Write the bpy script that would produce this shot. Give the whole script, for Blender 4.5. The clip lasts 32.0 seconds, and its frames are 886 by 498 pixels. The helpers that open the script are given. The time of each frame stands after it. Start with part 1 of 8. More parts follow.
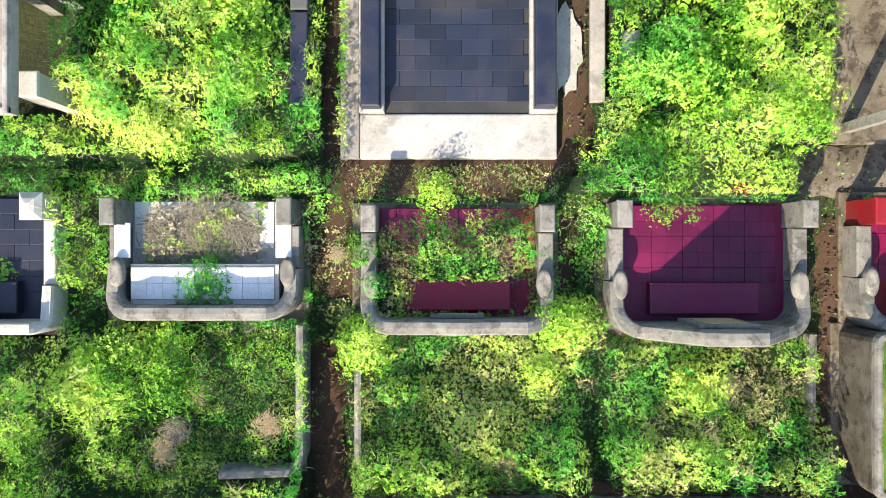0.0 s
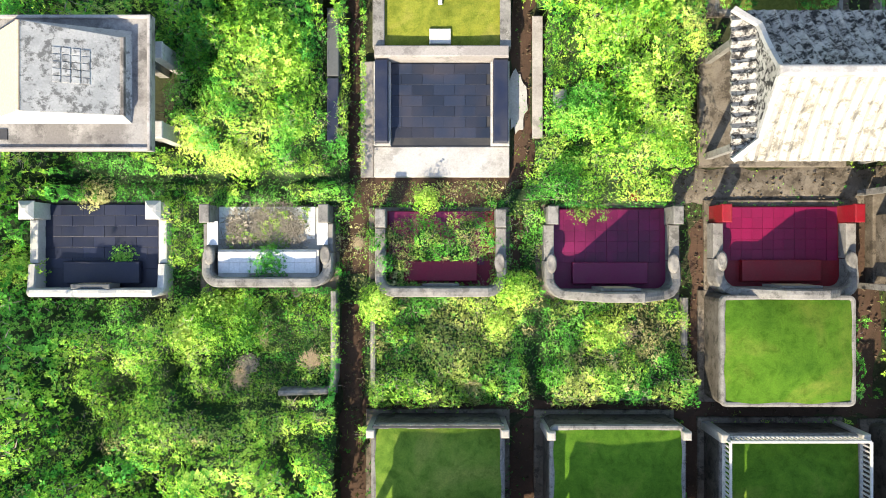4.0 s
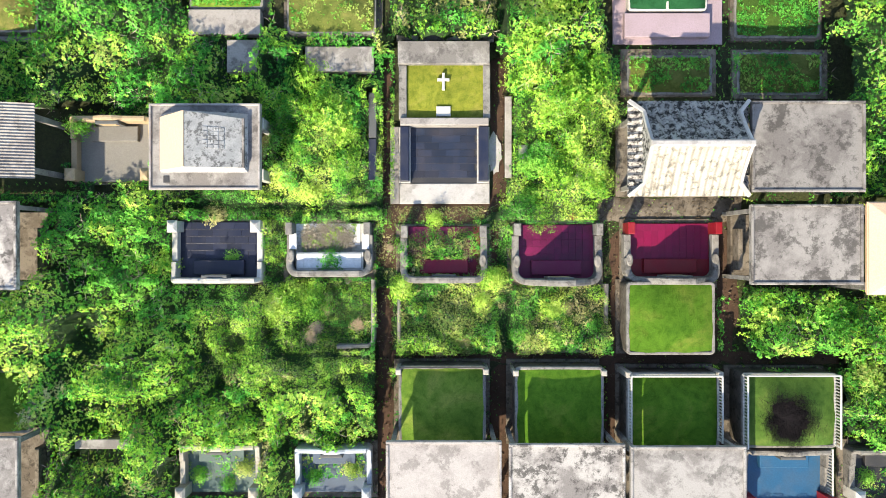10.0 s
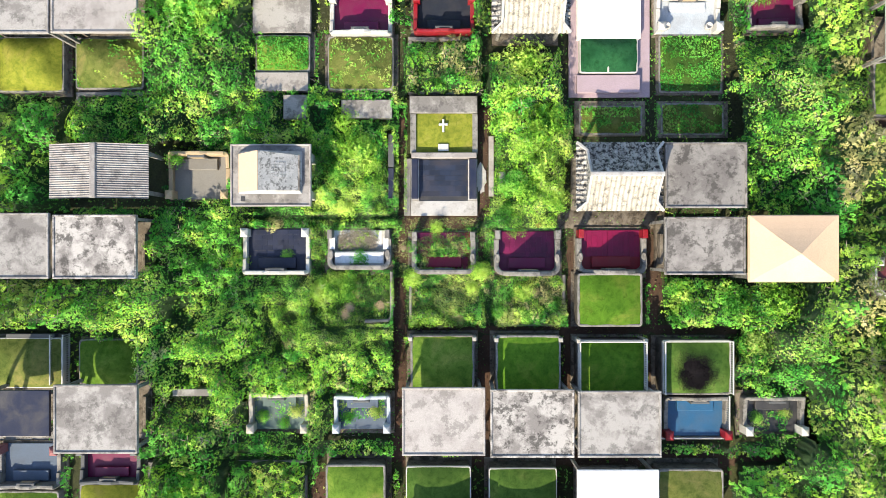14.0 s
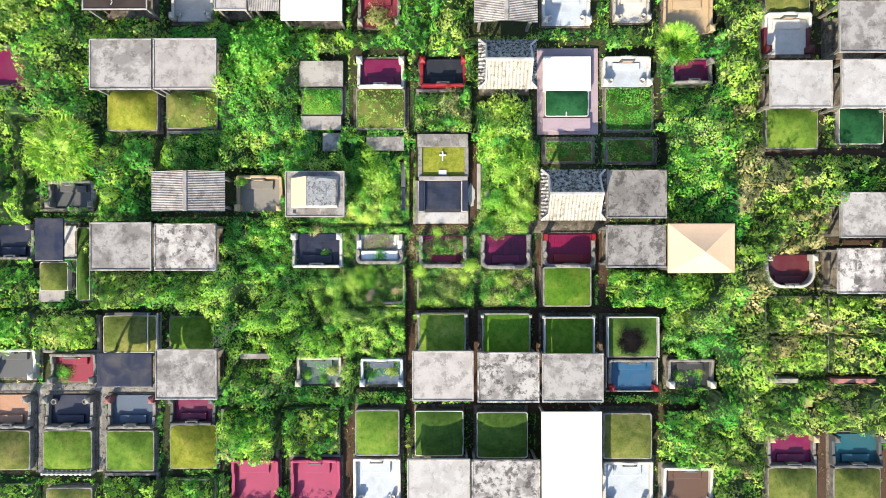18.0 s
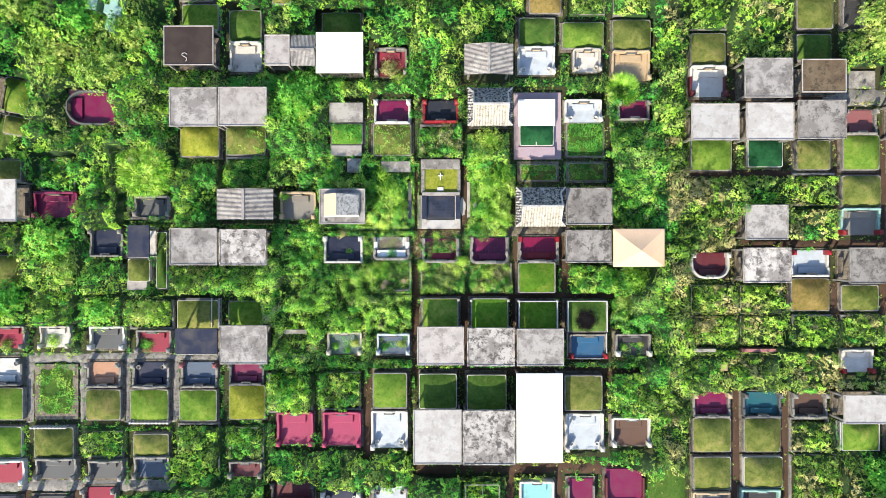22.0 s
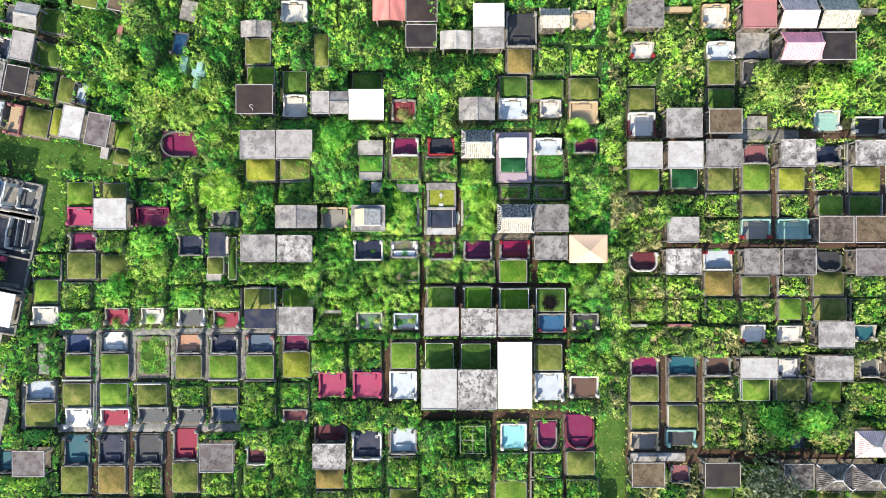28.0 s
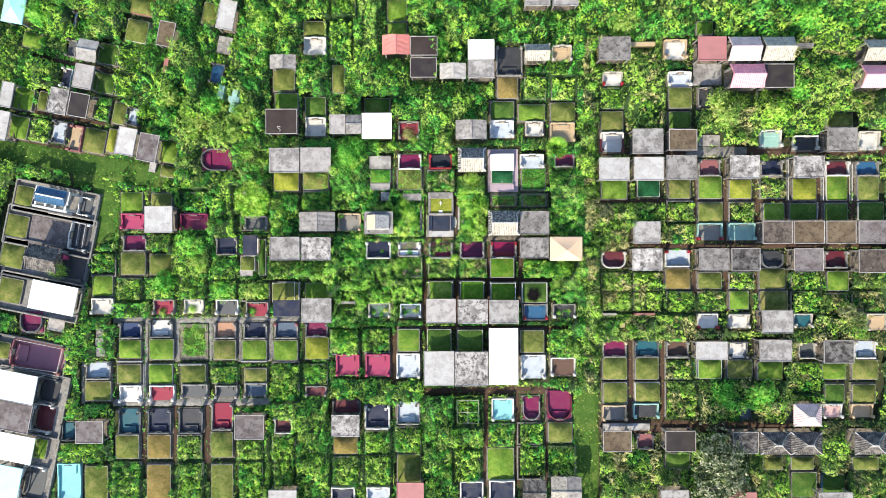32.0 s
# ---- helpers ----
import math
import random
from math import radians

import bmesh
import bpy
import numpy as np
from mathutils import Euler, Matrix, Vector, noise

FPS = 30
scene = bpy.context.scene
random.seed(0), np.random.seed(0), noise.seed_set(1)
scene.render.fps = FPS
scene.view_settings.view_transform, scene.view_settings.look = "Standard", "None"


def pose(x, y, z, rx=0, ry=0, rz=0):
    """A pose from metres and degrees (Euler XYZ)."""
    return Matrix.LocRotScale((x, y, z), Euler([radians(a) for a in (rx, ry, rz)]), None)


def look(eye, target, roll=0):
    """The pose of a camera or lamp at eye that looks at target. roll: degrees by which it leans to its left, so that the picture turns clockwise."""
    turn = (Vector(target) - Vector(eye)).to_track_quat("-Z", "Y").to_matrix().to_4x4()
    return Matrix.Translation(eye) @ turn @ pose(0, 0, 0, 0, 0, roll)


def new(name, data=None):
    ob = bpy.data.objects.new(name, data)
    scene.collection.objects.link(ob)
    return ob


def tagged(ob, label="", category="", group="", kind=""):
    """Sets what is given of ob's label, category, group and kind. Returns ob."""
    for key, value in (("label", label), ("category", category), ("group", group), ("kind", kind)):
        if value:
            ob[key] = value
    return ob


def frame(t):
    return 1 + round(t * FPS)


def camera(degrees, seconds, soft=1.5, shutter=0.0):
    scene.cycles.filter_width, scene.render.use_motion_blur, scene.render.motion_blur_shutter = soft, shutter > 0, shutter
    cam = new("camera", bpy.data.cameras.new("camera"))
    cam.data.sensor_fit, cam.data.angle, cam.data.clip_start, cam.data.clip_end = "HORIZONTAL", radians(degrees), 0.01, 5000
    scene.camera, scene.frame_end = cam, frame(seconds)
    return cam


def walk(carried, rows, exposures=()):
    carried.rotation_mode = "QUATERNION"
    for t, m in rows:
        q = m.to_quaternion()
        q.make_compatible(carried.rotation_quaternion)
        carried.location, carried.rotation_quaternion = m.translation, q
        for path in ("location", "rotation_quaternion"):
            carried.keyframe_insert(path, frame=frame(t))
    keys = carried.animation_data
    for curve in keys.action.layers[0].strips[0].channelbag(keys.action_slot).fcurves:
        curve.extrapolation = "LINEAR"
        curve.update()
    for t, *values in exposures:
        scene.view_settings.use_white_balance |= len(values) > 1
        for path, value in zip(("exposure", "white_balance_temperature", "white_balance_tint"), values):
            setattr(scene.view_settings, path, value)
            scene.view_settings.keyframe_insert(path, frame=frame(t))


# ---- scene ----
cam = camera(60.0, 32.0, soft=0.4)
# seconds, east, north, height of the eye, turn
PATH = [
    (0.0, -0.000, 0.000, 10.056, -0.000),
    (1.0, 0.067, -0.073, 11.232, -0.003),
    (2.0, 0.144, -0.141, 12.485, -0.006),
    (3.0, 0.209, -0.178, 13.590, -0.010),
    (3.5, 0.224, -0.183, 14.078, -0.012),
    (5.5, 0.187, -0.169, 16.130, -0.020),
    (6.0, 0.171, -0.154, 16.735, -0.022),
    (7.0, 0.158, -0.142, 17.901, -0.027),
    (8.0, 0.150, -0.124, 19.130, -0.032),
    (9.0, 0.150, -0.116, 20.397, -0.037),
    (10.0, 0.155, -0.107, 21.788, -0.042),
    (11.0, 0.152, -0.101, 23.425, -0.048),
    (12.0, 0.146, -0.096, 25.283, -0.053),
    (13.0, 0.145, -0.101, 27.308, -0.059),
    (14.0, 0.155, -0.102, 29.374, -0.066),
    (14.5, 0.156, -0.109, 30.367, -0.069),
    (16.5, 0.164, -0.127, 35.029, -0.082),
    (17.0, 0.165, -0.127, 36.274, -0.086),
    (18.0, 0.180, -0.122, 38.979, -0.093),
    (19.0, 0.242, -0.135, 41.795, -0.101),
    (20.0, 0.303, -0.136, 44.532, -0.108),
    (21.0, 0.334, -0.124, 47.289, -0.117),
    (22.0, 0.327, -0.152, 50.099, -0.125),
    (23.0, 0.302, -0.145, 52.773, -0.133),
    (24.0, 0.297, -0.129, 55.543, -0.142),
    (25.0, 0.287, -0.109, 58.332, -0.151),
    (25.5, 0.297, -0.091, 59.712, -0.155),
    (27.5, 0.310, -0.096, 65.287, -0.174),
    (28.0, 0.319, -0.082, 66.736, -0.179),
    (29.0, 0.334, -0.076, 69.558, -0.189),
    (30.0, 0.370, -0.074, 72.349, -0.200),
    (31.0, 0.366, -0.060, 75.199, -0.210),
    (32.0, 0.391, -0.080, 77.946, -0.221),
]
walk(cam, [(t, pose(x, y, z, 0, 0, turn)) for t, x, y, z, turn in PATH],
     exposures=[(0, 1.64, 6950, 10), (9, 1.53, 6900, 10), (17, 1.36, 6700, 10), (32, 1.33, 6400, 10)])

# ---- light: low warm sun from the south-west, clear sky ----
SUN_EL, SUN_AZ = radians(37), radians(206)  # azimuth clockwise from north (+y)
world = bpy.data.worlds.new("sky")
scene.world = world
world.use_nodes = True
wn = world.node_tree
sky = wn.nodes.new("ShaderNodeTexSky")
sky.sky_type = "NISHITA"
sky.sun_disc = False
sky.sun_elevation, sky.sun_rotation = SUN_EL, SUN_AZ
wn.nodes["Background"].inputs["Strength"].default_value = 0.14
wn.links.new(sky.outputs[0], wn.nodes["Background"].inputs["Color"])
sun_data = bpy.data.lights.new("sun", "SUN")
sun_data.energy, sun_data.angle, sun_data.color = 3.7, radians(0.6), (1.0, 0.89, 0.69)
sun = new("sun", sun_data)
toward = Vector((math.sin(SUN_AZ) * math.cos(SUN_EL), math.cos(SUN_AZ) * math.cos(SUN_EL), math.sin(SUN_EL)))
sun.matrix_world = look(toward * 60, (0, 0, 0))


# ---- materials ----
def nodes_of(name):
    m = bpy.data.materials.new(name)
    m.use_nodes = True
    return m, m.node_tree, m.node_tree.nodes["Principled BSDF"]


def link(nt, a, b):
    nt.links.new(a, b)


def noise_node(nt, scale, detail=4.0, rough=0.6, coords=None, warp=0.0):
    n = nt.nodes.new("ShaderNodeTexNoise")
    n.inputs["Scale"].default_value = scale
    n.inputs["Detail"].default_value = detail
    n.inputs["Roughness"].default_value = rough
    n.inputs["Distortion"].default_value = warp
    if coords is not None:
        link(nt, coords, n.inputs["Vector"])
    return n


def ramp(nt, source, stops):
    r = nt.nodes.new("ShaderNodeValToRGB")
    e = r.color_ramp.elements
    while len(e) < len(stops):
        e.new(0.5)
    for k, (p, c) in zip(e, stops):
        k.position, k.color = p, (*c, 1) if len(c) == 3 else c
    link(nt, source, r.inputs[0])
    return r


def mix(nt, factor, a, b, kind="MIX"):
    m = nt.nodes.new("ShaderNodeMix")
    m.data_type, m.blend_type = "RGBA", kind
    if isinstance(factor, float):
        m.inputs[0].default_value = factor
    else:
        link(nt, factor, m.inputs[0])
    for socket, v in ((m.inputs[6], a), (m.inputs[7], b)):
        if isinstance(v, tuple):
            socket.default_value = (*v, 1)
        else:
            link(nt, v, socket)
    return m.outputs[2]


def world_coords(nt):
    return nt.nodes.new("ShaderNodeNewGeometry").outputs["Position"]


def add_bump(nt, bsdf, height, strength, distance):
    b = nt.nodes.new("ShaderNodeBump")
    b.inputs["Strength"].default_value, b.inputs["Distance"].default_value = strength, distance
    link(nt, height, b.inputs["Height"])
    link(nt, b.outputs[0], bsdf.inputs["Normal"])


def tint_random(nt, colour, spread):
    info = nt.nodes.new("ShaderNodeObjectInfo")
    r = ramp(nt, info.outputs["Random"], [(0, (1 - spread,) * 3), (1, (1 + spread,) * 3)])
    return mix(nt, 1.0, colour, r.outputs[0], "MULTIPLY")


def surface(name, colour, rough=0.6, dirt=0.35, scale=1.6, dirt_colour=(0.09, 0.08, 0.06), bump=0.25, spread=0.06, spec=0.4):
    """Painted, tiled or plastered surface with grime blotches, fine grain and slight relief."""
    colour = tuple(v * 0.87 for v in colour)
    m, nt, bs = nodes_of(name)
    at = world_coords(nt)
    big = noise_node(nt, scale, 6, 0.65, at, 0.4)
    fine = noise_node(nt, 26, 5, 0.7, at)
    blot = ramp(nt, big.outputs["Fac"], [(0.42, (0, 0, 0)), (0.72, (1, 1, 1))])
    grain = ramp(nt, fine.outputs["Fac"], [(0.25, (0.78, 0.78, 0.78)), (0.75, (1.14, 1.14, 1.14))])
    factor = nt.nodes.new("ShaderNodeMath")
    factor.operation = "MULTIPLY"
    factor.inputs[1].default_value = dirt
    link(nt, blot.outputs[0], factor.inputs[0])
    c = mix(nt, factor.outputs[0], colour, dirt_colour)
    c = mix(nt, 1.0, c, grain.outputs[0], "MULTIPLY")
    link(nt, tint_random(nt, c, spread), bs.inputs["Base Color"])
    rr = ramp(nt, big.outputs["Fac"], [(0.3, (rough,) * 3), (0.8, (min(1, rough + 0.25),) * 3)])
    link(nt, rr.outputs[0], bs.inputs["Roughness"])
    bs.inputs["Specular IOR Level"].default_value = spec
    add_bump(nt, bs, fine.outputs["Fac"], bump, 0.012)
    return m


def weathered(name, base, stain, light, amount, scale=1.1):
    """Concrete roof slab: cement grey with washed-out pale patches and black mould."""
    base, stain, light = (tuple(v * 0.5 for v in c) for c in (base, stain, light))
    m, nt, bs = nodes_of(name)
    at = nt.nodes.new("ShaderNodeNewGeometry").outputs["Position"]
    info = nt.nodes.new("ShaderNodeObjectInfo")
    shift = nt.nodes.new("ShaderNodeVectorMath")
    shift.operation = "MULTIPLY_ADD"
    link(nt, info.outputs["Random"], shift.inputs[0])
    shift.inputs[1].default_value = (37, 53, 11)
    link(nt, at, shift.inputs[2])
    at = shift.outputs[0]
    big = noise_node(nt, scale, 6, 0.68, at, 0.15)
    mid = noise_node(nt, scale * 1.8, 8, 0.76, at, 0.12)
    fine = noise_node(nt, 30, 4, 0.7, at)
    pale = ramp(nt, big.outputs["Fac"], [(0.44, (0, 0, 0)), (0.56, (1, 1, 1))])
    mould = ramp(nt, mid.outputs["Fac"], [(0.57 - amount * 0.11, (0, 0, 0)), (0.63 - amount * 0.08, (min(1, amount * 1.3),) * 3)])
    c = mix(nt, pale.outputs[0], base, light)
    c = mix(nt, mould.outputs[0], c, stain)
    g = ramp(nt, fine.outputs["Fac"], [(0.25, (0.8, 0.8, 0.8)), (0.75, (1.12, 1.12, 1.12))])
    c = mix(nt, 1.0, c, g.outputs[0], "MULTIPLY")
    link(nt, tint_random(nt, c, 0.1), bs.inputs["Base Color"])
    bs.inputs["Roughness"].default_value = 0.85
    bs.inputs["Specular IOR Level"].default_value = 0.25
    add_bump(nt, bs, mid.outputs["Fac"], 0.35, 0.02)
    return m


def turf(name, low, high, dry):
    """Short moss and grass on a grave mound."""
    m, nt, bs = nodes_of(name)
    at = world_coords(nt)
    big = noise_node(nt, 0.9, 5, 0.65, at, 0.6)
    fine = noise_node(nt, 34, 6, 0.75, at)
    tiny = noise_node(nt, 120, 3, 0.7, at)
    low, high, dry = (tuple(v * 0.62 for v in k) for k in (low, high, dry))
    c = ramp(nt, big.outputs["Fac"], [(0.3, low), (0.52, high), (0.72, dry)]).outputs[0]
    g = ramp(nt, fine.outputs["Fac"], [(0.3, (0.78, 0.8, 0.74)), (0.7, (1.18, 1.16, 1.12))])
    c = mix(nt, 1.0, c, g.outputs[0], "MULTIPLY")
    tuft = noise_node(nt, 4.5, 6, 0.7, at, 0.5)
    worn = ramp(nt, tuft.outputs["Fac"], [(0.32, (0.6, 0.68, 0.55)), (0.5, (1.0, 1.0, 1.0)), (0.72, (1.3, 1.18, 1.15))])
    c = mix(nt, 1.0, c, worn.outputs[0], "MULTIPLY")
    link(nt, tint_random(nt, c, 0.12), bs.inputs["Base Color"])
    bs.inputs["Roughness"].default_value = 0.95
    bs.inputs["Specular IOR Level"].default_value = 0.1
    add_bump(nt, bs, tiny.outputs["Fac"], 0.55, 0.03)
    return m


def foliage(name, dark, mid, bright, patch=0.45, leafy=0.58):
    """Leaves: each leaf its own tone, whole clumps yellower or greener, light shining through."""
    m, nt, bs = nodes_of(name)
    geo = nt.nodes.new("ShaderNodeNewGeometry")
    clump = noise_node(nt, patch, 3, 0.6, geo.outputs["Position"], 0.5)
    tone = nt.nodes.new("ShaderNodeMath")
    tone.operation = "MULTIPLY_ADD"
    link(nt, geo.outputs["Random Per Island"], tone.inputs[0])
    tone.inputs[1].default_value = leafy
    shift = nt.nodes.new("ShaderNodeMath")
    shift.operation = "MULTIPLY_ADD"
    link(nt, clump.outputs["Fac"], shift.inputs[0])
    shift.inputs[1].default_value, shift.inputs[2].default_value = 1.7, -1.14 - leafy / 2
    bush = noise_node(nt, 1.7, 2, 0.5, geo.outputs["Position"])
    both = nt.nodes.new("ShaderNodeMath")
    both.operation = "MULTIPLY_ADD"
    link(nt, bush.outputs["Fac"], both.inputs[0])
    both.inputs[1].default_value = 1.6
    link(nt, shift.outputs[0], both.inputs[2])
    link(nt, both.outputs[0], tone.inputs[2])
    mid, bright = tuple(v * 1.18 for v in mid), tuple(v * 1.1 for v in bright)
    c = ramp(nt, tone.outputs[0], [(0.05, dark), (0.45, mid), (0.9, bright)]).outputs[0]
    link(nt, c, bs.inputs["Base Color"])
    bs.inputs["Roughness"].default_value = 0.55
    bs.inputs["Specular IOR Level"].default_value = 0.25
    tr = nt.nodes.new("ShaderNodeBsdfTranslucent")
    link(nt, c, tr.inputs["Color"])
    mx = nt.nodes.new("ShaderNodeMixShader")
    mx.inputs[0].default_value = 0.3
    link(nt, bs.outputs[0], mx.inputs[1])
    link(nt, tr.outputs[0], mx.inputs[2])
    link(nt, mx.outputs[0], nt.nodes["Material Output"].inputs["Surface"])
    return m


PAINT = {
    "white": (0.78, 0.77, 0.74), "bright": (0.86, 0.86, 0.84), "pale": (0.58, 0.55, 0.5), "grey": (0.3, 0.29, 0.27),
    "slate": (0.12, 0.13, 0.14), "dark": (0.035, 0.036, 0.04), "navy": (0.012, 0.018, 0.045), "navyred": (0.012, 0.016, 0.03),
    "blue": (0.03, 0.14, 0.3), "steel": (0.11, 0.16, 0.24), "teal": (0.02, 0.14, 0.18), "mint": (0.35, 0.6, 0.55),
    "cyan": (0.3, 0.75, 0.8), "bluewhite": (0.62, 0.7, 0.8), "magenta": (0.16, 0.005, 0.055), "maroon": (0.1, 0.012, 0.02),
    "red": (0.36, 0.01, 0.022), "coral": (0.36, 0.03, 0.07), "crimson": (0.32, 0.01, 0.05), "pink": (0.46, 0.05, 0.15), "rose": (0.34, 0.12, 0.13),
    "peach": (0.55, 0.3, 0.19), "beige": (0.62, 0.47, 0.3), "brown": (0.14, 0.075, 0.055), "lilac": (0.55, 0.43, 0.5),
    "pinkpale": (0.75, 0.5, 0.5), "plum": (0.4, 0.16, 0.22), "royal": (0.03, 0.07, 0.2), "sage": (0.13, 0.21, 0.2), "cream": (0.8, 0.66, 0.44), "salmon": (0.55, 0.2, 0.17), "tan": (0.35, 0.22, 0.1),
}
TONED = {k: tuple(v * (0.68 if sum(c) > 0.25 else 1.0) for v in c) for k, c in PAINT.items()}
MAT = {k: surface(k + "_finish", c, 0.35 if k in ("navy", "magenta", "dark", "blue", "teal", "maroon", "red") else 0.6,
                  0.3 if sum(c) > 1.2 else 0.22, dirt_colour=(0.13, 0.11, 0.08) if sum(c) > 0.6 else (0.1, 0.09, 0.08)) for k, c in TONED.items()}
CONCRETE = weathered("old_concrete", (0.31, 0.3, 0.285), (0.075, 0.07, 0.06), (0.43, 0.415, 0.39), 0.42, 2.6)
ROOF = {
    "grey": weathered("cement_roof", (0.34, 0.32, 0.31), (0.12, 0.115, 0.11), (0.58, 0.56, 0.54), 0.42),
    "pale": weathered("pale_roof", (0.5, 0.465, 0.45), (0.2, 0.185, 0.175), (0.62, 0.585, 0.565), 0.4),
    "white": weathered("white_roof", (0.64, 0.62, 0.6), (0.27, 0.25, 0.23), (0.76, 0.75, 0.74), 0.3),
    "bright": surface("fresh_white_roof", (0.88, 0.88, 0.87), 0.5, 0.05, 0.9),
    "patchy": weathered("peeling_roof", (0.38, 0.355, 0.345), (0.1, 0.094, 0.09), (0.76, 0.73, 0.7), 0.66, 1.1),
    "stained": weathered("stained_roof", (0.29, 0.27, 0.26), (0.1, 0.094, 0.088), (0.43, 0.41, 0.39), 0.62, 1.0),
    "darkpatch": weathered("dark_roof", (0.11, 0.1, 0.1), (0.025, 0.024, 0.023), (0.26, 0.25, 0.24), 0.7),
    "mauve": weathered("mauve_roof", (0.2, 0.165, 0.165), (0.07, 0.06, 0.06), (0.3, 0.27, 0.27), 0.45),
    "brown": surface("brown_roof_sheet", (0.026, 0.014, 0.011), 0.55, 0.3, 1.0),
    "darkbrown": surface("dark_brown_roof_sheet", (0.018, 0.012, 0.012), 0.5, 0.25, 1.0),
    "brownpatch": weathered("brown_weathered_roof", (0.13, 0.1, 0.085), (0.04, 0.035, 0.03), (0.22, 0.18, 0.15), 0.6),
    "tan": weathered("mossy_tan_roof", (0.19, 0.135, 0.085), (0.07, 0.055, 0.035), (0.26, 0.2, 0.13), 0.55),
    "rose": surface("rose_roof_sheet", (0.36, 0.15, 0.15), 0.6, 0.25, 1.0),
    "blue": surface("blue_grey_roof_sheet", (0.016, 0.02, 0.042), 0.28, 0.4, 1.4),
    "cyan": surface("turquoise_roof_sheet", (0.42, 0.78, 0.8), 0.5, 0.15, 1.0),
}
SHEET = {
    "grey": weathered("aged_corrugated_sheet", (0.4, 0.375, 0.37), (0.13, 0.12, 0.12), (0.56, 0.54, 0.52), 0.45, 1.5),
    "pale": weathered("pale_corrugated_sheet", (0.62, 0.59, 0.56), (0.25, 0.23, 0.22), (0.75, 0.73, 0.7), 0.3, 1.5),
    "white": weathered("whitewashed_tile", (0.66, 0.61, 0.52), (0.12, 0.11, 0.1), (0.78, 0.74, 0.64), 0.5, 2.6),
    "limewash": weathered("limewash", (0.62, 0.63, 0.63), (0.09, 0.09, 0.09), (0.78, 0.78, 0.77), 0.55, 3.0),
    # north slope and skirts: heavier mould, and a darker base painting their shade
    "mouldy": weathered("mouldy_shaded_tile", (0.5, 0.48, 0.46), (0.035, 0.035, 0.037), (0.7, 0.68, 0.64), 0.95, 3.6),
    "dark": weathered("dark_glazed_tile", (0.12, 0.11, 0.11), (0.03, 0.03, 0.03), (0.3, 0.28, 0.26), 0.55, 2.0),
    "salmon": surface("salmon_corrugated_sheet", (0.55, 0.2, 0.18), 0.6, 0.25, 1.0),
    "pink": surface("pink_roof_tile", (0.75, 0.33, 0.4), 0.5, 0.3, 1.2),
    "pinkpale": surface("pale_pink_roof_tile", (0.75, 0.55, 0.54), 0.5, 0.35, 1.2),
    "beige": surface("peach_painted_sheet", (0.66, 0.47, 0.32), 0.7, 0.12, 0.7),
    "cream": weathered("cream_peeling_sheet", (0.78, 0.68, 0.5), (0.3, 0.24, 0.17), (0.85, 0.78, 0.62), 0.4, 1.8),
    "cyan": surface("turquoise_sheet", (0.35, 0.7, 0.8), 0.5, 0.15, 1.0),
}
TURF = {
    "green": turf("green_turf", (0.085, 0.19, 0.026), (0.17, 0.3, 0.045), (0.3, 0.37, 0.085)),
    "dark": turf("shady_turf", (0.045, 0.11, 0.022), (0.085, 0.17, 0.034), (0.15, 0.21, 0.055)),
    "moss": turf("mossy_turf", (0.06, 0.165, 0.016), (0.11, 0.25, 0.024), (0.21, 0.29, 0.05)),
    "teal": turf("artificial_turf", (0.012, 0.075, 0.03), (0.018, 0.1, 0.042), (0.03, 0.13, 0.055)),
    "olive": turf("olive_turf", (0.085, 0.13, 0.03), (0.175, 0.21, 0.058), (0.3, 0.27, 0.11)),
    "yellow": turf("yellowing_turf", (0.17, 0.21, 0.03), (0.3, 0.34, 0.05), (0.42, 0.38, 0.1)),
    "tan": turf("dried_turf", (0.15, 0.14, 0.04), (0.25, 0.19, 0.07), (0.33, 0.25, 0.11)),
}
LEAF_TONES = {
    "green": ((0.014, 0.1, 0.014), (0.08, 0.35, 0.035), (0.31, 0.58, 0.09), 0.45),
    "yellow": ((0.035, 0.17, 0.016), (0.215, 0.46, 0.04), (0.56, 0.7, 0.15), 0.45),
    "olive": ((0.036, 0.11, 0.02), (0.18, 0.33, 0.05), (0.49, 0.55, 0.16), 0.45),
    "dead": ((0.13, 0.115, 0.09), (0.29, 0.26, 0.22), (0.48, 0.44, 0.38), 0.45),
    "grey": ((0.012, 0.03, 0.01), (0.05, 0.085, 0.03), (0.42, 0.43, 0.3), 1.2),
    "tan": ((0.07, 0.11, 0.035), (0.27, 0.3, 0.1), (0.56, 0.52, 0.26), 0.45),
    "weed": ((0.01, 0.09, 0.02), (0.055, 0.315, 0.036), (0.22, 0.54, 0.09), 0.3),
}
LEAF = {k: foliage(k + "_leaves", *c) for k, c in LEAF_TONES.items()}
EVEN = {k: foliage(k + "_even_leaves", *c, 0.36) for k, c in LEAF_TONES.items()}  # old stands, leaf like leaf
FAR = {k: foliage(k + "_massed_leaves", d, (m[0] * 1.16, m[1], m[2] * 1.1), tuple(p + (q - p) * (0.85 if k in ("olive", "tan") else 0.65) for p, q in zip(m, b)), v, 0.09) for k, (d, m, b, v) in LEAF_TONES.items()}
STEM = surface("twig_bark", (0.13, 0.09, 0.05), 0.9, 0.3, 6)
# darker, browner concrete for footings, floors under roofs and the yard
BROWN_CONCRETE = weathered("brown_concrete", (0.22, 0.185, 0.145), (0.06, 0.048, 0.036), (0.34, 0.295, 0.24), 0.55, 2.0)
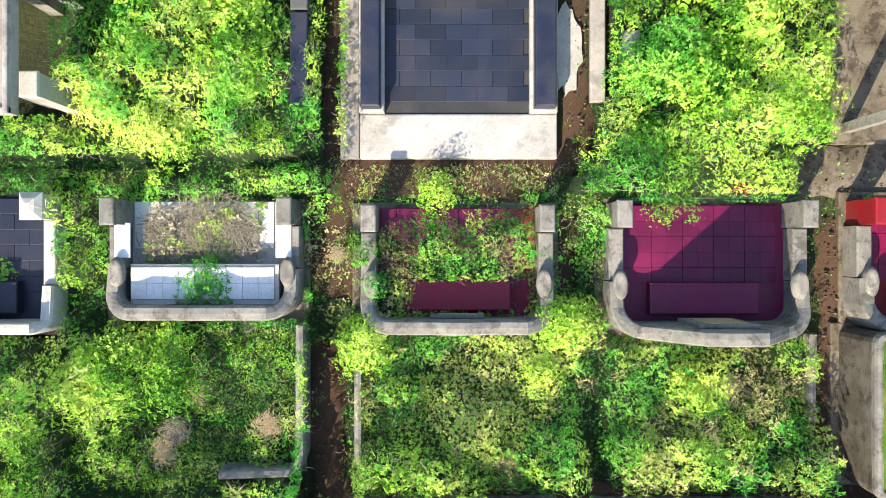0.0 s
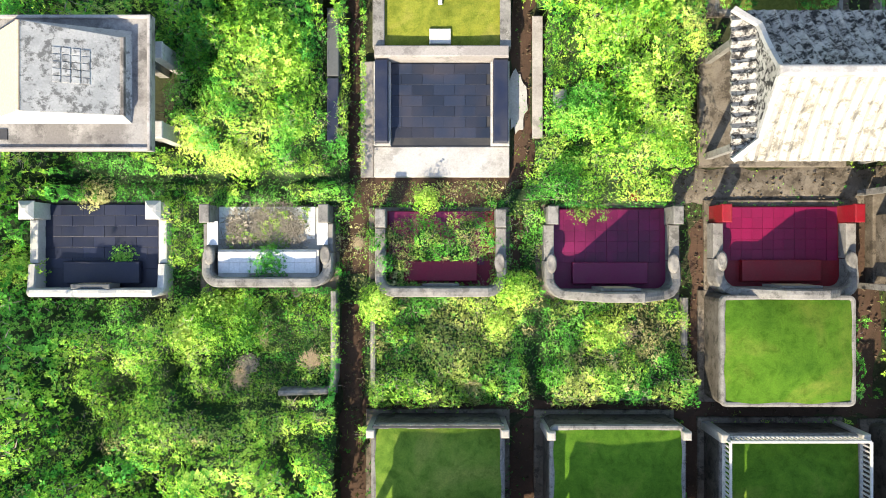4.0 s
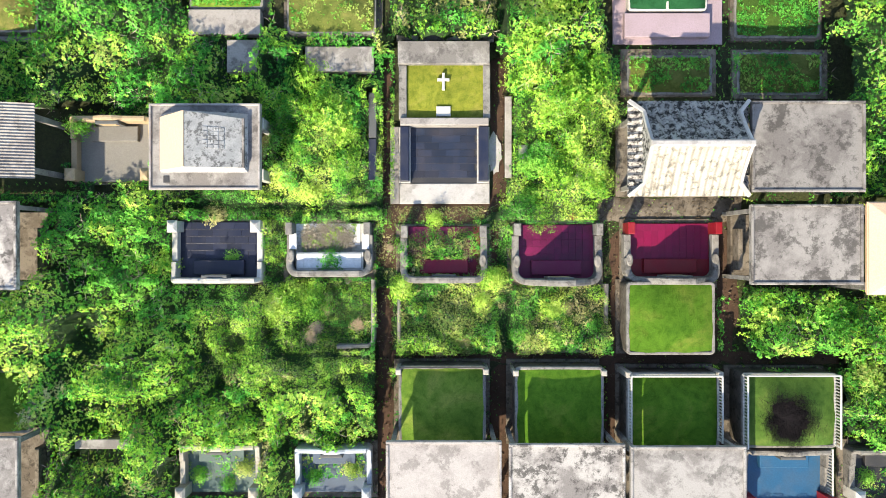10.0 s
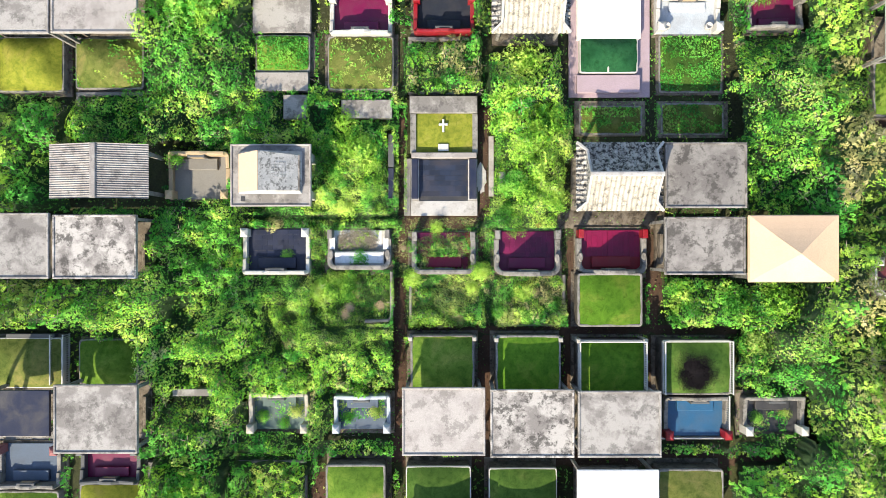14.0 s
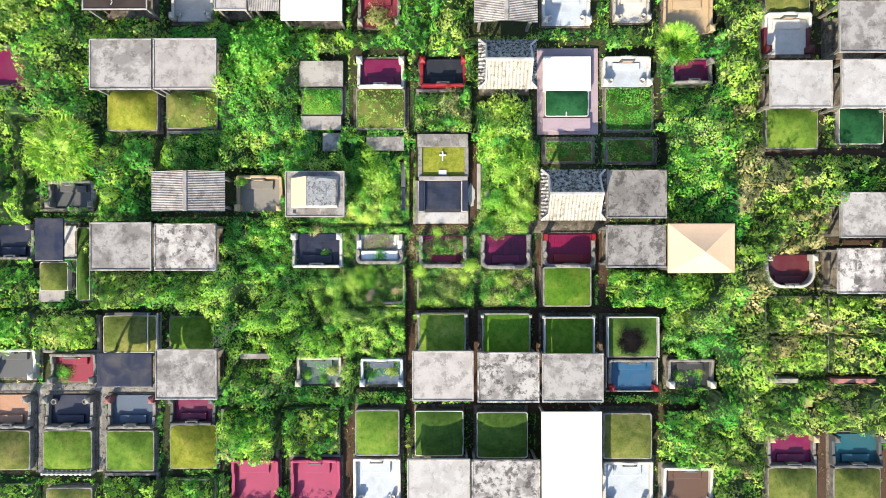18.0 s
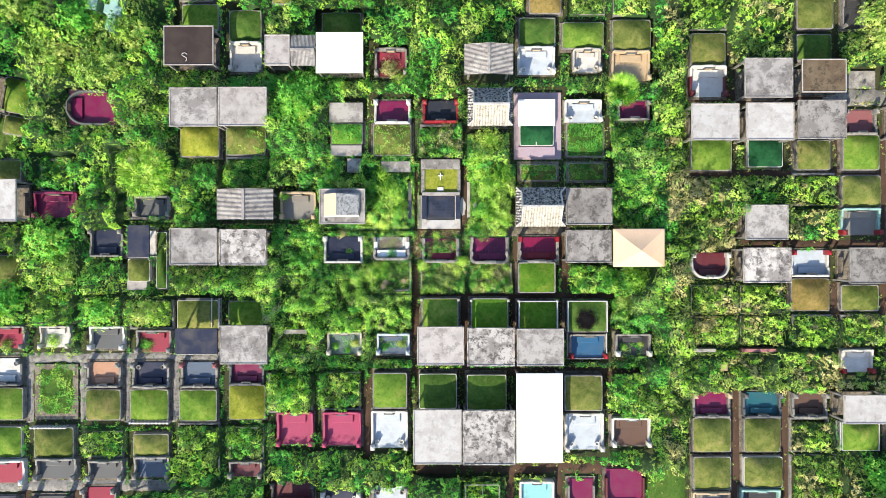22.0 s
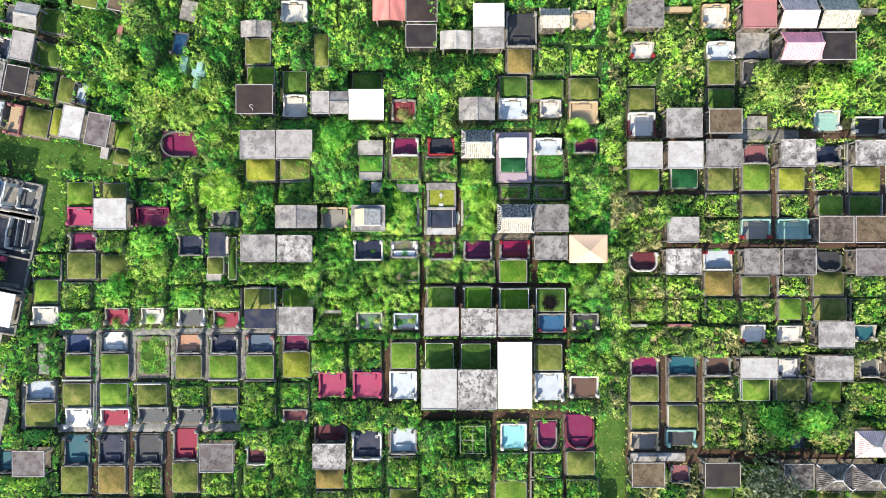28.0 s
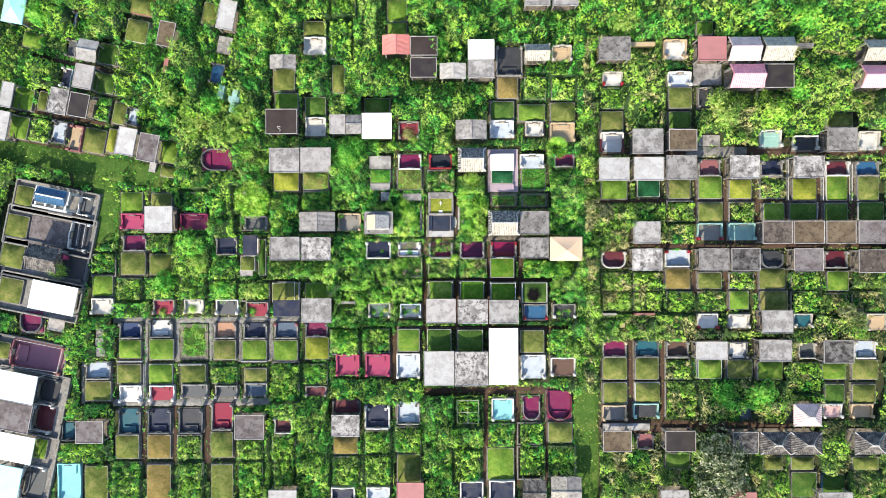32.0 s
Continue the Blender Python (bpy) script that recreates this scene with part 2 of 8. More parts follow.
# base walls of the raised boxes: concrete darkened to paint in the trench's shade
SHADED_WALL = weathered("shaded_base_wall", (0.16, 0.14, 0.115), (0.04, 0.036, 0.026), (0.24, 0.215, 0.18), 0.5, 2.2)
SOIL = surface("red_brown_soil", (0.08, 0.045, 0.029), 0.95, 0.6, 1.5, (0.03, 0.022, 0.014), 0.9)
ASHEN = surface("grey_dead_stems", (0.27, 0.24, 0.19), 0.95, 0.45, 5, (0.12, 0.1, 0.07))
DRY = surface("dry_straw", (0.4, 0.32, 0.2), 0.9, 0.3, 4, (0.3, 0.23, 0.13))


# ---- building helpers ----
def mesh_of(name, verts, faces, material, smooth=False):
    me = bpy.data.meshes.new(name)
    me.from_pydata([tuple(v) for v in verts], [], faces)
    me.materials.append(material)
    if smooth:
        me.polygons.foreach_set("use_smooth", [True] * len(me.polygons))
    me.update()
    return me


def part(name, me, parent, label=""):
    ob = new(name, me)
    ob.parent = parent
    if label:
        ob["label"] = label
    return ob


def thing(name, x, y, z, turn, label, category, group="", kind=""):
    ob = new(name)
    ob.matrix_world = pose(x, y, z, 0, 0, turn)
    ob.empty_display_size = 0.3
    return tagged(ob, label, category, group, kind)


def box(name, x0, y0, z0, x1, y1, z1, material, b=0.02):
    """A block with its upper edges worn round."""
    b = min(b, (x1 - x0) * 0.3, (y1 - y0) * 0.3, (z1 - z0) * 0.45)
    v = []
    for z, i in ((z0, 0), (z1 - b, 0), (z1 - b * 0.3, b * 0.3), (z1, b)):
        v += [(x0 + i, y0 + i, z), (x1 - i, y0 + i, z), (x1 - i, y1 - i, z), (x0 + i, y1 - i, z)]
    f = [(3, 2, 1, 0), (12, 13, 14, 15)]
    for k in range(3):
        for j in range(4):
            a, c = k * 4 + j, k * 4 + (j + 1) % 4
            f.append((a, c, c + 4, a + 4))
    return mesh_of(name, v, f, material)


def sweep(name, path, thick, heights, z0, material, closed=False):
    """An upright wall of given thickness along a plan path, with its own height at every point and a rounded coping."""
    n = len(path)
    v, f = [], []
    for i, (x, y) in enumerate(path):
        a = path[(i - 1) % n] if closed or i else path[i]
        c = path[(i + 1) % n] if closed or i < n - 1 else path[i]
        dx, dy = c[0] - a[0], c[1] - a[1]
        l = math.hypot(dx, dy) or 1
        nx, ny, t, h = -dy / l, dx / l, thick / 2, heights[i]
        for o, z in ((-t, z0), (-t, h - 0.05), (-t * 0.75, h - 0.01), (0, h), (t * 0.75, h - 0.01), (t, h - 0.05), (t, z0)):
            v.append((x + nx * o, y + ny * o, z))
    for i in range(n if closed else n - 1):
        for k in range(6):
            a, c = i * 7 + k, ((i + 1) % n) * 7 + k
            f.append((a, a + 1, c + 1, c))
    if not closed:
        f += [tuple(range(7)), tuple((n - 1) * 7 + 6 - k for k in range(7))]
    me = mesh_of(name, v, f, material)
    bm = bmesh.new()
    bm.from_mesh(me)
    bmesh.ops.recalc_face_normals(bm, faces=bm.faces)
    bm.to_mesh(me)
    bm.free()
    return me


def rounded(w, d, r, steps=5):
    pts = []
    for cx, cy, a0 in ((w / 2 - r, d / 2 - r, 0), (-w / 2 + r, d / 2 - r, 90), (-w / 2 + r, -d / 2 + r, 180), (w / 2 - r, -d / 2 + r, 270)):
        for k in range(steps + 1):
            a = radians(a0 + 90 * k / steps)
            pts.append((cx + r * math.cos(a), cy + r * math.sin(a)))
    return pts


TAKEN = []  # plan boxes on which no weeds grow: x, y, w, d, turn
FACE = {"N": 0, "S": 180, "E": -90, "W": 90}
WORD = {"bright": "clean white", "pale": "pale cement", "slate": "dark grey", "dark": "near-black", "navy": "navy blue", "navyred": "black",
        "bluewhite": "bluish white", "steel": "steel blue", "pinkpale": "pale pink", "coral": "coral red", "rose": "faded rose", "mint": "mint green", "sage": "grey-green", "royal": "deep blue"}


def word(k):
    return WORD.get(k, k)


def plinth(t, w, d, rng):
    """Concrete footing that shows as a grey margin round the plot."""
    a, b, c, e = (rng.uniform(0.04, 0.18) for k in range(4))
    part("footing", box("footing", -w / 2 - a, -d / 2 - b, -0.05, w / 2 + c, d / 2 + e, 0.06 + rng.uniform(0, 0.03), BROWN_CONCRETE, 0.02), t)


def court(x, y, w, d, face="N", floor="grey", wall="grey", turn=0.0, pil="", arc=False, scroll=False, tall=0.95):
    """Paved tomb forecourt: floor, curved back wall, side walls, front pillars, offering table and headstone."""
    rng = random.Random(int(x * 91 + y * 37))
    TAKEN.append((x, y, w, d, turn))
    r = FACE[face] + turn
    if face in "EW":
        w, d = d, w
    t = thing("tomb", x, y, 0, r, f"{word(floor)} tomb forecourt with {word(wall)} back wall", "tomb", "tombs")
    plinth(t, w, d, rng)
    fm, wm = MAT[floor], CONCRETE if wall == "grey" else MAT[wall]
    th = min(0.18, w * 0.08) if scroll else min(0.15, w * 0.065)
    part("floor", box("floor", -w / 2 + th * 0.6, -d / 2 + th * 0.6, 0, w / 2 - th * 0.6, d / 2, 0.14, fm), t)
    hb = tall if scroll else rng.uniform(0.75, 1.0)
    rc = min(w, d) * (0.48 if arc else 0.17 if scroll else 0.05)
    run = d * (0.8 if arc else 0.36 if scroll else 0.3)
    W, D = w / 2 - th / 2, -d / 2 + th / 2
    path, hs = [(-W, D + run)], [0.5]
    n = 7 if arc else 5
    for k in range(n + 1):
        a = radians(180 + 90 * k / n)
        path.append((-W + rc + rc * math.cos(a), D + rc + rc * math.sin(a)))
        hs.append(0.55 + 0.2 * k / n)
    for k, s in ((1, 0.3), (2, 0.42), (3, 0.5), (4, 0.58), (5, 0.7)):
        path.append((-W + rc + (2 * W - 2 * rc) * s, D))
        hs.append(hb if k in (2, 3, 4) else hb - (0.05 if scroll else 0.12))
    for k in range(n + 1):
        a = radians(270 + 90 * k / n)
        path.append((W - rc + rc * math.cos(a), D + rc + rc * math.sin(a)))
        hs.append(0.75 - 0.2 * k / n)
    path.append((W, D + run))
    hs.append(0.5)
    part("back_wall", sweep("back_wall", path, th, hs, 0, wm), t)
    if scroll:
        for s in (-1, 1):
            n2, rr = 12, th * 0.62
            v = [(s * W + (rr * math.cos(k * math.tau / n2) * 0.85 - s * 0.04) * q, D + run + (rr * math.sin(k * math.tau / n2) * 1.7 - 0.04) * q, z) for q, z in ((1, 0.43), (1, 0.53), (0.72, 0.565), (0.4, 0.545)) for k in range(n2)]
            f = [(i * n2 + k, i * n2 + (k + 1) % n2, (i + 1) * n2 + (k + 1) % n2, (i + 1) * n2 + k) for i in range(3) for k in range(n2)] + [tuple(range(36, 48))]
            part("volute", mesh_of("volute", v, f, wm, True), t)
    pm = MAT[pil] if pil else wm
    pw = min(0.25, w * 0.11)
    for s in (-1, 1):
        if not arc:
            xa, xb = sorted((s * (W - th * 0.55), s * (W + th * 0.5)))
            part("side_wall", box("side_wall", xa, D + run + 0.01, 0, xb, d / 2 - pw * (1.3 if scroll else 1.23), 0.42, MAT[pil] if pil in ("maroon",) else wm), t)
        cx = s * (w / 2 - pw / 2)
        if not arc or wall == "white":
            deep, pa = pw * (1.25 if scroll else 1.2), pw * (0.33 if scroll else 0.5)
            p = part("pillar", box("pillar", cx - pa, d / 2 - deep, 0, cx + pa, d / 2, 0.72, pm, 0.02), t)
            if scroll:
                part("cap", box("cap", cx - pa - 0.012, d / 2 - deep - 0.012, 0.721, cx + pa + 0.012, d / 2 + 0.012, 0.79, pm, 0.022), p)
            else:
                part("cap", cap_mesh(pw, pm), p).location = (cx, d / 2 - pw * 0.6, 0.72)
    part("offering_table", box("offering_table", -w * 0.28, D + th, 0.14, w * 0.28, D + th + d * 0.24, 0.3, fm, 0.02), t)
    hs_part = part("headstone", box("headstone", -w * 0.14, D + th * 0.5, 0.3, w * 0.14, D + th * 0.5 + (0.05 if scroll else 0.09), hb - (0.3 if scroll else 0.06), wm if scroll else MAT["slate"], 0.02), t)
    part("inscription", box("inscription", -w * 0.1, D + th * 0.5 + (0.051 if scroll else 0.091), 0.45, w * 0.1, D + th * 0.5 + (0.06 if scroll else 0.1), hb - (0.36 if scroll else 0.14), MAT["beige"], 0.002), hs_part)
    if not scroll and not pil and floor in ("bright", "white", "bluewhite", "mint", "teal", "red", "navy") and w > 1.6 and rng.random() < 0.75:
        for s in (-1, 1):
            part("urn", urn_mesh(wm), t).location = (s * w * 0.33, d * 0.32, 0.14)
    return t


CAPS = {}


def cap_mesh(pw, material):
    """Shallow pyramid cap with an overhanging lip."""
    key = (round(pw, 2), material.name)
    if key not in CAPS:
        v = []
        for q, z in ((0.5, 0), (0.56, 0.02), (0.56, 0.05), (0.3, 0.12), (0.1, 0.15)):
            v += [(sx * q * pw, sy * q * pw * 1.2, z) for sx, sy in ((-1, -1), (1, -1), (1, 1), (-1, 1))]
        f = [(16, 17, 18, 19)] + [(k * 4 + j, k * 4 + (j + 1) % 4, k * 4 + 4 + (j + 1) % 4, k * 4 + 4 + j) for k in range(4) for j in range(4)]
        CAPS[key] = mesh_of("cap", v, f, material)
    return CAPS[key]


URNS = {}


def urn_mesh(material):
    if material.name not in URNS:
        prof = ((0.0, 0.0), (0.1, 0.0), (0.14, 0.12), (0.12, 0.24), (0.15, 0.3), (0.11, 0.3), (0.08, 0.2), (0.0, 0.18))
        v, f = [], []
        for rr, z in prof:
            v += [(rr * math.cos(k * math.tau / 10), rr * math.sin(k * math.tau / 10), z) for k in range(10)]
        for i in range(len(prof) - 1):
            for k in range(10):
                a, b = i * 10 + k, i * 10 + (k + 1) % 10
                f.append((a, b, b + 10, a + 10))
        URNS[material.name] = mesh_of("urn", v, f, material, True)
    return URNS[material.name]


def lawn(x, y, w, d, tone="green", rim="grey", turn=0.0, h=None, kerb=0.0):
    """Grave mound: thin kerb wall round a grassed, hipped swelling."""
    rng = random.Random(int(x * 53 + y * 71))
    raised = abs(x) < 11.5 and -12.5 < y < -1
    hk = rng.uniform(0.95, 1.05) if raised else rng.uniform(0.34, 0.5)
    hk = kerb or hk
    if raised:  # boxes that stand a metre over the sunken paths
        k = 0.976
        x, y, w, d = 0.2 + (x - 0.2) * k, -0.1 + (y + 0.1) * k, w * k, d * k
    TAKEN.append((x, y, w, d, turn))
    t = thing("grave_mound", x, y, 0, turn, f"{({'dark': 'dark green', 'tan': 'dried brown', 'moss': 'mossy green'}).get(tone, tone)} grassed grave mound inside a {word(rim)} kerb", "grave", "grave mounds")
    plinth(t, w, d, rng)
    th = 0.1 if rim == "grey" else 0.055
    ring = rounded(w - th, d - th, min(0.07, w * 0.05), 3)
    if raised:
        part("base_wall", sweep("base_wall", rounded(w - th - 0.02, d - th - 0.02, 0.07, 3), th, [hk - 0.1] * len(ring), 0, SHADED_WALL, True), t)
    part("kerb", sweep("kerb", ring, th, [hk] * len(ring), hk - 0.11 if raised else 0, CONCRETE if rim == "grey" else MAT[rim], True), t)
    n, v, f = 19, [], []
    rise = h if h is not None else rng.uniform(0.16, 0.3) if raised else rng.uniform(0.28, 0.5)
    ph, lean, top = rng.random() * 9, rng.uniform(-0.2, 0.2), rng.uniform(-0.2, 0.2)
    for j in range(n):
        for i in range(n):
            u, s = i / (n - 1) * 2 - 1, j / (n - 1) * 2 - 1
            du, ds = (1 - abs(u)) / (1 + lean * (1 if u > 0 else -1)), (1 - abs(s)) / (1 + top * (1 if s > 0 else -1))
            slope = -math.log(math.exp(-7 * du) + math.exp(-7 * ds) + math.exp(-7 * 0.62)) / 7 + 0.1
            z = hk - 0.05 + rise * max(0, slope) / 0.6 + 0.012 * math.sin(u * 7 + ph) * math.cos(s * 6 + ph)
            v.append((u * (w / 2 - th * 0.55), s * (d / 2 - th * 0.55), z))
    for j in range(n - 1):
        for i in range(n - 1):
            a = j * n + i
            f.append((a, a + 1, a + n + 1, a + n))
    part("turf", mesh_of("turf", v, f, TURF[tone], True), t)
    return t


def posts(t, w, d, h, material, inset=0.18, size=0.1):
    for sx in (-1, 1):
        for sy in (-1, 1):
            cx, cy = sx * (w / 2 - inset), sy * (d / 2 - inset)
            part("post", box("post", cx - size, cy - size, 0, cx + size, cy + size, h, material), t)


def roof(x, y, w, d, tone="grey", turn=0.0, h=2.3):
    """Flat concrete canopy on four posts with a raised rim."""
    TAKEN.append((x, y, w * 0.84, d * 0.84, turn))
    t = thing("canopy", x, y, 0, turn, f"flat {({'patchy': 'peeling grey', 'stained': 'black-stained grey', 'bright': 'clean white', 'darkpatch': 'dark weathered', 'brownpatch': 'brown weathered', 'darkbrown': 'dark brown', 'pale': 'pale weathered'}).get(tone, tone)} roof slab on posts over a tomb", "canopy", "tomb canopies")
    m = ROOF[tone]
    posts(t, w, d, h - 0.14, CONCRETE, 0.14, 0.055)
    part("floor", box("floor", -w * 0.42, -d * 0.42, 0, w * 0.42, d * 0.42, 0.3, BROWN_CONCRETE), t)
    for s in (-1, 1):
        xa, xb = sorted((s * w * 0.36, s * (w * 0.36 + 0.12)))
        part("side_wall", box("side_wall", xa, -d * 0.34, 0.3, xb, d * 0.22, 0.75, BROWN_CONCRETE), t)
    part("roof_slab", box("roof_slab", -w / 2, -d / 2, h - 0.14, w / 2, d / 2, h, m), t)
    if tone not in ("bright", "blue", "cyan"):
        rm = ROOF["pale"] if tone in ("brown", "darkbrown", "tan", "brownpatch", "darkpatch", "mauve", "white") else m
        e, z = 0.065, h + 0.05
        part("rim", box("rim", -w / 2 - 0.01, -d / 2 - 0.01, h - 0.01, w / 2 + 0.01, -d / 2 + e, z, rm), t)
        part("rim", box("rim", -w / 2 - 0.01, d / 2 - e, h - 0.01, w / 2 + 0.01, d / 2 + 0.01, z, rm), t)
        part("rim", box("rim", -w / 2 - 0.01, -d / 2 + e + 0.003, h - 0.01, -w / 2 + e, d / 2 - e - 0.003, z, rm), t)
        part("rim", box("rim", w / 2 - e, -d / 2 + e + 0.003, h - 0.01, w / 2 + 0.01, d / 2 - e - 0.003, z, rm), t)
    return t


def sheet(name, w, run, z0, z1, pitch, amp, material, sag=0.0, lift=0.0, thick=0.02, clip0=0.0, clip1=0.0, knee=1.0):
    """A ribbed roof slope: ribs run down the slope, from the eave at y=0 (z0) to the ridge at y=run (z1)."""
    n = max(8, int(w / pitch) * 4)
    m = 8
    v, f = [], []
    for layer in (0, -thick):
        for j in range(m + 1):
            s = j / m
            for i in range(n + 1):
                x = min(max((i / n - 0.5) * w, -w / 2 + clip0 * min(s / knee, 1)), w / 2 - clip1 * min(s / knee, 1))
                c = abs(2 * i / n - 1) ** 4 * lift * (1 - s)
                v.append((x, s * run, z0 + (z1 - z0) * s - sag * math.sin(math.pi * s) + c + amp * math.cos(i * math.pi / 2) + layer))
    k = (m + 1) * (n + 1)
    for j in range(m):
        for i in range(n):
            a = j * (n + 1) + i
            f.append((a, a + 1, a + n + 2, a + n + 1))
    for i in range(n):
        f.append((i + 1, i, k + i, k + i + 1))
    for j in range(m):
        a, b = j * (n + 1), (j + 1) * (n + 1)
        f += [(a, b, k + b, k + a), (b + n, a + n, k + a + n, k + b + n)]
    return mesh_of(name, v, f, material)


def tin(x, y, w, d, tone="grey", axis="y", turn=0.0, h=2.2):
    """Gable shelter of corrugated sheets; axis: the way the ridge runs."""
    TAKEN.append((x, y, w * 0.9, d * 0.9, turn))
    t = thing("sheet_roof_shelter", x, y, 0, turn + (90 if axis == "y" else 0), f"{word(tone)} corrugated gable roof on posts over a tomb", "shelter", "sheet-roofed shelters")
    if axis == "y":
        w, d = d, w
    m = SHEET.get(tone, SHEET["grey"])
    posts(t, w * 0.94, d * 0.94, h - 0.02, CONCRETE, 0.2, 0.07)
    for s in (0, 180):
        p = part("roof_slope", sheet("roof_slope", w, d / 2 + 0.02, h, h + d * 0.14, 0.08, 0.019, m), t)
        p.matrix_local = pose(0, 0, 0, 0, 0, s) @ pose(0, -d / 2, 0)
    part("ridge_cap", box("ridge_cap", -w / 2, -0.1, h + d * 0.14 - 0.02, w / 2, 0.1, h + d * 0.14 + 0.05, m, 0.04), t)
    return t


def gable(x, y, w, d, tone="white", turn=0.0, h=2.2):
    return croof(x, y, w, d, tone, turn, h, 0.02, 0.0)


def croof(x, y, w, d, tone="white", turn=0.0, h=2.15, sag=0.1, lift=0.22):
    """Temple-style tiled roof: sagging slopes with tile ribs, upturned corners, ridge and end ridges."""
    TAKEN.append((x, y, w * 0.92, d * 0.92, turn))
    t = thing("tiled_pavilion", x, y, 0, turn, f"{word(tone)} ribbed tile roof with raised ridges on posts", "pavilion", "tiled pavilions")
    m = SHEET[tone]
    posts(t, w, d, h + 0.02, CONCRETE, 0.3)
    part("floor", box("floor", -w * 0.45, -d * 0.45, 0, w * 0.45, d * 0.45, 0.12, BROWN_CONCRETE), t)
    top = h + d * 0.4
    for s in (0, 180):
        p = part("roof_slope", sheet("roof_slope", w, d / 2 + 0.02, h, top, 0.2, 0.03, m, sag, lift, 0.05), t)
        p.matrix_local = pose(0, 0, 0, 0, 0, s) @ pose(0, -d / 2, 0)
    part("ridge", box("ridge", -w / 2 * 0.9, -0.07, top - 0.04, w / 2 * 0.9, 0.07, top + 0.1, m, 0.04), t)
    for sx in (-1, 1):
        for sy in (-1, 1):
            path = [(sx * w / 2 * (0.9 + 0.1 * k / 5), sy * d / 2 * k / 5) for k in range(6)]
            v, f = [], []
            for k, (px, py) in enumerate(path):
                z = top - (top - h) * k / 5 - sag * math.sin(math.pi * k / 5) + lift * (k / 5) ** 3
                v += [(px - 0.06, py, z), (px - 0.05, py, z + 0.1), (px + 0.05, py, z + 0.1), (px + 0.06, py, z)]
            for k in range(5):
                for j in range(3):
                    a = k * 4 + j
                    f.append((a, a + 1, a + 5, a + 4))
            f += [(0, 1, 2, 3), (23, 22, 21, 20)]
            part("hip_ridge", mesh_of("hip_ridge", v, f, m), t)
    return t


def tiled_hip(x, y, w, d, tone="white", west=0.36, east=0.3, turn=0.0, h=2.15):
    """Whitewashed roof of half-round tiles: gabled above, hipped skirts below, plastered ridges."""
    TAKEN.append((x, y, w * 0.92, d * 0.92, 0))
    t = thing("tiled_pavilion", x, y, 0, turn, f"{'whitewashed' if tone == 'white' else word(tone)} half-round tile roof, hipped and blackened with mould", "pavilion", "tiled pavilions")
    # mouldier tile, its darker base painting the north slope's shade; skirts share it
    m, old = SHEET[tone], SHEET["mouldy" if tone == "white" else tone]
    cap = ROOF["white"]
    knee, sag = 0.26, 0.08
    if tone != "white":
        west = east = w / 2 - 0.25
        knee, sag = 1.0, 0.2
    posts(t, w, d, h + 0.02, CONCRETE, 0.32, 0.06)
    part("floor", box("floor", -w * 0.45, -d * 0.45, 0, w * 0.45, d * 0.45, 0.12, BROWN_CONCRETE), t)
    top = h + d * 0.42
    zk = h + (top - h) * knee - sag * math.sin(math.pi * knee)
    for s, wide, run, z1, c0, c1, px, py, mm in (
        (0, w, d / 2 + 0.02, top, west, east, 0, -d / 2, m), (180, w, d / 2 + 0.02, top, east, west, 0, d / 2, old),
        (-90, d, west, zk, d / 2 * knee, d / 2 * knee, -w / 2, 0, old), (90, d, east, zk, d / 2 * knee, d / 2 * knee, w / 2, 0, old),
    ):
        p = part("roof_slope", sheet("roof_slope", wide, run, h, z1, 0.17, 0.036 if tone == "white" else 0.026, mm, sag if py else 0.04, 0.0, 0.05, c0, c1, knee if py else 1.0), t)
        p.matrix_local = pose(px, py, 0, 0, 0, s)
    part("ridge", box("ridge", -w / 2 + west - 0.06, -0.08, top - 0.04, w / 2 - east + 0.06, 0.08, top + 0.1, cap, 0.04), t)
    for sx, e in ((-1, west), (1, east)):
        gx = sx * (w / 2 - e)
        if knee < 1:
            yk = d / 2 * (1 - knee)
            part("gable_wall", mesh_of("gable_wall", [(gx - 0.03, -yk, zk - 0.06), (gx - 0.03, yk, zk - 0.06), (gx - 0.03, 0, top), (gx + 0.03, -yk, zk - 0.06), (gx + 0.03, yk, zk - 0.06), (gx + 0.03, 0, top)],
                                       [(0, 1, 2), (5, 4, 3), (0, 2, 5, 3), (1, 4, 5, 2), (0, 3, 4, 1)], old), t)
        for sy in (-1, 1):
            line = []
            for k in range(9):
                s = 1 - k / 8
                line.append(Vector((sx * (w / 2 - e * min(s / knee, 1)), sy * d / 2 * (1 - s), h + (top - h) * s - sag * math.sin(math.pi * s) + 0.04 * (1 - s) ** 4)))
            v, f = [], []
            for k, c in enumerate(line):
                go = line[min(k + 1, 8)] - line[max(k - 1, 0)]
                side = go.cross(Vector((0, 0, 1))).normalized() * 0.05
                v += [c - side, c - side * 0.8 + Vector((0, 0, 0.09)), c + side * 0.8 + Vector((0, 0, 0.09)), c + side]
            for k in range(8):
                f += [(k * 4 + j, k * 4 + j + 1, k * 4 + j + 5, k * 4 + j + 4) for j in range(3)]
            f += [(0, 1, 2, 3), (35, 34, 33, 32)]
            part("hip_ridge", mesh_of("hip_ridge", v, f, cap), t)
    return t


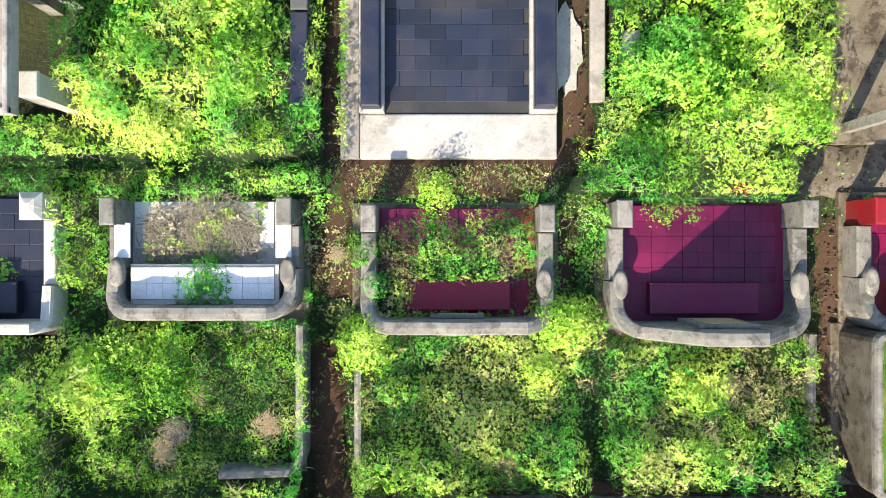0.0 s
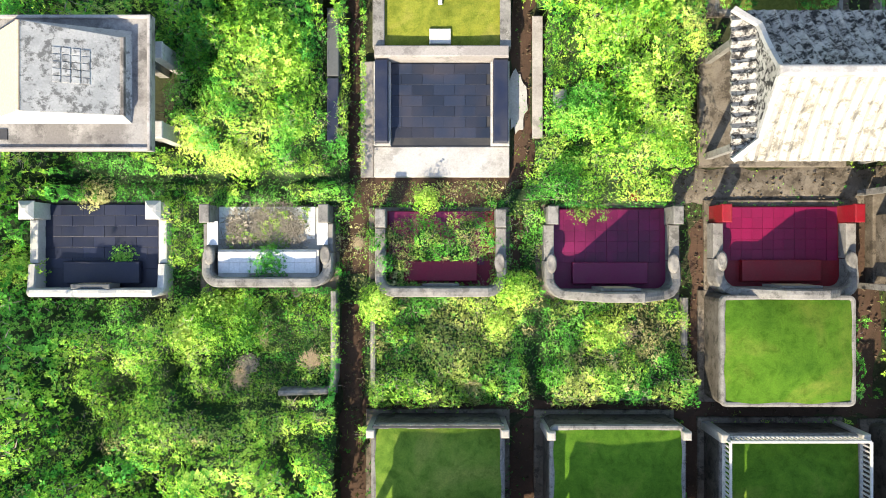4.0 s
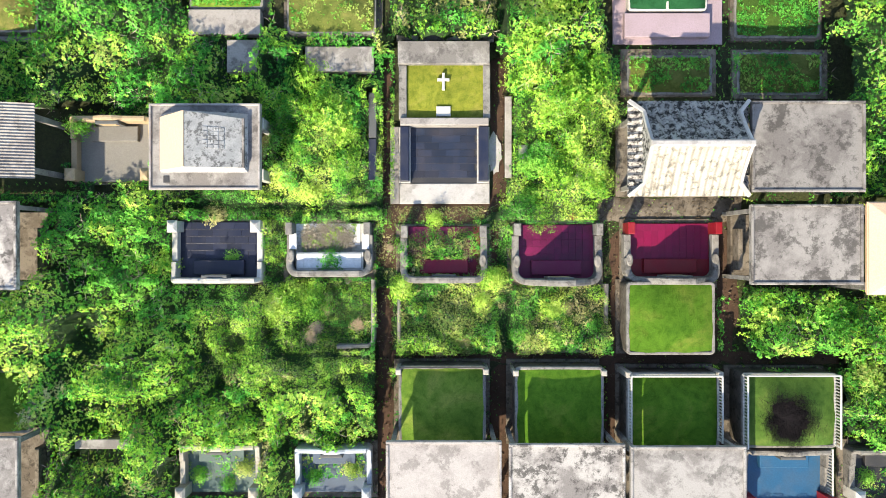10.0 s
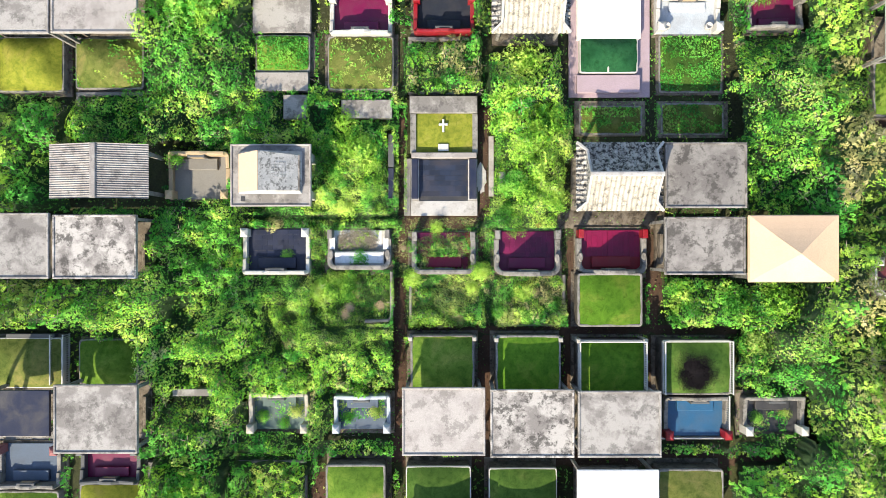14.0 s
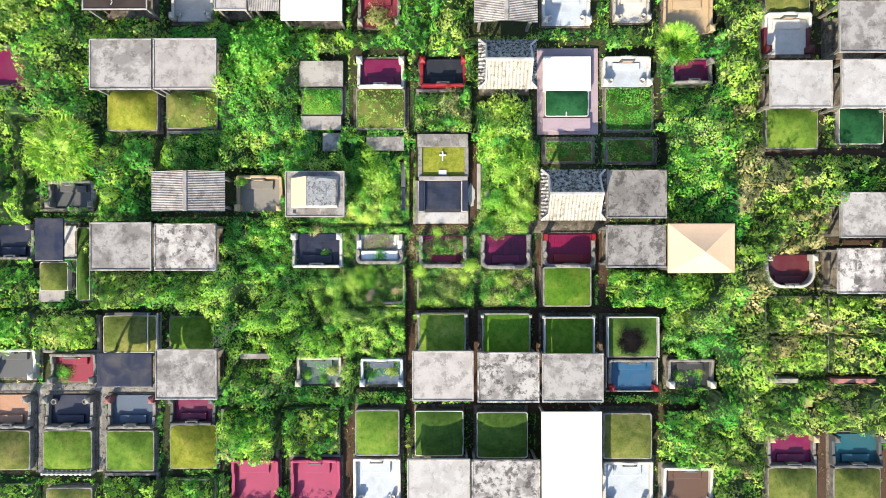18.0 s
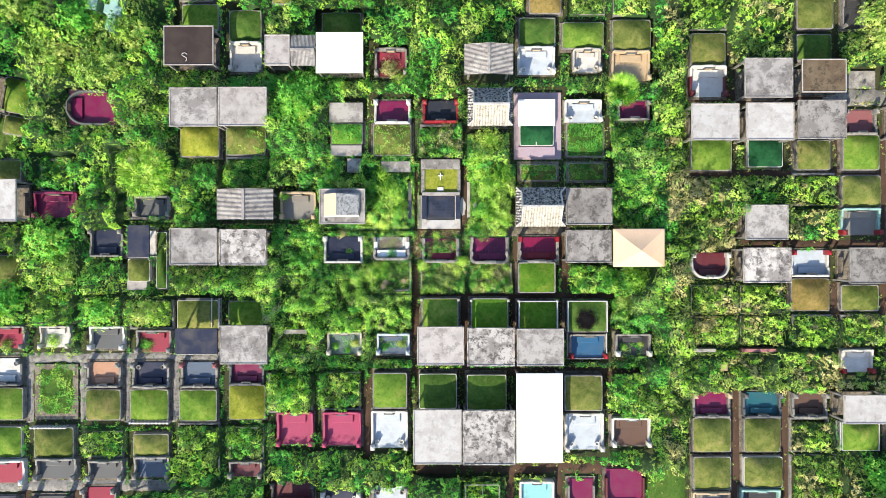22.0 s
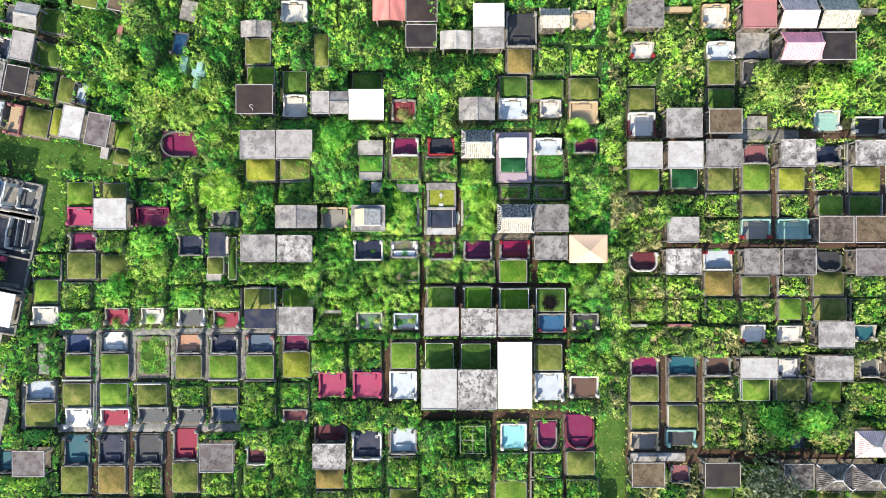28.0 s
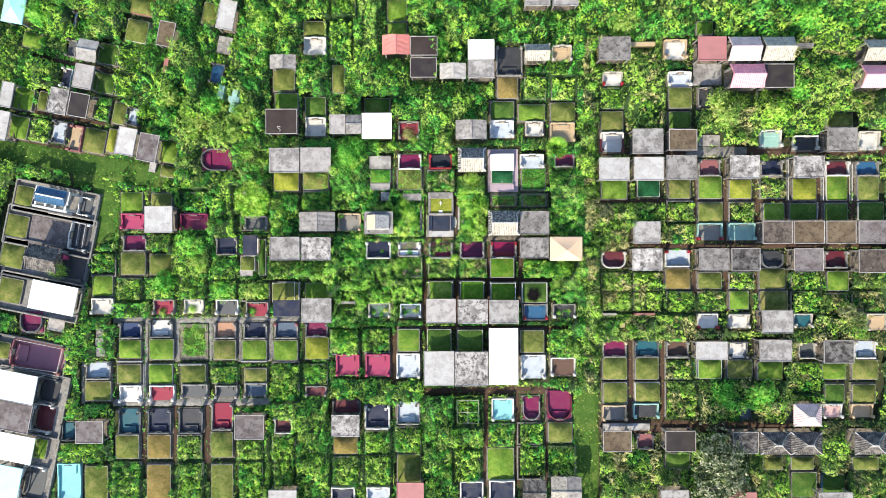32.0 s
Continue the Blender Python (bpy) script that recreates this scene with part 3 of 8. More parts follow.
def hip(x, y, w, d, tone="beige", turn=0.0, h=2.3):
    """Four-sided peaked roof of smooth sheets on posts."""
    TAKEN.append((x, y, w * 0.92, d * 0.92, turn))
    t = thing("hip_roof_shelter", x, y, 0, turn, f"{word(tone)} four-sided peaked roof on posts", "shelter", "peaked shelters")
    m = SHEET[tone]
    posts(t, w, d, h, CONCRETE)
    top = (0.0, -d * 0.08, h + min(w, d) * 0.24)
    c = [(-w / 2, -d / 2, h), (w / 2, -d / 2, h), (w / 2, d / 2, h), (-w / 2, d / 2, h)]
    for k in range(4):
        a, b = Vector(c[k]), Vector(c[(k + 1) % 4])
        tp = Vector(top)
        v, f, n = [], [], 6
        for layer in (0, -0.03):
            for j in range(n + 1):
                for i in range(n + 1):
                    p = a.lerp(b, i / n).lerp(tp, j / n)
                    v.append((p.x, p.y, p.z - 0.12 * math.sin(math.pi * j / n) * 0.4 + layer))
        q = (n + 1) ** 2
        for j in range(n):
            for i in range(n):
                e = j * (n + 1) + i
                f += [(e, e + 1, e + n + 2, e + n + 1), (q + e, q + e + n + 1, q + e + n + 2, q + e + 1)]
        for i in range(n):
            f.append((i + 1, i, q + i, q + i + 1))
        part("roof_face", mesh_of("roof_face", v, f, m), t)
    for k in range(4):
        a, b = c[k], c[(k + 1) % 4]
        x0, x1, y0, y1 = min(a[0], b[0]), max(a[0], b[0]), min(a[1], b[1]), max(a[1], b[1])
        part("eave_beam", box("eave_beam", x0 - 0.03, y0 - 0.03, h - 0.12, x1 + 0.03, y1 + 0.03, h - 0.045 + 0.004 * k, m), t)
    return t


def shrine(x, y, w, d):
    """Concrete pavilion: flat eaves slab with a mouldy whitewashed hipped lantern on top."""
    TAKEN.append((x, y, w * 0.8, d * 0.8, 0))
    t = thing("shrine_pavilion", x, y, 0, 0, "whitewashed hipped concrete pavilion with black mould on a flat slab", "pavilion")
    posts(t, w, d, 1.82, CONCRETE, 0.5, 0.09)
    part("eaves_slab", box("eaves_slab", -w / 2, -d / 2, 1.82, w / 2, d / 2, 1.98, ROOF["grey"], 0.03), t)
    e = 0.06
    for k, (a, b, c, g) in enumerate(((-w / 2, -d / 2, w / 2, -d / 2 + e), (-w / 2, d / 2 - e, w / 2, d / 2), (-w / 2, -d / 2, -w / 2 + e, d / 2), (w / 2 - e, -d / 2, w / 2, d / 2))):
        part("rim", box("rim", a, b, 1.97, c, g, 2.03 + 0.004 * k, ROOF["pale"]), t)
    x0, x1, y0, y1 = -w * 0.39, w * 0.39, -d * 0.3, d * 0.38
    rx, zb, zt = -w * 0.1, 1.98, 2.85
    ya, yb, xe, ze = y0 + 0.06, y1 - 0.06, x1 - 0.07, zb + 0.2
    top = [(rx, ya, zt), (xe, ya + 0.04, ze), (xe, yb - 0.1, ze), (rx, yb, zt)]
    foot = [(x0, y0, zb), (x1, y0, zb), (x1, y1, zb), (x0, y1, zb)]
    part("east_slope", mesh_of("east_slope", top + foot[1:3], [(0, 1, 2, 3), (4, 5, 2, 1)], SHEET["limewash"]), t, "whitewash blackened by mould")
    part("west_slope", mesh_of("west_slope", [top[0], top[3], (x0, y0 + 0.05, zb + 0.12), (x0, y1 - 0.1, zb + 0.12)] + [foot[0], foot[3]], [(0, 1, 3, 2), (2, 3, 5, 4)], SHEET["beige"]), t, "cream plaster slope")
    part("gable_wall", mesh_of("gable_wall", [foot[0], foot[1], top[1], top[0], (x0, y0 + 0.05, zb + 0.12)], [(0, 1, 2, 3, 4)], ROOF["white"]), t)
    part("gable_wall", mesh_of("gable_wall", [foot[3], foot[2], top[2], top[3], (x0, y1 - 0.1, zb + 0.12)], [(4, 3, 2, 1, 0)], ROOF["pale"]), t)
    part("ridge", box("ridge", rx - 0.035, ya, zt - 0.05, rx + 0.03, yb, zt + 0.015, SHEET["beige"], 0.02), t)
    part("eave_strip", box("eave_strip", x1 - 0.1, y0 + 0.1, zb + 0.16, x1 - 0.04, y1 - 0.15, zb + 0.24, ROOF["stained"], 0.015), t)
    fall = (ze - zt) / (xe - rx)
    tile = mesh_of("tile", [(-0.055, -0.05, 0.055 * -fall - 0.01), (0.055, -0.05, 0.055 * fall - 0.01), (0.055, 0.05, 0.055 * fall - 0.01), (-0.055, 0.05, 0.055 * -fall - 0.01),
                            (-0.05, -0.045, 0.05 * -fall + 0.014), (0.05, -0.045, 0.05 * fall + 0.014), (0.05, 0.045, 0.05 * fall + 0.014), (-0.05, 0.045, 0.05 * -fall + 0.014)],
                   [(4, 5, 6, 7), (0, 1, 5, 4), (1, 2, 6, 5), (2, 3, 7, 6), (3, 0, 4, 7)], SHEET["limewash"])
    for i in range(4):
        for j in range(5):
            px = rx + (xe - rx) * 0.36 + i * 0.125
            part("tile", tile, t).location = (px, (y0 + y1) / 2 - 0.16 + j * 0.112, zt + fall * (px - rx))
    part("vent", box("vent", x0 + 0.05, -d * 0.42, 1.985, x0 + 0.2, -d * 0.34, 2.0, MAT["dark"], 0.004), t)
    return t


def ledge(x, y, w, d, tone="grey", turn=0.0, h=0.42):
    """Low plastered slab: a body with a thin coping on it."""
    TAKEN.append((x, y, w, d, turn))
    t = thing("ledge", x, y, 0, turn, f"low {word(tone)} plastered slab behind a grave", "slab", "grave slabs")
    m = ROOF["grey"] if tone == "grey" else ROOF.get(tone, MAT[tone] if tone in MAT else CONCRETE)
    c = min(0.06, h * 0.4)
    part("body", box("body", -w / 2 + 0.012, -d / 2 + 0.012, 0, w / 2 - 0.012, d / 2 - 0.012, h - c, m, 0.01), t)
    part("coping", box("coping", -w / 2, -d / 2, h - c, w / 2, d / 2, h, m, 0.02), t)
    return t


def wallbit(x, y, w, d, tone="grey", turn=0.0):
    return tagged(ledge(x, y, w, max(d, 0.2), tone, turn, 0.8), f"{word(tone)} tomb back wall standing out of the weeds", "wall", "tomb walls")


def plaza(x, y, w, d, tone="grey", turn=0.0):
    """Raised concrete terrace of a large family tomb with a kerb wall round it."""
    TAKEN.append((x, y, w, d, turn))
    t = thing("terrace", x, y, 0, turn, f"raised {word(tone)} concrete terrace of a large family tomb", "terrace", "terraces")
    m = CONCRETE if tone == "grey" else MAT[tone]
    part("slab", box("slab", -w / 2, -d / 2, 0, w / 2, d / 2, 0.1, CONCRETE), t)
    ring = rounded(w - 0.2, d - 0.2, 0.12, 3)
    part("kerb_wall", sweep("kerb_wall", ring, 0.18, [0.5] * len(ring), 0.1, m, True), t)
    return t


def gate(x, y, w, d, turn=-11.5):
    """White two-storeyed gate house with a blue tiled roof."""
    t = thing("gate_house", x, y, 0.1, turn, "white memorial gate house with a blue tiled roof", "gate house")
    for i in range(4):
        px = -w / 2 + 0.25 + i * (w - 0.5) / 3
        for py in (-d / 2 + 0.25, d / 2 - 0.25):
            part("column", box("column", px - 0.13, py - 0.13, 0, px + 0.13, py + 0.13, 2.3, MAT["white"]), t)
    part("roof_deck", box("roof_deck", -w / 2, -d * 0.14, 2.3, w / 2, d / 2, 2.5, MAT["white"]), t)
    part("beam", box("beam", -w / 2, -d / 2, 2.3, w / 2, -d / 2 + 0.24, 2.48, MAT["white"]), t)
    for i in range(4):
        px = -w / 2 + 0.25 + i * (w - 0.5) / 3
        part("rafter", box("rafter", px - 0.11, -d / 2 + 0.242, 2.3, px + 0.11, -d * 0.14 - 0.002, 2.46, MAT["white"]), t)
    for s in (0, 180):
        p = part("roof_slope", sheet("roof_slope", w * 0.86, d * 0.36, 2.55, 2.95, 0.18, 0.03, MAT["blue"], 0.05, 0.1, 0.05), t, "blue glazed tiles")
        p.matrix_local = pose(0, d * 0.12, 0, 0, 0, s) @ pose(0, -d * 0.35, 0)
    part("ridge", box("ridge", -w * 0.4, d * 0.12 - 0.08, 2.9, w * 0.4, d * 0.12 + 0.08, 3.05, MAT["white"]), t)
    part("step", box("step", -w * 0.35, -d / 2 - 0.5, 0, w * 0.35, -d / 2 - 0.02, 0.2, MAT["white"]), t)
    return t


LOTS = []


def bushlot(x, y, w, d, tone="green", h=0.6, turn=0.0):
    """Overgrown plot: a kerb in which shrubs have taken over."""
    LOTS.append((x, y, w, d, tone, h, turn))
    t = thing("overgrown_plot", x, y, 0, turn, f"concrete grave kerb overgrown with {tone} weeds", "grave", "overgrown graves")
    e = 0.075
    low = 0.05 if abs(x) < 6 and abs(y) < 4 else 0.26
    for k, (a, b, c, g) in enumerate(((-w / 2, -d / 2, w / 2, -d / 2 + 2 * e), (-w / 2, d / 2 - 2 * e, w / 2, d / 2), (-w / 2, -d / 2 + 2 * e, -w / 2 + 2 * e, d / 2 - 2 * e), (w / 2 - 2 * e, -d / 2 + 2 * e, w / 2, d / 2 - 2 * e))):
        part("kerb", box("kerb", a, b, 0, c, g, low + 0.006 * k, CONCRETE, 0.035), t)
    return t


# ---- the plots: centre east, north, width, depth ----
tin(-12.03, 2.66, 3.52, 1.92, "grey", axis="y")
court(-9.04, 2.68, 2.32, 1.77, "S", "grey", "beige")
shrine(-5.99, 2.54, 2.87, 2.22)
ledge(-5.42, 5.27, 0.89, 0.91, "grey")
tiled_hip(6.43, 2.46, 3.09, 2.44)
roof(9.44, 2.49, 2.87, 2.30, "stained")
roof(9.40, -0.00, 2.83, 2.03, "stained")
hip(12.55, -0.10, 3.15, 2.32, "beige")
lawn(6.56, 4.81, 2.44, 1.13, "olive", h=0.2, kerb=0.1)
lawn(9.68, 4.85, 2.42, 1.23, "olive", h=0.2, kerb=0.1)
lawn(6.49, -2.04, 2.47, 2.04, "moss")
lawn(0.13, -4.51, 2.43, 2.32, "green")
lawn(3.38, -4.54, 2.47, 2.34, "moss")
lawn(6.55, -4.66, 2.59, 2.24, "moss")
lawn(9.76, -4.59, 2.63, 2.10, "dark")
roof(0.17, -6.19, 2.92, 2.39, "pale")
roof(3.30, -6.26, 2.94, 2.38, "patchy")
roof(6.38, -6.29, 2.92, 2.32, "grey")
court(9.71, -6.43, 2.46, 1.60, "S", "blue", "grey", pil="red")
court(12.63, -6.36, 2.32, 1.44, "S", "dark", "grey", pil="white")
roof(-15.23, 0.03, 2.94, 2.30, "grey")
roof(-12.14, -0.01, 2.94, 2.25, "patchy")
roof(-12.11, -6.09, 2.94, 2.41, "grey")
lawn(-12.45, -4.35, 2.24, 1.75, "green")
court(-6.05, -6.22, 2.26, 1.48, "S", "sage", "pale")
court(-2.90, -6.27, 2.14, 1.38, "S", "steel", "bluewhite")
wallbit(-9.18, -5.44, 1.50, 0.27, "grey")
lawn(-3.17, -9.44, 2.28, 2.35, "green")
court(-3.16, -11.82, 2.39, 2.52, "S", "bluewhite", "white")
lawn(-0.03, -9.48, 2.47, 2.29, "dark", "white")
lawn(3.17, -9.56, 2.59, 2.32, "dark", "white")
lawn(9.52, -9.62, 2.50, 2.35, "olive")
court(9.46, -11.98, 2.51, 2.49, "S", "bluewhite", "white")
court(-9.27, -11.74, 2.36, 2.19, "S", "pink", "pink")
court(-6.24, -11.77, 2.48, 2.25, "S", "pink", "pink")
bushlot(-9.59, -9.47, 2.90, 2.60, "green", h=1.3)
bushlot(-6.32, -9.37, 2.59, 2.51, "olive", h=0.5)
court(12.49, -11.99, 2.51, 1.89, "S", "brown", "white")
court(-21.46, 0.27, 2.15, 1.76, "N", "navy", "grey")
roof(-18.66, 0.36, 1.36, 2.04, "blue")
ledge(-18.56, 0.23, 0.61, 1.71, "white")
lawn(-17.88, -0.84, 0.69, 3.66, "dark", "white")
lawn(-19.35, -1.47, 1.43, 1.47, "olive", "white")
ledge(-19.49, -2.45, 1.31, 0.61, "pale")
court(-21.43, -5.83, 2.30, 1.52, "S", "slate", "white")
court(-18.40, -6.06, 2.30, 1.49, "S", "coral", "grey")
bushlot(-21.79, -4.19, 2.59, 1.84, "green", h=0.6)
bushlot(-18.59, -4.38, 2.90, 1.90, "olive", h=0.7)
lawn(-15.56, -4.38, 2.68, 1.89, "olive", "white")
roof(-15.07, -5.89, 2.64, 1.63, "blue")
ledge(-15.43, -3.54, 1.83, 0.52, "slate")
roof(-0.04, -11.86, 3.00, 3.39, "white")
roof(3.17, -11.91, 3.26, 3.39, "patchy")
roof(6.33, -10.71, 2.88, 5.58, "bright")
ledge(6.50, 7.85, 3.10, 4.36, "lilac", h=0.12)
ledge(6.41, 8.66, 2.37, 1.71, "bright", h=0.55)
lawn(6.41, 7.20, 2.19, 1.35, "teal", "white")
ledge(6.41, 6.13, 2.38, 0.67, "lilac")
tiled_hip(3.29, 8.74, 2.80, 2.37)
court(9.42, 8.77, 2.42, 1.40, "S", "bluewhite", "white")
lawn(9.60, 6.95, 2.44, 2.23, "dark", h=0.25, kerb=0.14)
court(-2.93, 8.71, 2.36, 1.55, "N", "magenta", "white")
lawn(-2.95, 6.93, 2.50, 2.05, "olive")
court(0.20, 8.74, 2.30, 1.49, "N", "navyred", "red")
bushlot(0.22, 6.86, 2.74, 2.20, "tan", h=0.5)
ledge(-5.93, 8.71, 2.19, 1.28, "grey")
lawn(-5.90, 7.31, 2.07, 1.41, "green")
ledge(-5.93, 6.23, 2.01, 0.70, "pale")
ledge(-2.72, 5.19, 1.92, 0.70, "grey")
court(12.70, 8.76, 2.06, 1.28, "N", "magenta", "grey")
tin(3.21, 11.67, 3.05, 1.92, "grey", axis="y")
roof(-15.23, 8.74, 2.96, 2.42, "grey")
roof(-12.15, 8.76, 3.02, 2.42, "pale")
lawn(-15.41, 6.87, 2.56, 2.08, "yellow")
lawn(-12.44, 6.93, 2.59, 1.96, "olive")
bushlot(-18.84, 4.81, 3.26, 2.45, "yellow", h=1.0)
bushlot(-12.39, 4.88, 2.74, 1.99, "green", h=0.5)
bushlot(-18.80, 2.63, 2.74, 1.62, "green", h=0.4)
lawn(17.70, 5.90, 2.65, 2.08, "green")
lawn(21.20, 6.02, 2.25, 1.83, "teal", "white")
roof(17.32, 7.74, 2.96, 2.27, "white")
roof(20.74, 7.76, 2.96, 2.33, "white")
roof(20.52, 1.47, 2.64, 2.18, "grey")
roof(20.55, -1.20, 2.96, 2.18, "patchy")
court(17.61, -1.27, 2.51, 1.67, "N", "maroon", "white", arc=True)
roof(-15.49, 12.57, 3.11, 2.46, "brown")
court(-12.41, 12.33, 2.10, 1.83, "S", "white", "white")
lawn(-12.43, 14.30, 2.10, 2.06, "dark")
roof(-9.97, 12.27, 1.55, 1.90, "pale")
tin(-8.39, 12.26, 1.50, 1.90, "grey", axis="x")
roof(-6.10, 12.11, 2.94, 2.52, "bright")
lawn(-6.21, 14.45, 2.56, 1.49, "dark")
court(-3.01, 11.95, 2.10, 1.72, "S", "coral", "grey")
tin(-15.36, 18.45, 2.56, 1.40, "grey", axis="y")
lawn(-15.62, 17.06, 2.22, 2.29, "olive")
lawn(-15.37, 14.89, 2.39, 1.72, "green")
lawn(-10.11, 17.15, 1.25, 2.86, "olive")
court(-12.46, 20.50, 2.27, 1.66, "S", "white", "white")
lawn(-12.49, 22.18, 2.28, 1.61, "olive")
tin(-4.18, 20.08, 2.72, 1.96, "salmon", axis="y")
roof(-1.42, 19.97, 2.67, 1.90, "brown")
roof(-1.46, 17.83, 2.61, 1.96, "darkbrown")
lawn(-4.17, 24.04, 1.99, 2.18, "green")
lawn(-4.15, 22.21, 1.94, 1.26, "green")
roof(4.23, 19.59, 2.61, 1.96, "bright")
roof(4.22, 17.64, 2.61, 1.74, "grey")
tin(1.43, 17.46, 2.61, 1.57, "pale", axis="y")
court(7.16, 18.83, 2.67, 3.03, "N", "dark", "grey")
lawn(6.99, 16.17, 2.10, 2.18, "tan")
croof(9.75, 19.31, 2.50, 1.63, "white")
court(12.49, 19.67, 2.04, 1.55, "S", "beige", "pale")
lawn(6.44, 13.86, 2.39, 1.89, "dark")
court(6.39, 12.03, 2.44, 1.72, "S", "bluewhite", "white")
lawn(9.41, 13.65, 2.73, 1.72, "green")
court(9.67, 12.04, 1.82, 1.43, "S", "white", "pale")
lawn(12.55, 13.66, 2.50, 2.01, "olive")
court(12.51, 11.69, 2.50, 1.89, "S", "beige", "beige")
roof(9.79, 24.94, 2.55, 2.13, "grey")
roof(12.57, 24.93, 2.55, 2.13, "grey")
roof(17.40, 19.65, 3.11, 2.30, "stained")
court(17.60, 17.08, 2.05, 1.32, "S", "white", "pale", pil="red")
lawn(17.52, 12.73, 2.28, 2.12, "olive")
court(17.52, 10.68, 2.38, 1.95, "S", "bright", "white", pil="maroon")
roof(20.65, 10.48, 3.00, 2.46, "grey")
roof(24.10, 10.60, 2.78, 2.07, "tan")
lawn(24.37, 12.85, 2.28, 1.72, "dark")
lawn(24.43, 15.10, 2.39, 2.12, "olive")
court(24.35, 17.00, 2.44, 1.43, "S", "bluewhite", "white")
court(26.96, 15.11, 1.42, 2.00, "S", "dark", "grey")
court(23.94, 20.02, 2.39, 1.89, "S", "white", "beige")
roof(27.03, 19.59, 2.78, 2.35, "rose")
gable(30.19, 19.58, 3.05, 2.35, "pinkpale")
gable(33.53, 19.57, 3.05, 2.35, "white")
gable(30.45, 16.91, 3.28, 2.35, "pink")
roof(33.62, 16.89, 2.94, 2.35, "darkbrown")
lawn(26.92, 22.15, 1.71, 1.38, "green")
lawn(40.56, 12.81, 2.68, 1.44, "olive")
roof(39.83, 10.57, 2.94, 2.35, "stained")
court(43.49, 10.72, 2.27, 1.89, "S", "white", "pale")
court(33.53, 10.96, 2.27, 1.72, "S", "mint", "white")
court(37.09, 10.52, 2.56, 1.43, "S", "dark", "white")
gable(43.27, 16.80, 3.06, 2.24, "pink")
gable(43.56, 19.39, 3.06, 2.07, "white")
roof(23.98, 7.88, 3.00, 2.41, "stained")
court(27.34, 7.99, 2.22, 1.66, "N", "rose", "grey")
lawn(24.31, 5.88, 2.22, 1.95, "olive")
lawn(27.43, 6.04, 2.39, 2.29, "green")
roof(30.21, 7.91, 2.89, 2.29, "patchy")
court(33.63, 7.94, 2.27, 1.60, "N", "navy", "grey")
lawn(30.45, 5.86, 2.28, 1.95, "yellow")
bushlot(33.70, 6.02, 2.45, 2.30, "green", h=0.4)
roof(36.53, 7.91, 3.05, 2.13, "patchy")
lawn(36.93, 5.80, 2.45, 2.24, "yellow")
court(40.26, 7.85, 2.44, 1.49, "N", "maroon", "white")
lawn(40.25, 5.91, 2.10, 2.46, "green", "white")
court(43.28, 7.84, 2.44, 1.49, "N", "blue", "grey")
lawn(43.36, 5.89, 2.16, 2.46, "olive")
lawn(27.44, 3.50, 2.56, 2.12, "olive")
court(27.37, 1.58, 2.56, 1.72, "S", "grey", "mint", pil="red")
bushlot(30.61, 3.52, 2.56, 2.18, "green", h=0.4)
court(30.59, 1.57, 2.73, 1.72, "S", "mint", "mint")
lawn(33.81, 3.56, 2.16, 1.72, "green")
lawn(36.78, 3.55, 2.73, 1.72, "dark")
lawn(40.09, 3.48, 2.39, 1.84, "dark")
lawn(43.72, 3.58, 2.56, 1.84, "dark", "white")
roof(33.39, 1.46, 2.94, 2.24, "brownpatch")
roof(36.51, 1.45, 3.05, 2.24, "tan")
roof(39.68, 1.44, 2.94, 2.24, "tan")
roof(42.94, 1.43, 3.11, 2.24, "mauve")
bushlot(24.41, 3.68, 2.74, 2.13, "olive", h=0.6)
court(24.08, -1.14, 2.50, 1.72, "N", "bluewhite", "white", pil="red")
lawn(24.14, -3.17, 2.50, 2.12, "tan")
roof(27.14, -1.24, 2.94, 2.24, "stained")
roof(30.26, -1.25, 2.83, 2.24, "darkpatch")
court(33.65, -1.29, 2.27, 1.72, "N", "dark", "slate", arc=True)
lawn(27.36, -3.38, 2.45, 1.72, "olive")
bushlot(30.58, -3.40, 2.57, 1.72, "yellow", h=0.4)
lawn(33.64, -3.21, 2.68, 2.12, "olive")
roof(36.47, -1.28, 2.89, 2.24, "mauve")
court(40.09, -1.32, 2.39, 1.72, "N", "maroon", "grey")
roof(42.90, -1.44, 3.05, 2.29, "brownpatch")
bushlot(36.87, -3.42, 2.57, 1.72, "olive", h=0.4)
lawn(40.27, -3.46, 2.22, 2.01, "green")
lawn(33.83, -5.43, 2.85, 2.01, "olive")
roof(33.38, -7.39, 3.00, 2.24, "grey")
court(27.11, -7.45, 2.10, 1.55, "S", "bright", "white", pil="red")
court(36.73, -7.43, 1.99, 1.43, "S", "teal", "pale")
court(44.19, -7.60, 2.10, 1.72, "S", "beige", "pale")
wallbit(17.15, -6.71, 1.42, 0.22, "pale")
wallbit(20.68, -6.72, 2.10, 0.22, "rose")
ledge(18.52, -7.86, 0.45, 0.46, "beige")
lawn(30.27, -5.36, 1.99, 1.89, "green")
court(17.70, -10.29, 2.44, 1.60, "N", "magenta", "grey", pil="beige")
lawn(17.70, -12.22, 2.50, 2.24, "olive")
court(20.97, -10.30, 2.50, 1.60, "N", "teal", "slate")
lawn(20.96, -12.24, 2.39, 2.24, "olive")
court(24.05, -10.31, 2.27, 1.60, "N", "brown", "grey")
bushlot(24.09, -12.26, 2.56, 2.24, "olive", h=0.4)
roof(26.87, -10.21, 3.11, 1.79, "white")
lawn(27.30, -12.32, 2.39, 1.89, "green", "bluewhite")
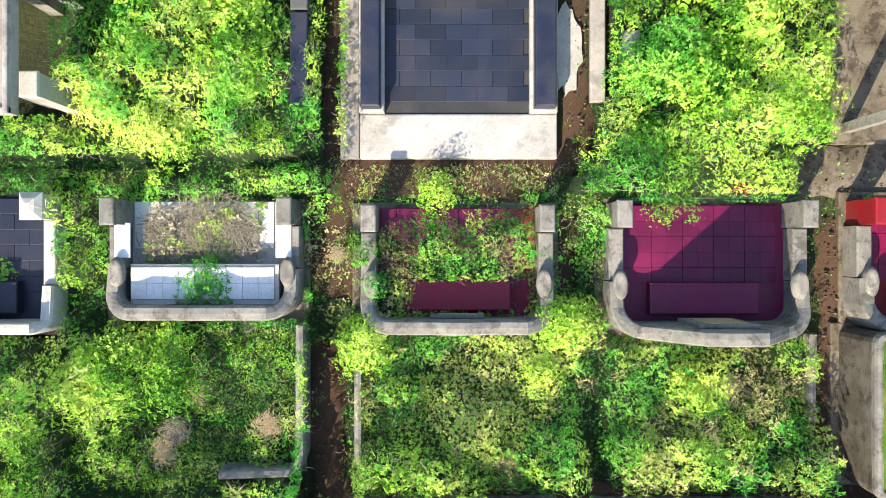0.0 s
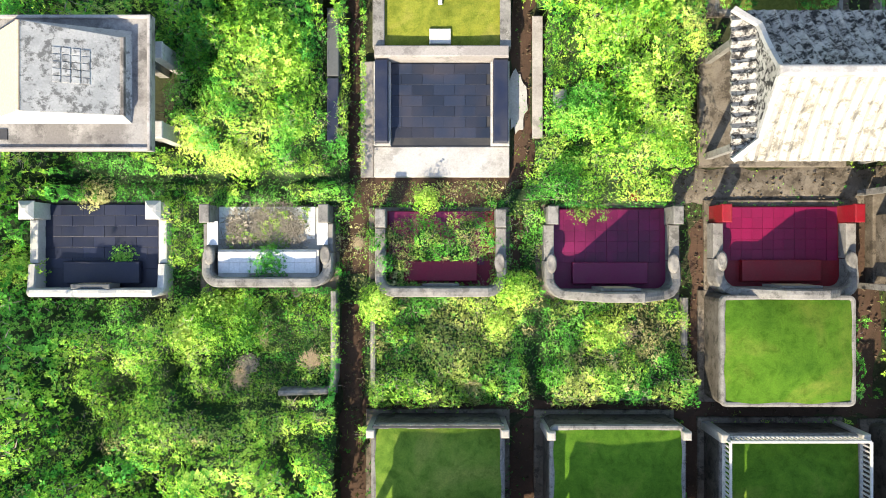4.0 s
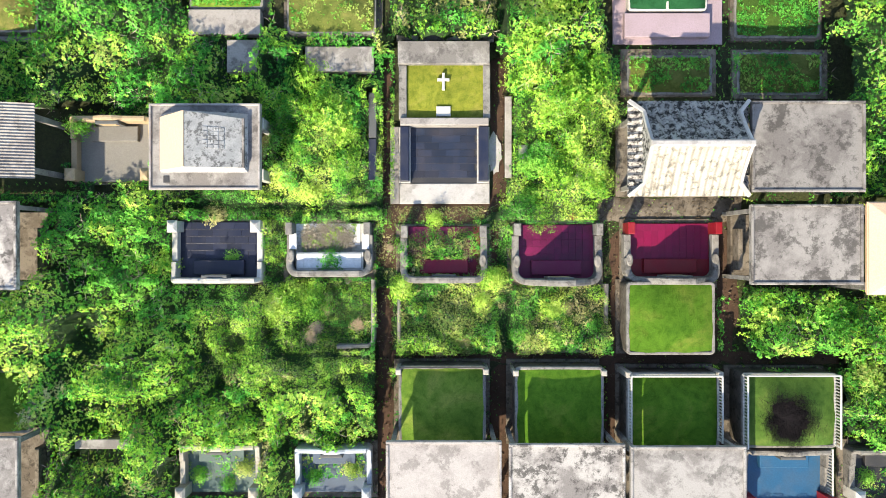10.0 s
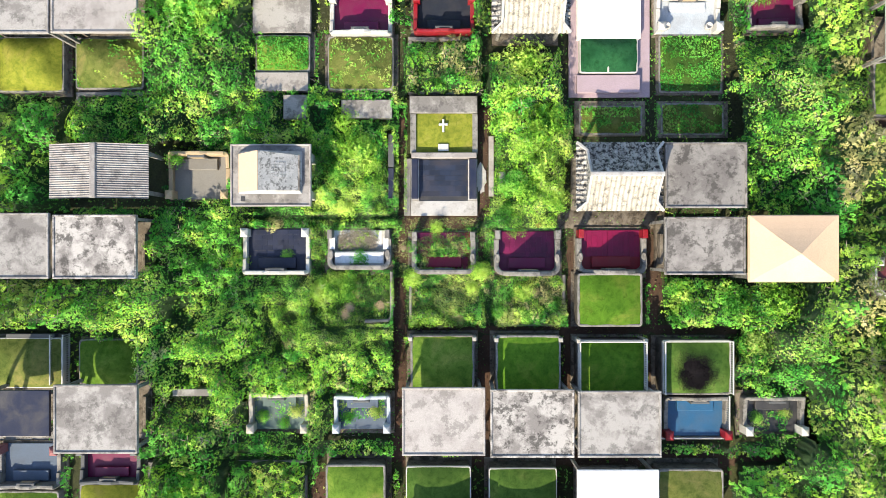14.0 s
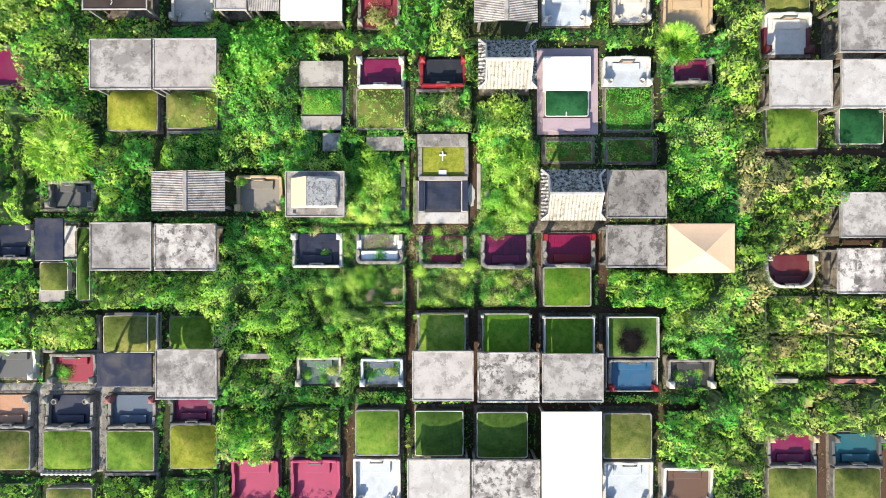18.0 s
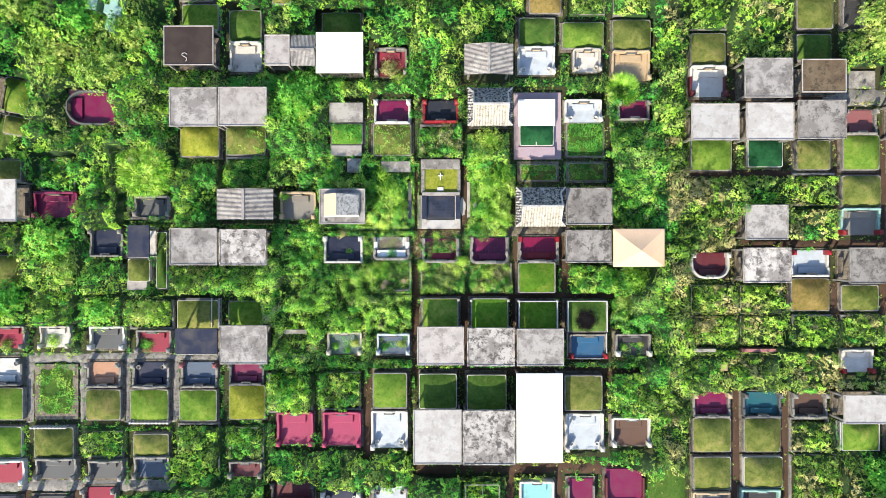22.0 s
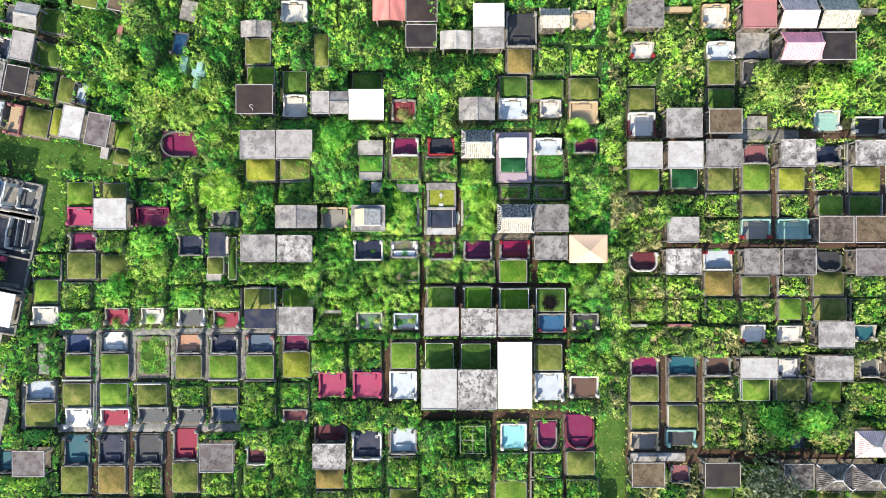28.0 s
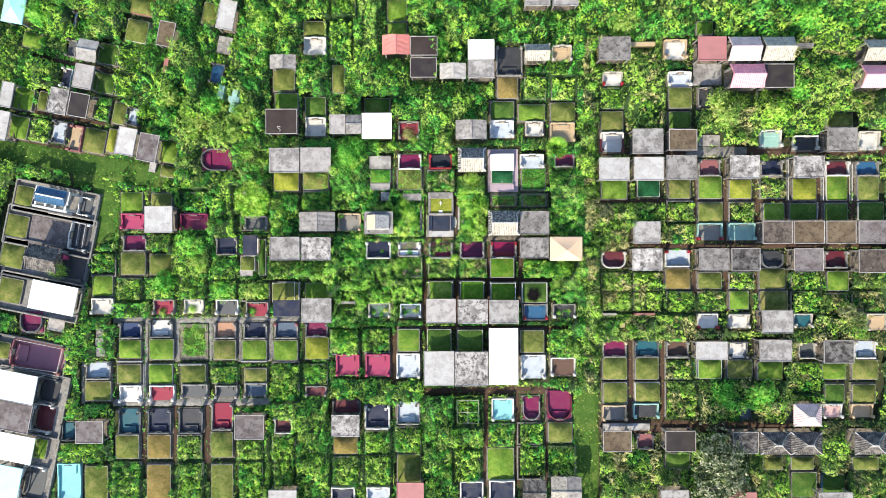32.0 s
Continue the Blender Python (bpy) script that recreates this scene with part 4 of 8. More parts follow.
court(30.17, -10.39, 1.99, 1.72, "S", "white", "slate")
lawn(30.35, -12.33, 2.56, 1.89, "olive")
roof(33.18, -10.23, 3.17, 2.13, "grey")
lawn(33.38, -12.49, 2.56, 1.84, "green")
roof(39.39, -10.37, 3.00, 2.24, "darkpatch")
court(42.99, -10.44, 2.21, 1.72, "N", "bluewhite", "white")
lawn(39.89, -12.57, 2.45, 1.72, "green")
lawn(43.03, -12.44, 2.68, 2.01, "olive")
court(37.15, -10.50, 1.70, 1.54, "N", "slate", "pale")
lawn(17.72, -14.71, 2.45, 2.18, "olive")
court(17.67, -16.66, 2.44, 1.60, "S", "grey", "beige")
lawn(21.01, -14.64, 2.50, 2.01, "olive", "white")
court(20.86, -16.45, 2.56, 1.49, "S", "dark", "mint")
bushlot(24.31, -15.40, 3.01, 3.73, "olive", h=0.9)
lawn(39.94, -14.88, 1.99, 2.01, "dark")
lawn(42.88, -14.89, 2.39, 2.01, "olive")
tiled_hip(36.36, -16.62, 2.78, 2.24, "pinkpale")
court(39.66, -16.55, 1.99, 1.43, "S", "pinkpale", "white")
court(42.68, -16.56, 2.22, 1.43, "S", "beige", "beige")
ledge(18.85, -18.14, 4.74, 0.70, "grey")
roof(17.52, -19.11, 2.78, 2.07, "tan")
roof(23.76, -19.13, 3.00, 2.07, "darkbrown")
roof(30.16, -19.29, 2.55, 2.13, "darkpatch")
tiled_hip(33.17, -19.40, 3.00, 2.24, "dark")
tiled_hip(36.24, -19.41, 3.12, 2.24, "dark")
tiled_hip(42.57, -19.43, 3.17, 2.24, "dark")
lawn(33.63, -21.85, 1.99, 1.38, "olive")
lawn(36.63, -21.86, 2.28, 1.38, "olive")
lawn(42.99, -21.89, 2.68, 1.38, "olive")
lawn(24.06, -21.61, 2.51, 1.55, "dark")
court(30.90, -16.70, 1.20, 1.50, "S", "steel", "slate")
lawn(39.76, -23.93, 2.28, 1.84, "dark", "blue")
lawn(36.76, -24.01, 2.56, 2.58, "dark")
roof(23.18, -24.98, 2.78, 2.07, "grey")
roof(29.86, -25.25, 2.78, 2.13, "rose")
roof(39.05, -25.29, 3.33, 2.13, "grey")
court(20.76, -19.61, 1.70, 1.43, "N", "rose", "slate")
court(-34.03, -5.70, 2.27, 1.60, "S", "white", "white")
court(-27.83, -5.78, 2.16, 1.49, "S", "coral", "grey")
court(-24.78, -5.76, 1.99, 1.43, "S", "white", "pale")
court(-30.76, 0.58, 2.39, 1.55, "N", "magenta", "grey")
lawn(-30.91, -1.44, 2.50, 2.29, "olive")
lawn(-28.11, -1.54, 2.28, 2.12, "olive")
lawn(-31.06, 4.72, 2.28, 2.18, "green")
court(-30.92, 2.86, 2.39, 1.55, "S", "pink", "pink")
roof(-27.66, 2.95, 2.77, 2.63, "white")
lawn(-28.00, 5.00, 2.11, 1.38, "olive")
bushlot(-24.68, 4.70, 2.28, 2.18, "green", h=0.5)
court(-24.72, 2.78, 2.84, 1.66, "S", "magenta", "magenta")
court(-22.50, 9.06, 3.01, 2.29, "E", "magenta", "slate", arc=True)
bushlot(-24.99, -0.64, 3.41, 3.96, "olive", h=1.0)
bushlot(-33.99, -1.61, 2.56, 2.30, "green", h=0.7)
lawn(-34.06, -3.69, 2.16, 2.12, "green")
bushlot(-31.34, -3.96, 2.39, 2.18, "olive", h=0.6)
bushlot(-28.14, -3.91, 2.62, 2.07, "green", h=0.8)
bushlot(-24.86, -3.87, 2.56, 2.18, "olive", h=0.8)
court(-31.20, -8.22, 2.27, 1.60, "N", "royal", "grey")
lawn(-31.28, -10.09, 2.28, 1.89, "green")
court(-28.12, -8.06, 2.39, 1.72, "N", "bright", "slate")
lawn(-28.06, -10.11, 2.45, 2.12, "green")
lawn(-24.88, -9.36, 2.56, 3.44, "dark", h=0.15, kerb=0.08)
court(-21.65, -8.25, 2.22, 1.60, "N", "peach", "grey")
lawn(-21.69, -10.19, 2.28, 2.01, "olive")
court(-18.61, -8.27, 2.39, 1.60, "N", "navy", "grey")
lawn(-18.72, -10.23, 2.50, 2.07, "green")
court(-15.47, -8.28, 2.39, 1.60, "N", "steel", "grey", pil="rose")
lawn(-15.55, -10.24, 2.45, 2.07, "green")
court(-12.40, -8.20, 2.27, 1.43, "N", "magenta", "slate")
lawn(-12.38, -10.05, 2.39, 2.24, "yellow")
court(-34.49, -12.28, 2.56, 1.66, "N", "bluewhite", "grey")
lawn(-34.53, -14.31, 2.68, 2.01, "olive")
lawn(-31.38, -12.61, 2.45, 2.01, "olive")
court(-31.22, -14.57, 2.27, 1.77, "S", "bright", "white")
lawn(-28.21, -12.62, 2.39, 2.01, "green", "white")
court(-28.06, -14.50, 2.56, 1.60, "S", "coral", "white")
lawn(-24.87, -12.63, 2.56, 2.01, "olive")
court(-24.75, -14.31, 2.67, 1.43, "S", "slate", "grey")
bushlot(-21.75, -12.80, 2.57, 1.72, "yellow", h=0.5)
court(-21.54, -14.38, 2.27, 1.32, "S", "slate", "grey")
lawn(-18.59, -12.80, 2.34, 1.49, "olive")
court(-18.55, -14.22, 2.33, 1.43, "S", "steel", "grey")
bushlot(-15.55, -13.25, 2.73, 3.73, "yellow", h=0.9)
bushlot(-12.46, -12.69, 2.28, 2.01, "green", h=0.5)
court(-12.48, -14.36, 2.16, 1.09, "S", "maroon", "grey")
court(-31.34, -17.42, 2.27, 2.57, "N", "teal", "slate")
lawn(-31.55, -19.94, 2.39, 2.41, "olive")
court(-28.33, -17.37, 2.38, 2.46, "N", "navy", "slate")
lawn(-28.41, -19.96, 2.39, 2.41, "tan")
court(-25.16, -17.38, 2.44, 2.46, "N", "dark", "slate")
bushlot(-25.35, -19.98, 2.51, 2.41, "olive", h=0.4)
court(-21.97, -16.94, 2.21, 2.69, "N", "crimson", "grey")
lawn(-22.07, -19.78, 2.27, 2.58, "olive")
roof(-18.78, -17.57, 2.89, 2.41, "mauve")
court(-15.80, -17.85, 1.82, 1.60, "N", "maroon", "white")
roof(-34.56, -18.02, 2.72, 2.18, "mauve")
court(-37.44, -18.39, 1.47, 1.71, "N", "teal", "slate")
bushlot(-19.20, -20.29, 2.56, 1.84, "olive", h=0.6)
bushlot(-36.21, -20.46, 5.14, 1.73, "yellow", h=0.8)
roof(-9.31, -17.47, 2.78, 2.13, "patchy")
court(-9.44, -16.05, 2.78, 1.61, "N", "maroon", "dark")
lawn(-9.54, -19.89, 2.45, 1.78, "tan")
court(-6.31, -17.03, 2.55, 2.40, "N", "navy", "white")
court(-3.15, -16.64, 2.38, 2.29, "N", "bluewhite", "grey")
lawn(-3.12, -22.25, 2.39, 2.92, "olive")
roof(-2.93, -24.23, 2.66, 2.24, "rose")
bushlot(-6.31, -19.49, 2.51, 2.18, "olive", h=0.7)
bushlot(-3.20, -19.30, 2.56, 2.58, "yellow", h=0.7)
lawn(-34.71, -23.73, 2.38, 3.72, "olive")
bushlot(-31.65, -23.56, 2.84, 4.13, "green", h=0.6)
lawn(-28.40, -23.67, 2.44, 3.89, "tan")
bushlot(-25.22, -23.64, 2.56, 4.01, "olive", h=0.6)
lawn(-22.03, -23.69, 2.27, 3.89, "olive")
bushlot(-19.07, -23.61, 2.27, 4.12, "green", h=0.6)
bushlot(-15.78, -22.82, 1.99, 2.87, "olive", h=0.7)
roof(-15.52, -24.97, 2.78, 2.35, "white")
bushlot(2.83, -16.47, 2.27, 2.46, "green", h=0.3)
court(6.37, -16.28, 2.27, 2.29, "S", "cyan", "white")
bushlot(6.23, -18.91, 2.56, 2.30, "olive", h=0.4)
court(9.26, -16.25, 1.75, 2.3, "N", "magenta", "grey", arc=True)
bushlot(9.09, -18.80, 2.56, 2.30, "yellow", h=0.5)
court(12.09, -15.96, 2.55, 2.97, "N", "magenta", "maroon", arc=True)
lawn(12.17, -18.63, 2.45, 2.07, "olive")
lawn(6.13, -21.83, 2.73, 3.27, "green")
court(6.28, -24.54, 2.61, 2.29, "S", "navy", "white")
court(3.20, -24.58, 2.38, 2.17, "S", "navy", "white")
bushlot(2.79, -21.89, 2.56, 3.15, "yellow", h=0.6)
bushlot(9.22, -21.77, 2.84, 3.44, "olive", h=0.7)
bushlot(12.37, -21.64, 2.85, 3.15, "olive", h=0.8)
tin(9.32, -24.15, 2.33, 2.52, "dark", axis="x")
tin(11.72, -24.02, 1.55, 2.79, "white", axis="x")
tin(13.22, -24.03, 1.44, 2.79, "grey", axis="x")
court(-9.81, -24.82, 2.44, 1.60, "S", "navy", "white")
court(-6.25, -24.83, 2.39, 1.60, "S", "bluewhite", "white")
roof(-42.59, 15.32, 1.22, 2.51, "white", turn=-11)
lawn(-41.89, 15.22, 1.99, 2.18, "green", turn=-11)
lawn(-40.01, 15.07, 0.96, 1.89, "olive", turn=-11)
roof(-37.50, 14.66, 1.83, 2.57, "patchy", turn=-11)
roof(-35.50, 14.26, 1.94, 2.35, "darkbrown", turn=-11)
bushlot(-34.22, 14.25, 1.99, 2.35, "green", h=0.5, turn=-11)
lawn(-32.22, 13.75, 1.36, 2.18, "olive", turn=-11)
court(-30.77, 13.43, 1.25, 1.83, "W", "bluewhite", "slate", turn=-11)
roof(-43.39, 12.34, 1.88, 2.90, "white", turn=-11)
lawn(-42.33, 12.36, 1.82, 2.29, "green", turn=-11)
bushlot(-40.25, 11.99, 1.82, 2.35, "olive", h=0.5, turn=-11)
court(-38.27, 11.86, 1.64, 2.28, "W", "bluewhite", "slate", turn=-11)
court(-36.62, 11.23, 1.41, 2.63, "W", "beige", "rose", turn=-11)
lawn(-34.80, 10.99, 2.27, 2.46, "olive", turn=-11)
lawn(-33.03, 11.01, 0.90, 2.40, "yellow", turn=-11)
roof(-30.83, 10.65, 1.83, 2.74, "white", turn=-11)
roof(-28.67, 10.03, 1.94, 2.74, "mauve", turn=-11)
lawn(-27.32, 9.82, 1.82, 2.23, "green", turn=-11)
lawn(-27.30, 7.88, 1.65, 1.21, "olive", turn=-11)
ledge(-28.92, 8.37, 0.68, 1.14, "pale", turn=-11)
court(-37.50, 17.35, 1.19, 2.00, "W", "navy", "white", turn=-11)
roof(-35.01, 17.07, 1.88, 2.40, "pale", turn=-11)
lawn(-33.75, 16.81, 2.16, 2.01, "dark", turn=-11)
tin(-34.63, 19.66, 2.00, 2.12, "pale", axis="x", turn=-11)
court(-36.98, 20.34, 1.08, 1.71, "W", "slate", "grey", turn=-11)
lawn(-33.40, 19.75, 1.93, 2.06, "dark", turn=-11)
lawn(-30.42, 22.05, 2.16, 2.24, "olive", "white", turn=-11)
roof(-26.84, 21.24, 1.61, 2.46, "tan", turn=-11)
lawn(-29.89, 24.59, 2.28, 1.72, "olive", "rose", turn=-11)
roof(-20.87, 23.11, 1.72, 2.90, "white", turn=-11)
lawn(-23.10, 23.77, 1.48, 2.29, "olive", turn=-11)
ledge(-21.59, 20.61, 1.42, 1.72, "grey", turn=-11)
hip(-41.80, 24.09, 2.10, 3.35, "cyan", turn=-11)
court(-36.63, 23.24, 0.62, 1.60, "W", "blue", "slate", turn=-11)
court(-22.30, 17.72, 1.42, 2.06, "W", "blue", "slate", turn=-11)
lawn(-41.01, 21.18, 1.99, 1.55, "green", turn=-11)
plaza(-38.72, 4.80, 8.70, 3.35, "grey", turn=-11.5)
lawn(-41.92, 5.42, 1.80, 2.10, "olive", turn=-11.5)
gate(-38.08, 4.97, 3.45, 2.13)
plaza(-39.34, 1.85, 9.25, 4.04, "grey", turn=-11.5)
lawn(-42.70, 2.32, 2.30, 2.50, "olive", turn=-11.5)
ledge(-39.45, 1.68, 3.90, 3.00, "mauve", h=0.3, turn=-11.5)
court(-36.30, 1.32, 1.90, 2.86, "E", "dark", "white", turn=-11.5)
court(-35.75, 4.35, 1.20, 1.90, "E", "slate", "white", turn=-11.5)
ledge(-37.85, -0.77, 0.85, 0.45, "pink", turn=-11.5, h=0.62)
ledge(-38.85, -7.50, 1.70, 1.50, "pale", turn=-11.5, h=0.12)
plaza(-39.93, -1.30, 9.02, 4.04, "slate", turn=-11.5)
lawn(-43.18, -0.60, 2.39, 2.41, "olive", turn=-11.5)
croof(-39.08, -0.88, 3.11, 2.46, "dark", turn=-11.5)
court(-37.09, -1.47, 2.49, 3.20, "E", "dark", "slate", turn=-11.5)
plaza(-40.42, -4.73, 8.50, 4.04, "grey", turn=-11.5)
lawn(-43.37, -4.08, 2.50, 2.52, "olive", turn=-11.5)
roof(-38.11, -4.75, 4.56, 2.86, "bright", turn=-11.5)
court(-41.22, -7.32, 2.27, 2.17, "N", "magenta", "slate", arc=True)
plaza(-41.33, -10.73, 7.42, 3.46, "slate", turn=-11.5)
lawn(-44.30, -10.07, 1.82, 1.72, "olive", turn=-11.5)
court(-40.55, -10.74, 5.23, 2.87, "E", "plum", "rose", turn=-11.5)
plaza(-41.41, -15.39, 7.29, 6.49, "grey", turn=-11.5)
roof(-41.87, -13.62, 4.00, 3.02, "bright", turn=-11.5)
court(-39.59, -14.22, 2.15, 2.51, "E", "dark", "slate", turn=-11.5)
roof(-42.10, -16.45, 3.55, 2.91, "mauve", turn=-11.5)
court(-40.11, -17.01, 2.04, 2.86, "E", "maroon", "white", turn=-11.5)
plaza(-42.01, -21.79, 6.15, 6.71, "grey", turn=-11.5)
roof(-42.00, -19.57, 3.78, 2.69, "bright", turn=-11.5)
lawn(-40.35, -20.08, 1.36, 2.06, "green", turn=-11.5)
roof(-42.69, -23.13, 2.44, 3.57, "cyan", turn=-11.5)
court(-41.17, -23.67, 2.26, 3.65, "E", "slate", "white", turn=-11.5)
court(-37.46, -23.52, 2.38, 4.00, "S", "cyan", "cyan")
bushlot(9.78, 16.16, 2.19, 2.25, "olive", h=0.6)
bushlot(12.53, 15.96, 2.24, 2.06, "yellow", h=0.6)
court(-18.46, 2.66, 2.37, 1.33, "S", "slate", "grey")
bushlot(17.59, 15.11, 2.39, 2.18, "yellow", h=0.6)
bushlot(-9.84, 20.96, 2.10, 3.61, "yellow", h=0.3)
bushlot(-9.46, 24.48, 2.28, 2.07, "yellow", h=0.3)
bushlot(24.29, -5.46, 2.56, 2.01, "yellow", h=0.5)
bushlot(27.43, -5.44, 2.56, 1.95, "olive", h=0.5)
bushlot(17.78, -3.46, 2.68, 1.84, "olive", h=0.6)
bushlot(17.77, -5.46, 2.68, 1.84, "olive", h=0.6)
bushlot(20.95, -3.47, 2.62, 1.84, "yellow", h=0.6)
bushlot(20.94, -5.47, 2.62, 1.84, "olive", h=0.6)
bushlot(36.89, -5.51, 2.62, 2.01, "green", h=0.5)
bushlot(40.09, -5.72, 2.39, 2.07, "olive", h=0.5)
bushlot(43.12, -5.50, 2.74, 1.95, "tan", h=0.3)
court(30.27, -7.46, 2.16, 1.43, "S", "white", "pale")
bushlot(-15.80, -20.05, 2.39, 2.35, "yellow", h=0.6)
bushlot(-9.47, -22.39, 2.62, 2.75, "olive", h=0.7)
bushlot(-6.21, -22.34, 2.50, 2.87, "yellow", h=0.7)
bushlot(-31.42, 19.33, 2.05, 2.01, "yellow", h=0.6, turn=-11)
bushlot(-31.66, 16.45, 2.05, 2.07, "yellow", h=0.6, turn=-11)
ledge(-34.44, -8.42, 0.85, 0.86, "grey", h=0.12)
ledge(-34.50, -9.39, 0.85, 0.86, "grey", h=0.1)
ledge(-34.36, -10.39, 0.91, 0.92, "grey", h=0.12)
ledge(27.29, 17.51, 2.85, 2.18, "grey", h=0.1)
ledge(27.44, 10.83, 2.17, 1.15, "grey", h=0.1)
wallbit(20.58, 20.49, 2.50, 0.41, "beige")
wallbit(36.94, 20.29, 1.70, 0.46, "grey")
wallbit(-27.43, 18.55, 0.45, 1.48, "rose", turn=-11)
bushlot(37.06, -13.08, 2.45, 2.75, "yellow", h=0.7)
bushlot(33.80, 15.02, 3.14, 2.01, "yellow", h=0.7)

# ---- middle rows: the tombs passed nearest ----
navy_tomb = court(-6.13, -0.19, 2.53, 1.72, "N", "navy", "white", pil="white")
white_tomb = court(-3.0, -0.13, 2.39, 1.49, "N", "white", "grey", scroll=True, tall=0.78)
wild_tomb = court(0.18, -0.26, 2.42, 1.58, "N", "crimson", "grey", scroll=True, tall=0.8)
TAKEN.pop()
magenta_tomb = court(3.33, -0.26, 2.5, 1.69, "N", "magenta", "grey", scroll=True, tall=1.48)
red_tomb = court(6.52, -0.22, 2.64, 1.68, "N", "red", "grey", pil="red", scroll=True, tall=1.4)
tagged(navy_tomb, "navy tiled tomb forecourt with pale pillars, edged by weeds")
tagged(white_tomb, "white tiled tomb forecourt with mossy grey scroll wall")
tagged(wild_tomb, "magenta tomb forecourt almost hidden under creeping weeds")
tagged(magenta_tomb, "magenta tiled tomb forecourt with cracked grey side walls")
tagged(red_tomb, "crimson tiled tomb forecourt with red front pillars")
bushlot(-2.99, -1.93, 2.42, 1.95, "green", h=0.45)
bushlot(0.27, -1.99, 2.72, 1.94, "olive", h=0.3)
bushlot(3.5, -2.02, 2.66, 1.86, "green", h=0.4)


def kerb_line(path, h, th, label):
    """A stretch of old kerb showing among weeds."""
    return tagged(new("kerb_wall", sweep("kerb_wall", path, th, [h] * len(path), 0, CONCRETE)), label, "kerb", "grave kerbs")


kerb_line([(-1.79, -0.95), (-1.79, -2.62), (-1.83, -2.74), (-1.93, -2.8), (-2.8, -2.83)], 0.5, 0.11, "rounded grey kerb at the corner of an overgrown grave")
kerb_line([(-1.07, -1.5), (-1.07, -2.75)], 0.42, 0.1, "pale grey kerb along an overgrown grave")
kerb_line([(2.35, -2.97), (4.74, -2.97), (4.76, -1.1)], 0.2, 0.14, "low concrete footing round an overgrown grave")


def tiling(parent, x0, y0, x1, y1, tw, td, z, material, brick=False, gap=0.003):
    """Tiles laid one by one, open joints between them."""
    me = box("tile", -tw / 2 + gap / 2, -td / 2 + gap / 2, -0.012, tw / 2 - gap / 2, td / 2 - gap / 2, 0.008, material, 0.003)
    rng = random.Random(5)
    ny, j = int((y1 - y0) / td + 1e-6), 0
    y0 = y1 - ny * td
    while j < ny:
        nx = math.ceil((x1 - x0) / tw - 1e-6) if brick else int((x1 - x0) / tw + 1e-6)
        off = -tw / 2 if brick and j % 2 else 0
        for i in range(nx):
            p = part("tile", me, parent)
            p.location = (x0 + tw * (i + 0.5) + off, y0 + td * (j + 0.5), z + rng.uniform(-0.001, 0.002))
        j += 1


WHITE_TILE = surface("white_glazed_tile", (0.74, 0.76, 0.78), 0.3, 0.25, 2.2, (0.35, 0.34, 0.3), 0.08, 0.05)
BLACK_TILE = surface("black_stone_tile", (0.014, 0.022, 0.045), 0.38, 0.4, 0.8, (0.075, 0.055, 0.05), 0.1, 0.25)
NAVY_TILE = surface("navy_glazed_tile", (0.011, 0.016, 0.04), 0.35, 0.25, 1.2, (0.04, 0.04, 0.05), 0.1, 0.2)
PLUM_TILE = surface("plum_glazed_tile", (0.085, 0.003, 0.034), 0.3, 0.6, 1.3, (0.22, 0.008, 0.085), 0.1, 0.12)
RED_TILE = surface("crimson_glazed_tile", (0.19, 0.003, 0.045), 0.33, 0.4, 1.1, (0.14, 0.004, 0.05), 0.1, 0.1)
tiling(white_tomb, -0.98, -0.05, 0.98, 0.74, 0.2, 0.2, 0.15, WHITE_TILE)
tiling(white_tomb, -0.92, -0.56, 0.92, -0.1, 0.2, 0.2, 0.41, WHITE_TILE)
part("bench", box("bench", -0.94, -0.58, 0.14, 0.94, -0.06, 0.395, MAT["white"]), white_tomb)
for s in (-1.02, 1.0):
    tiling(white_tomb, s - 0.1, 0.0, s + 0.11, 0.46, 0.2, 0.22, 0.43, WHITE_TILE)
tiling(navy_tomb, -1.0, -0.4, 1.04, 0.84, 0.4, 0.2, 0.15, NAVY_TILE, True)
tiling(magenta_tomb, -1.04, -0.36, 1.04, 0.82, 0.2, 0.2, 0.15, PLUM_TILE)
tiling(red_tomb, -1.1, -0.36, 1.1, 0.82, 0.2, 0.2, 0.15, RED_TILE)
tiling(wild_tomb, -0.98, -0.34, 0.98, 0.78, 0.2, 0.2, 0.15, PLUM_TILE)

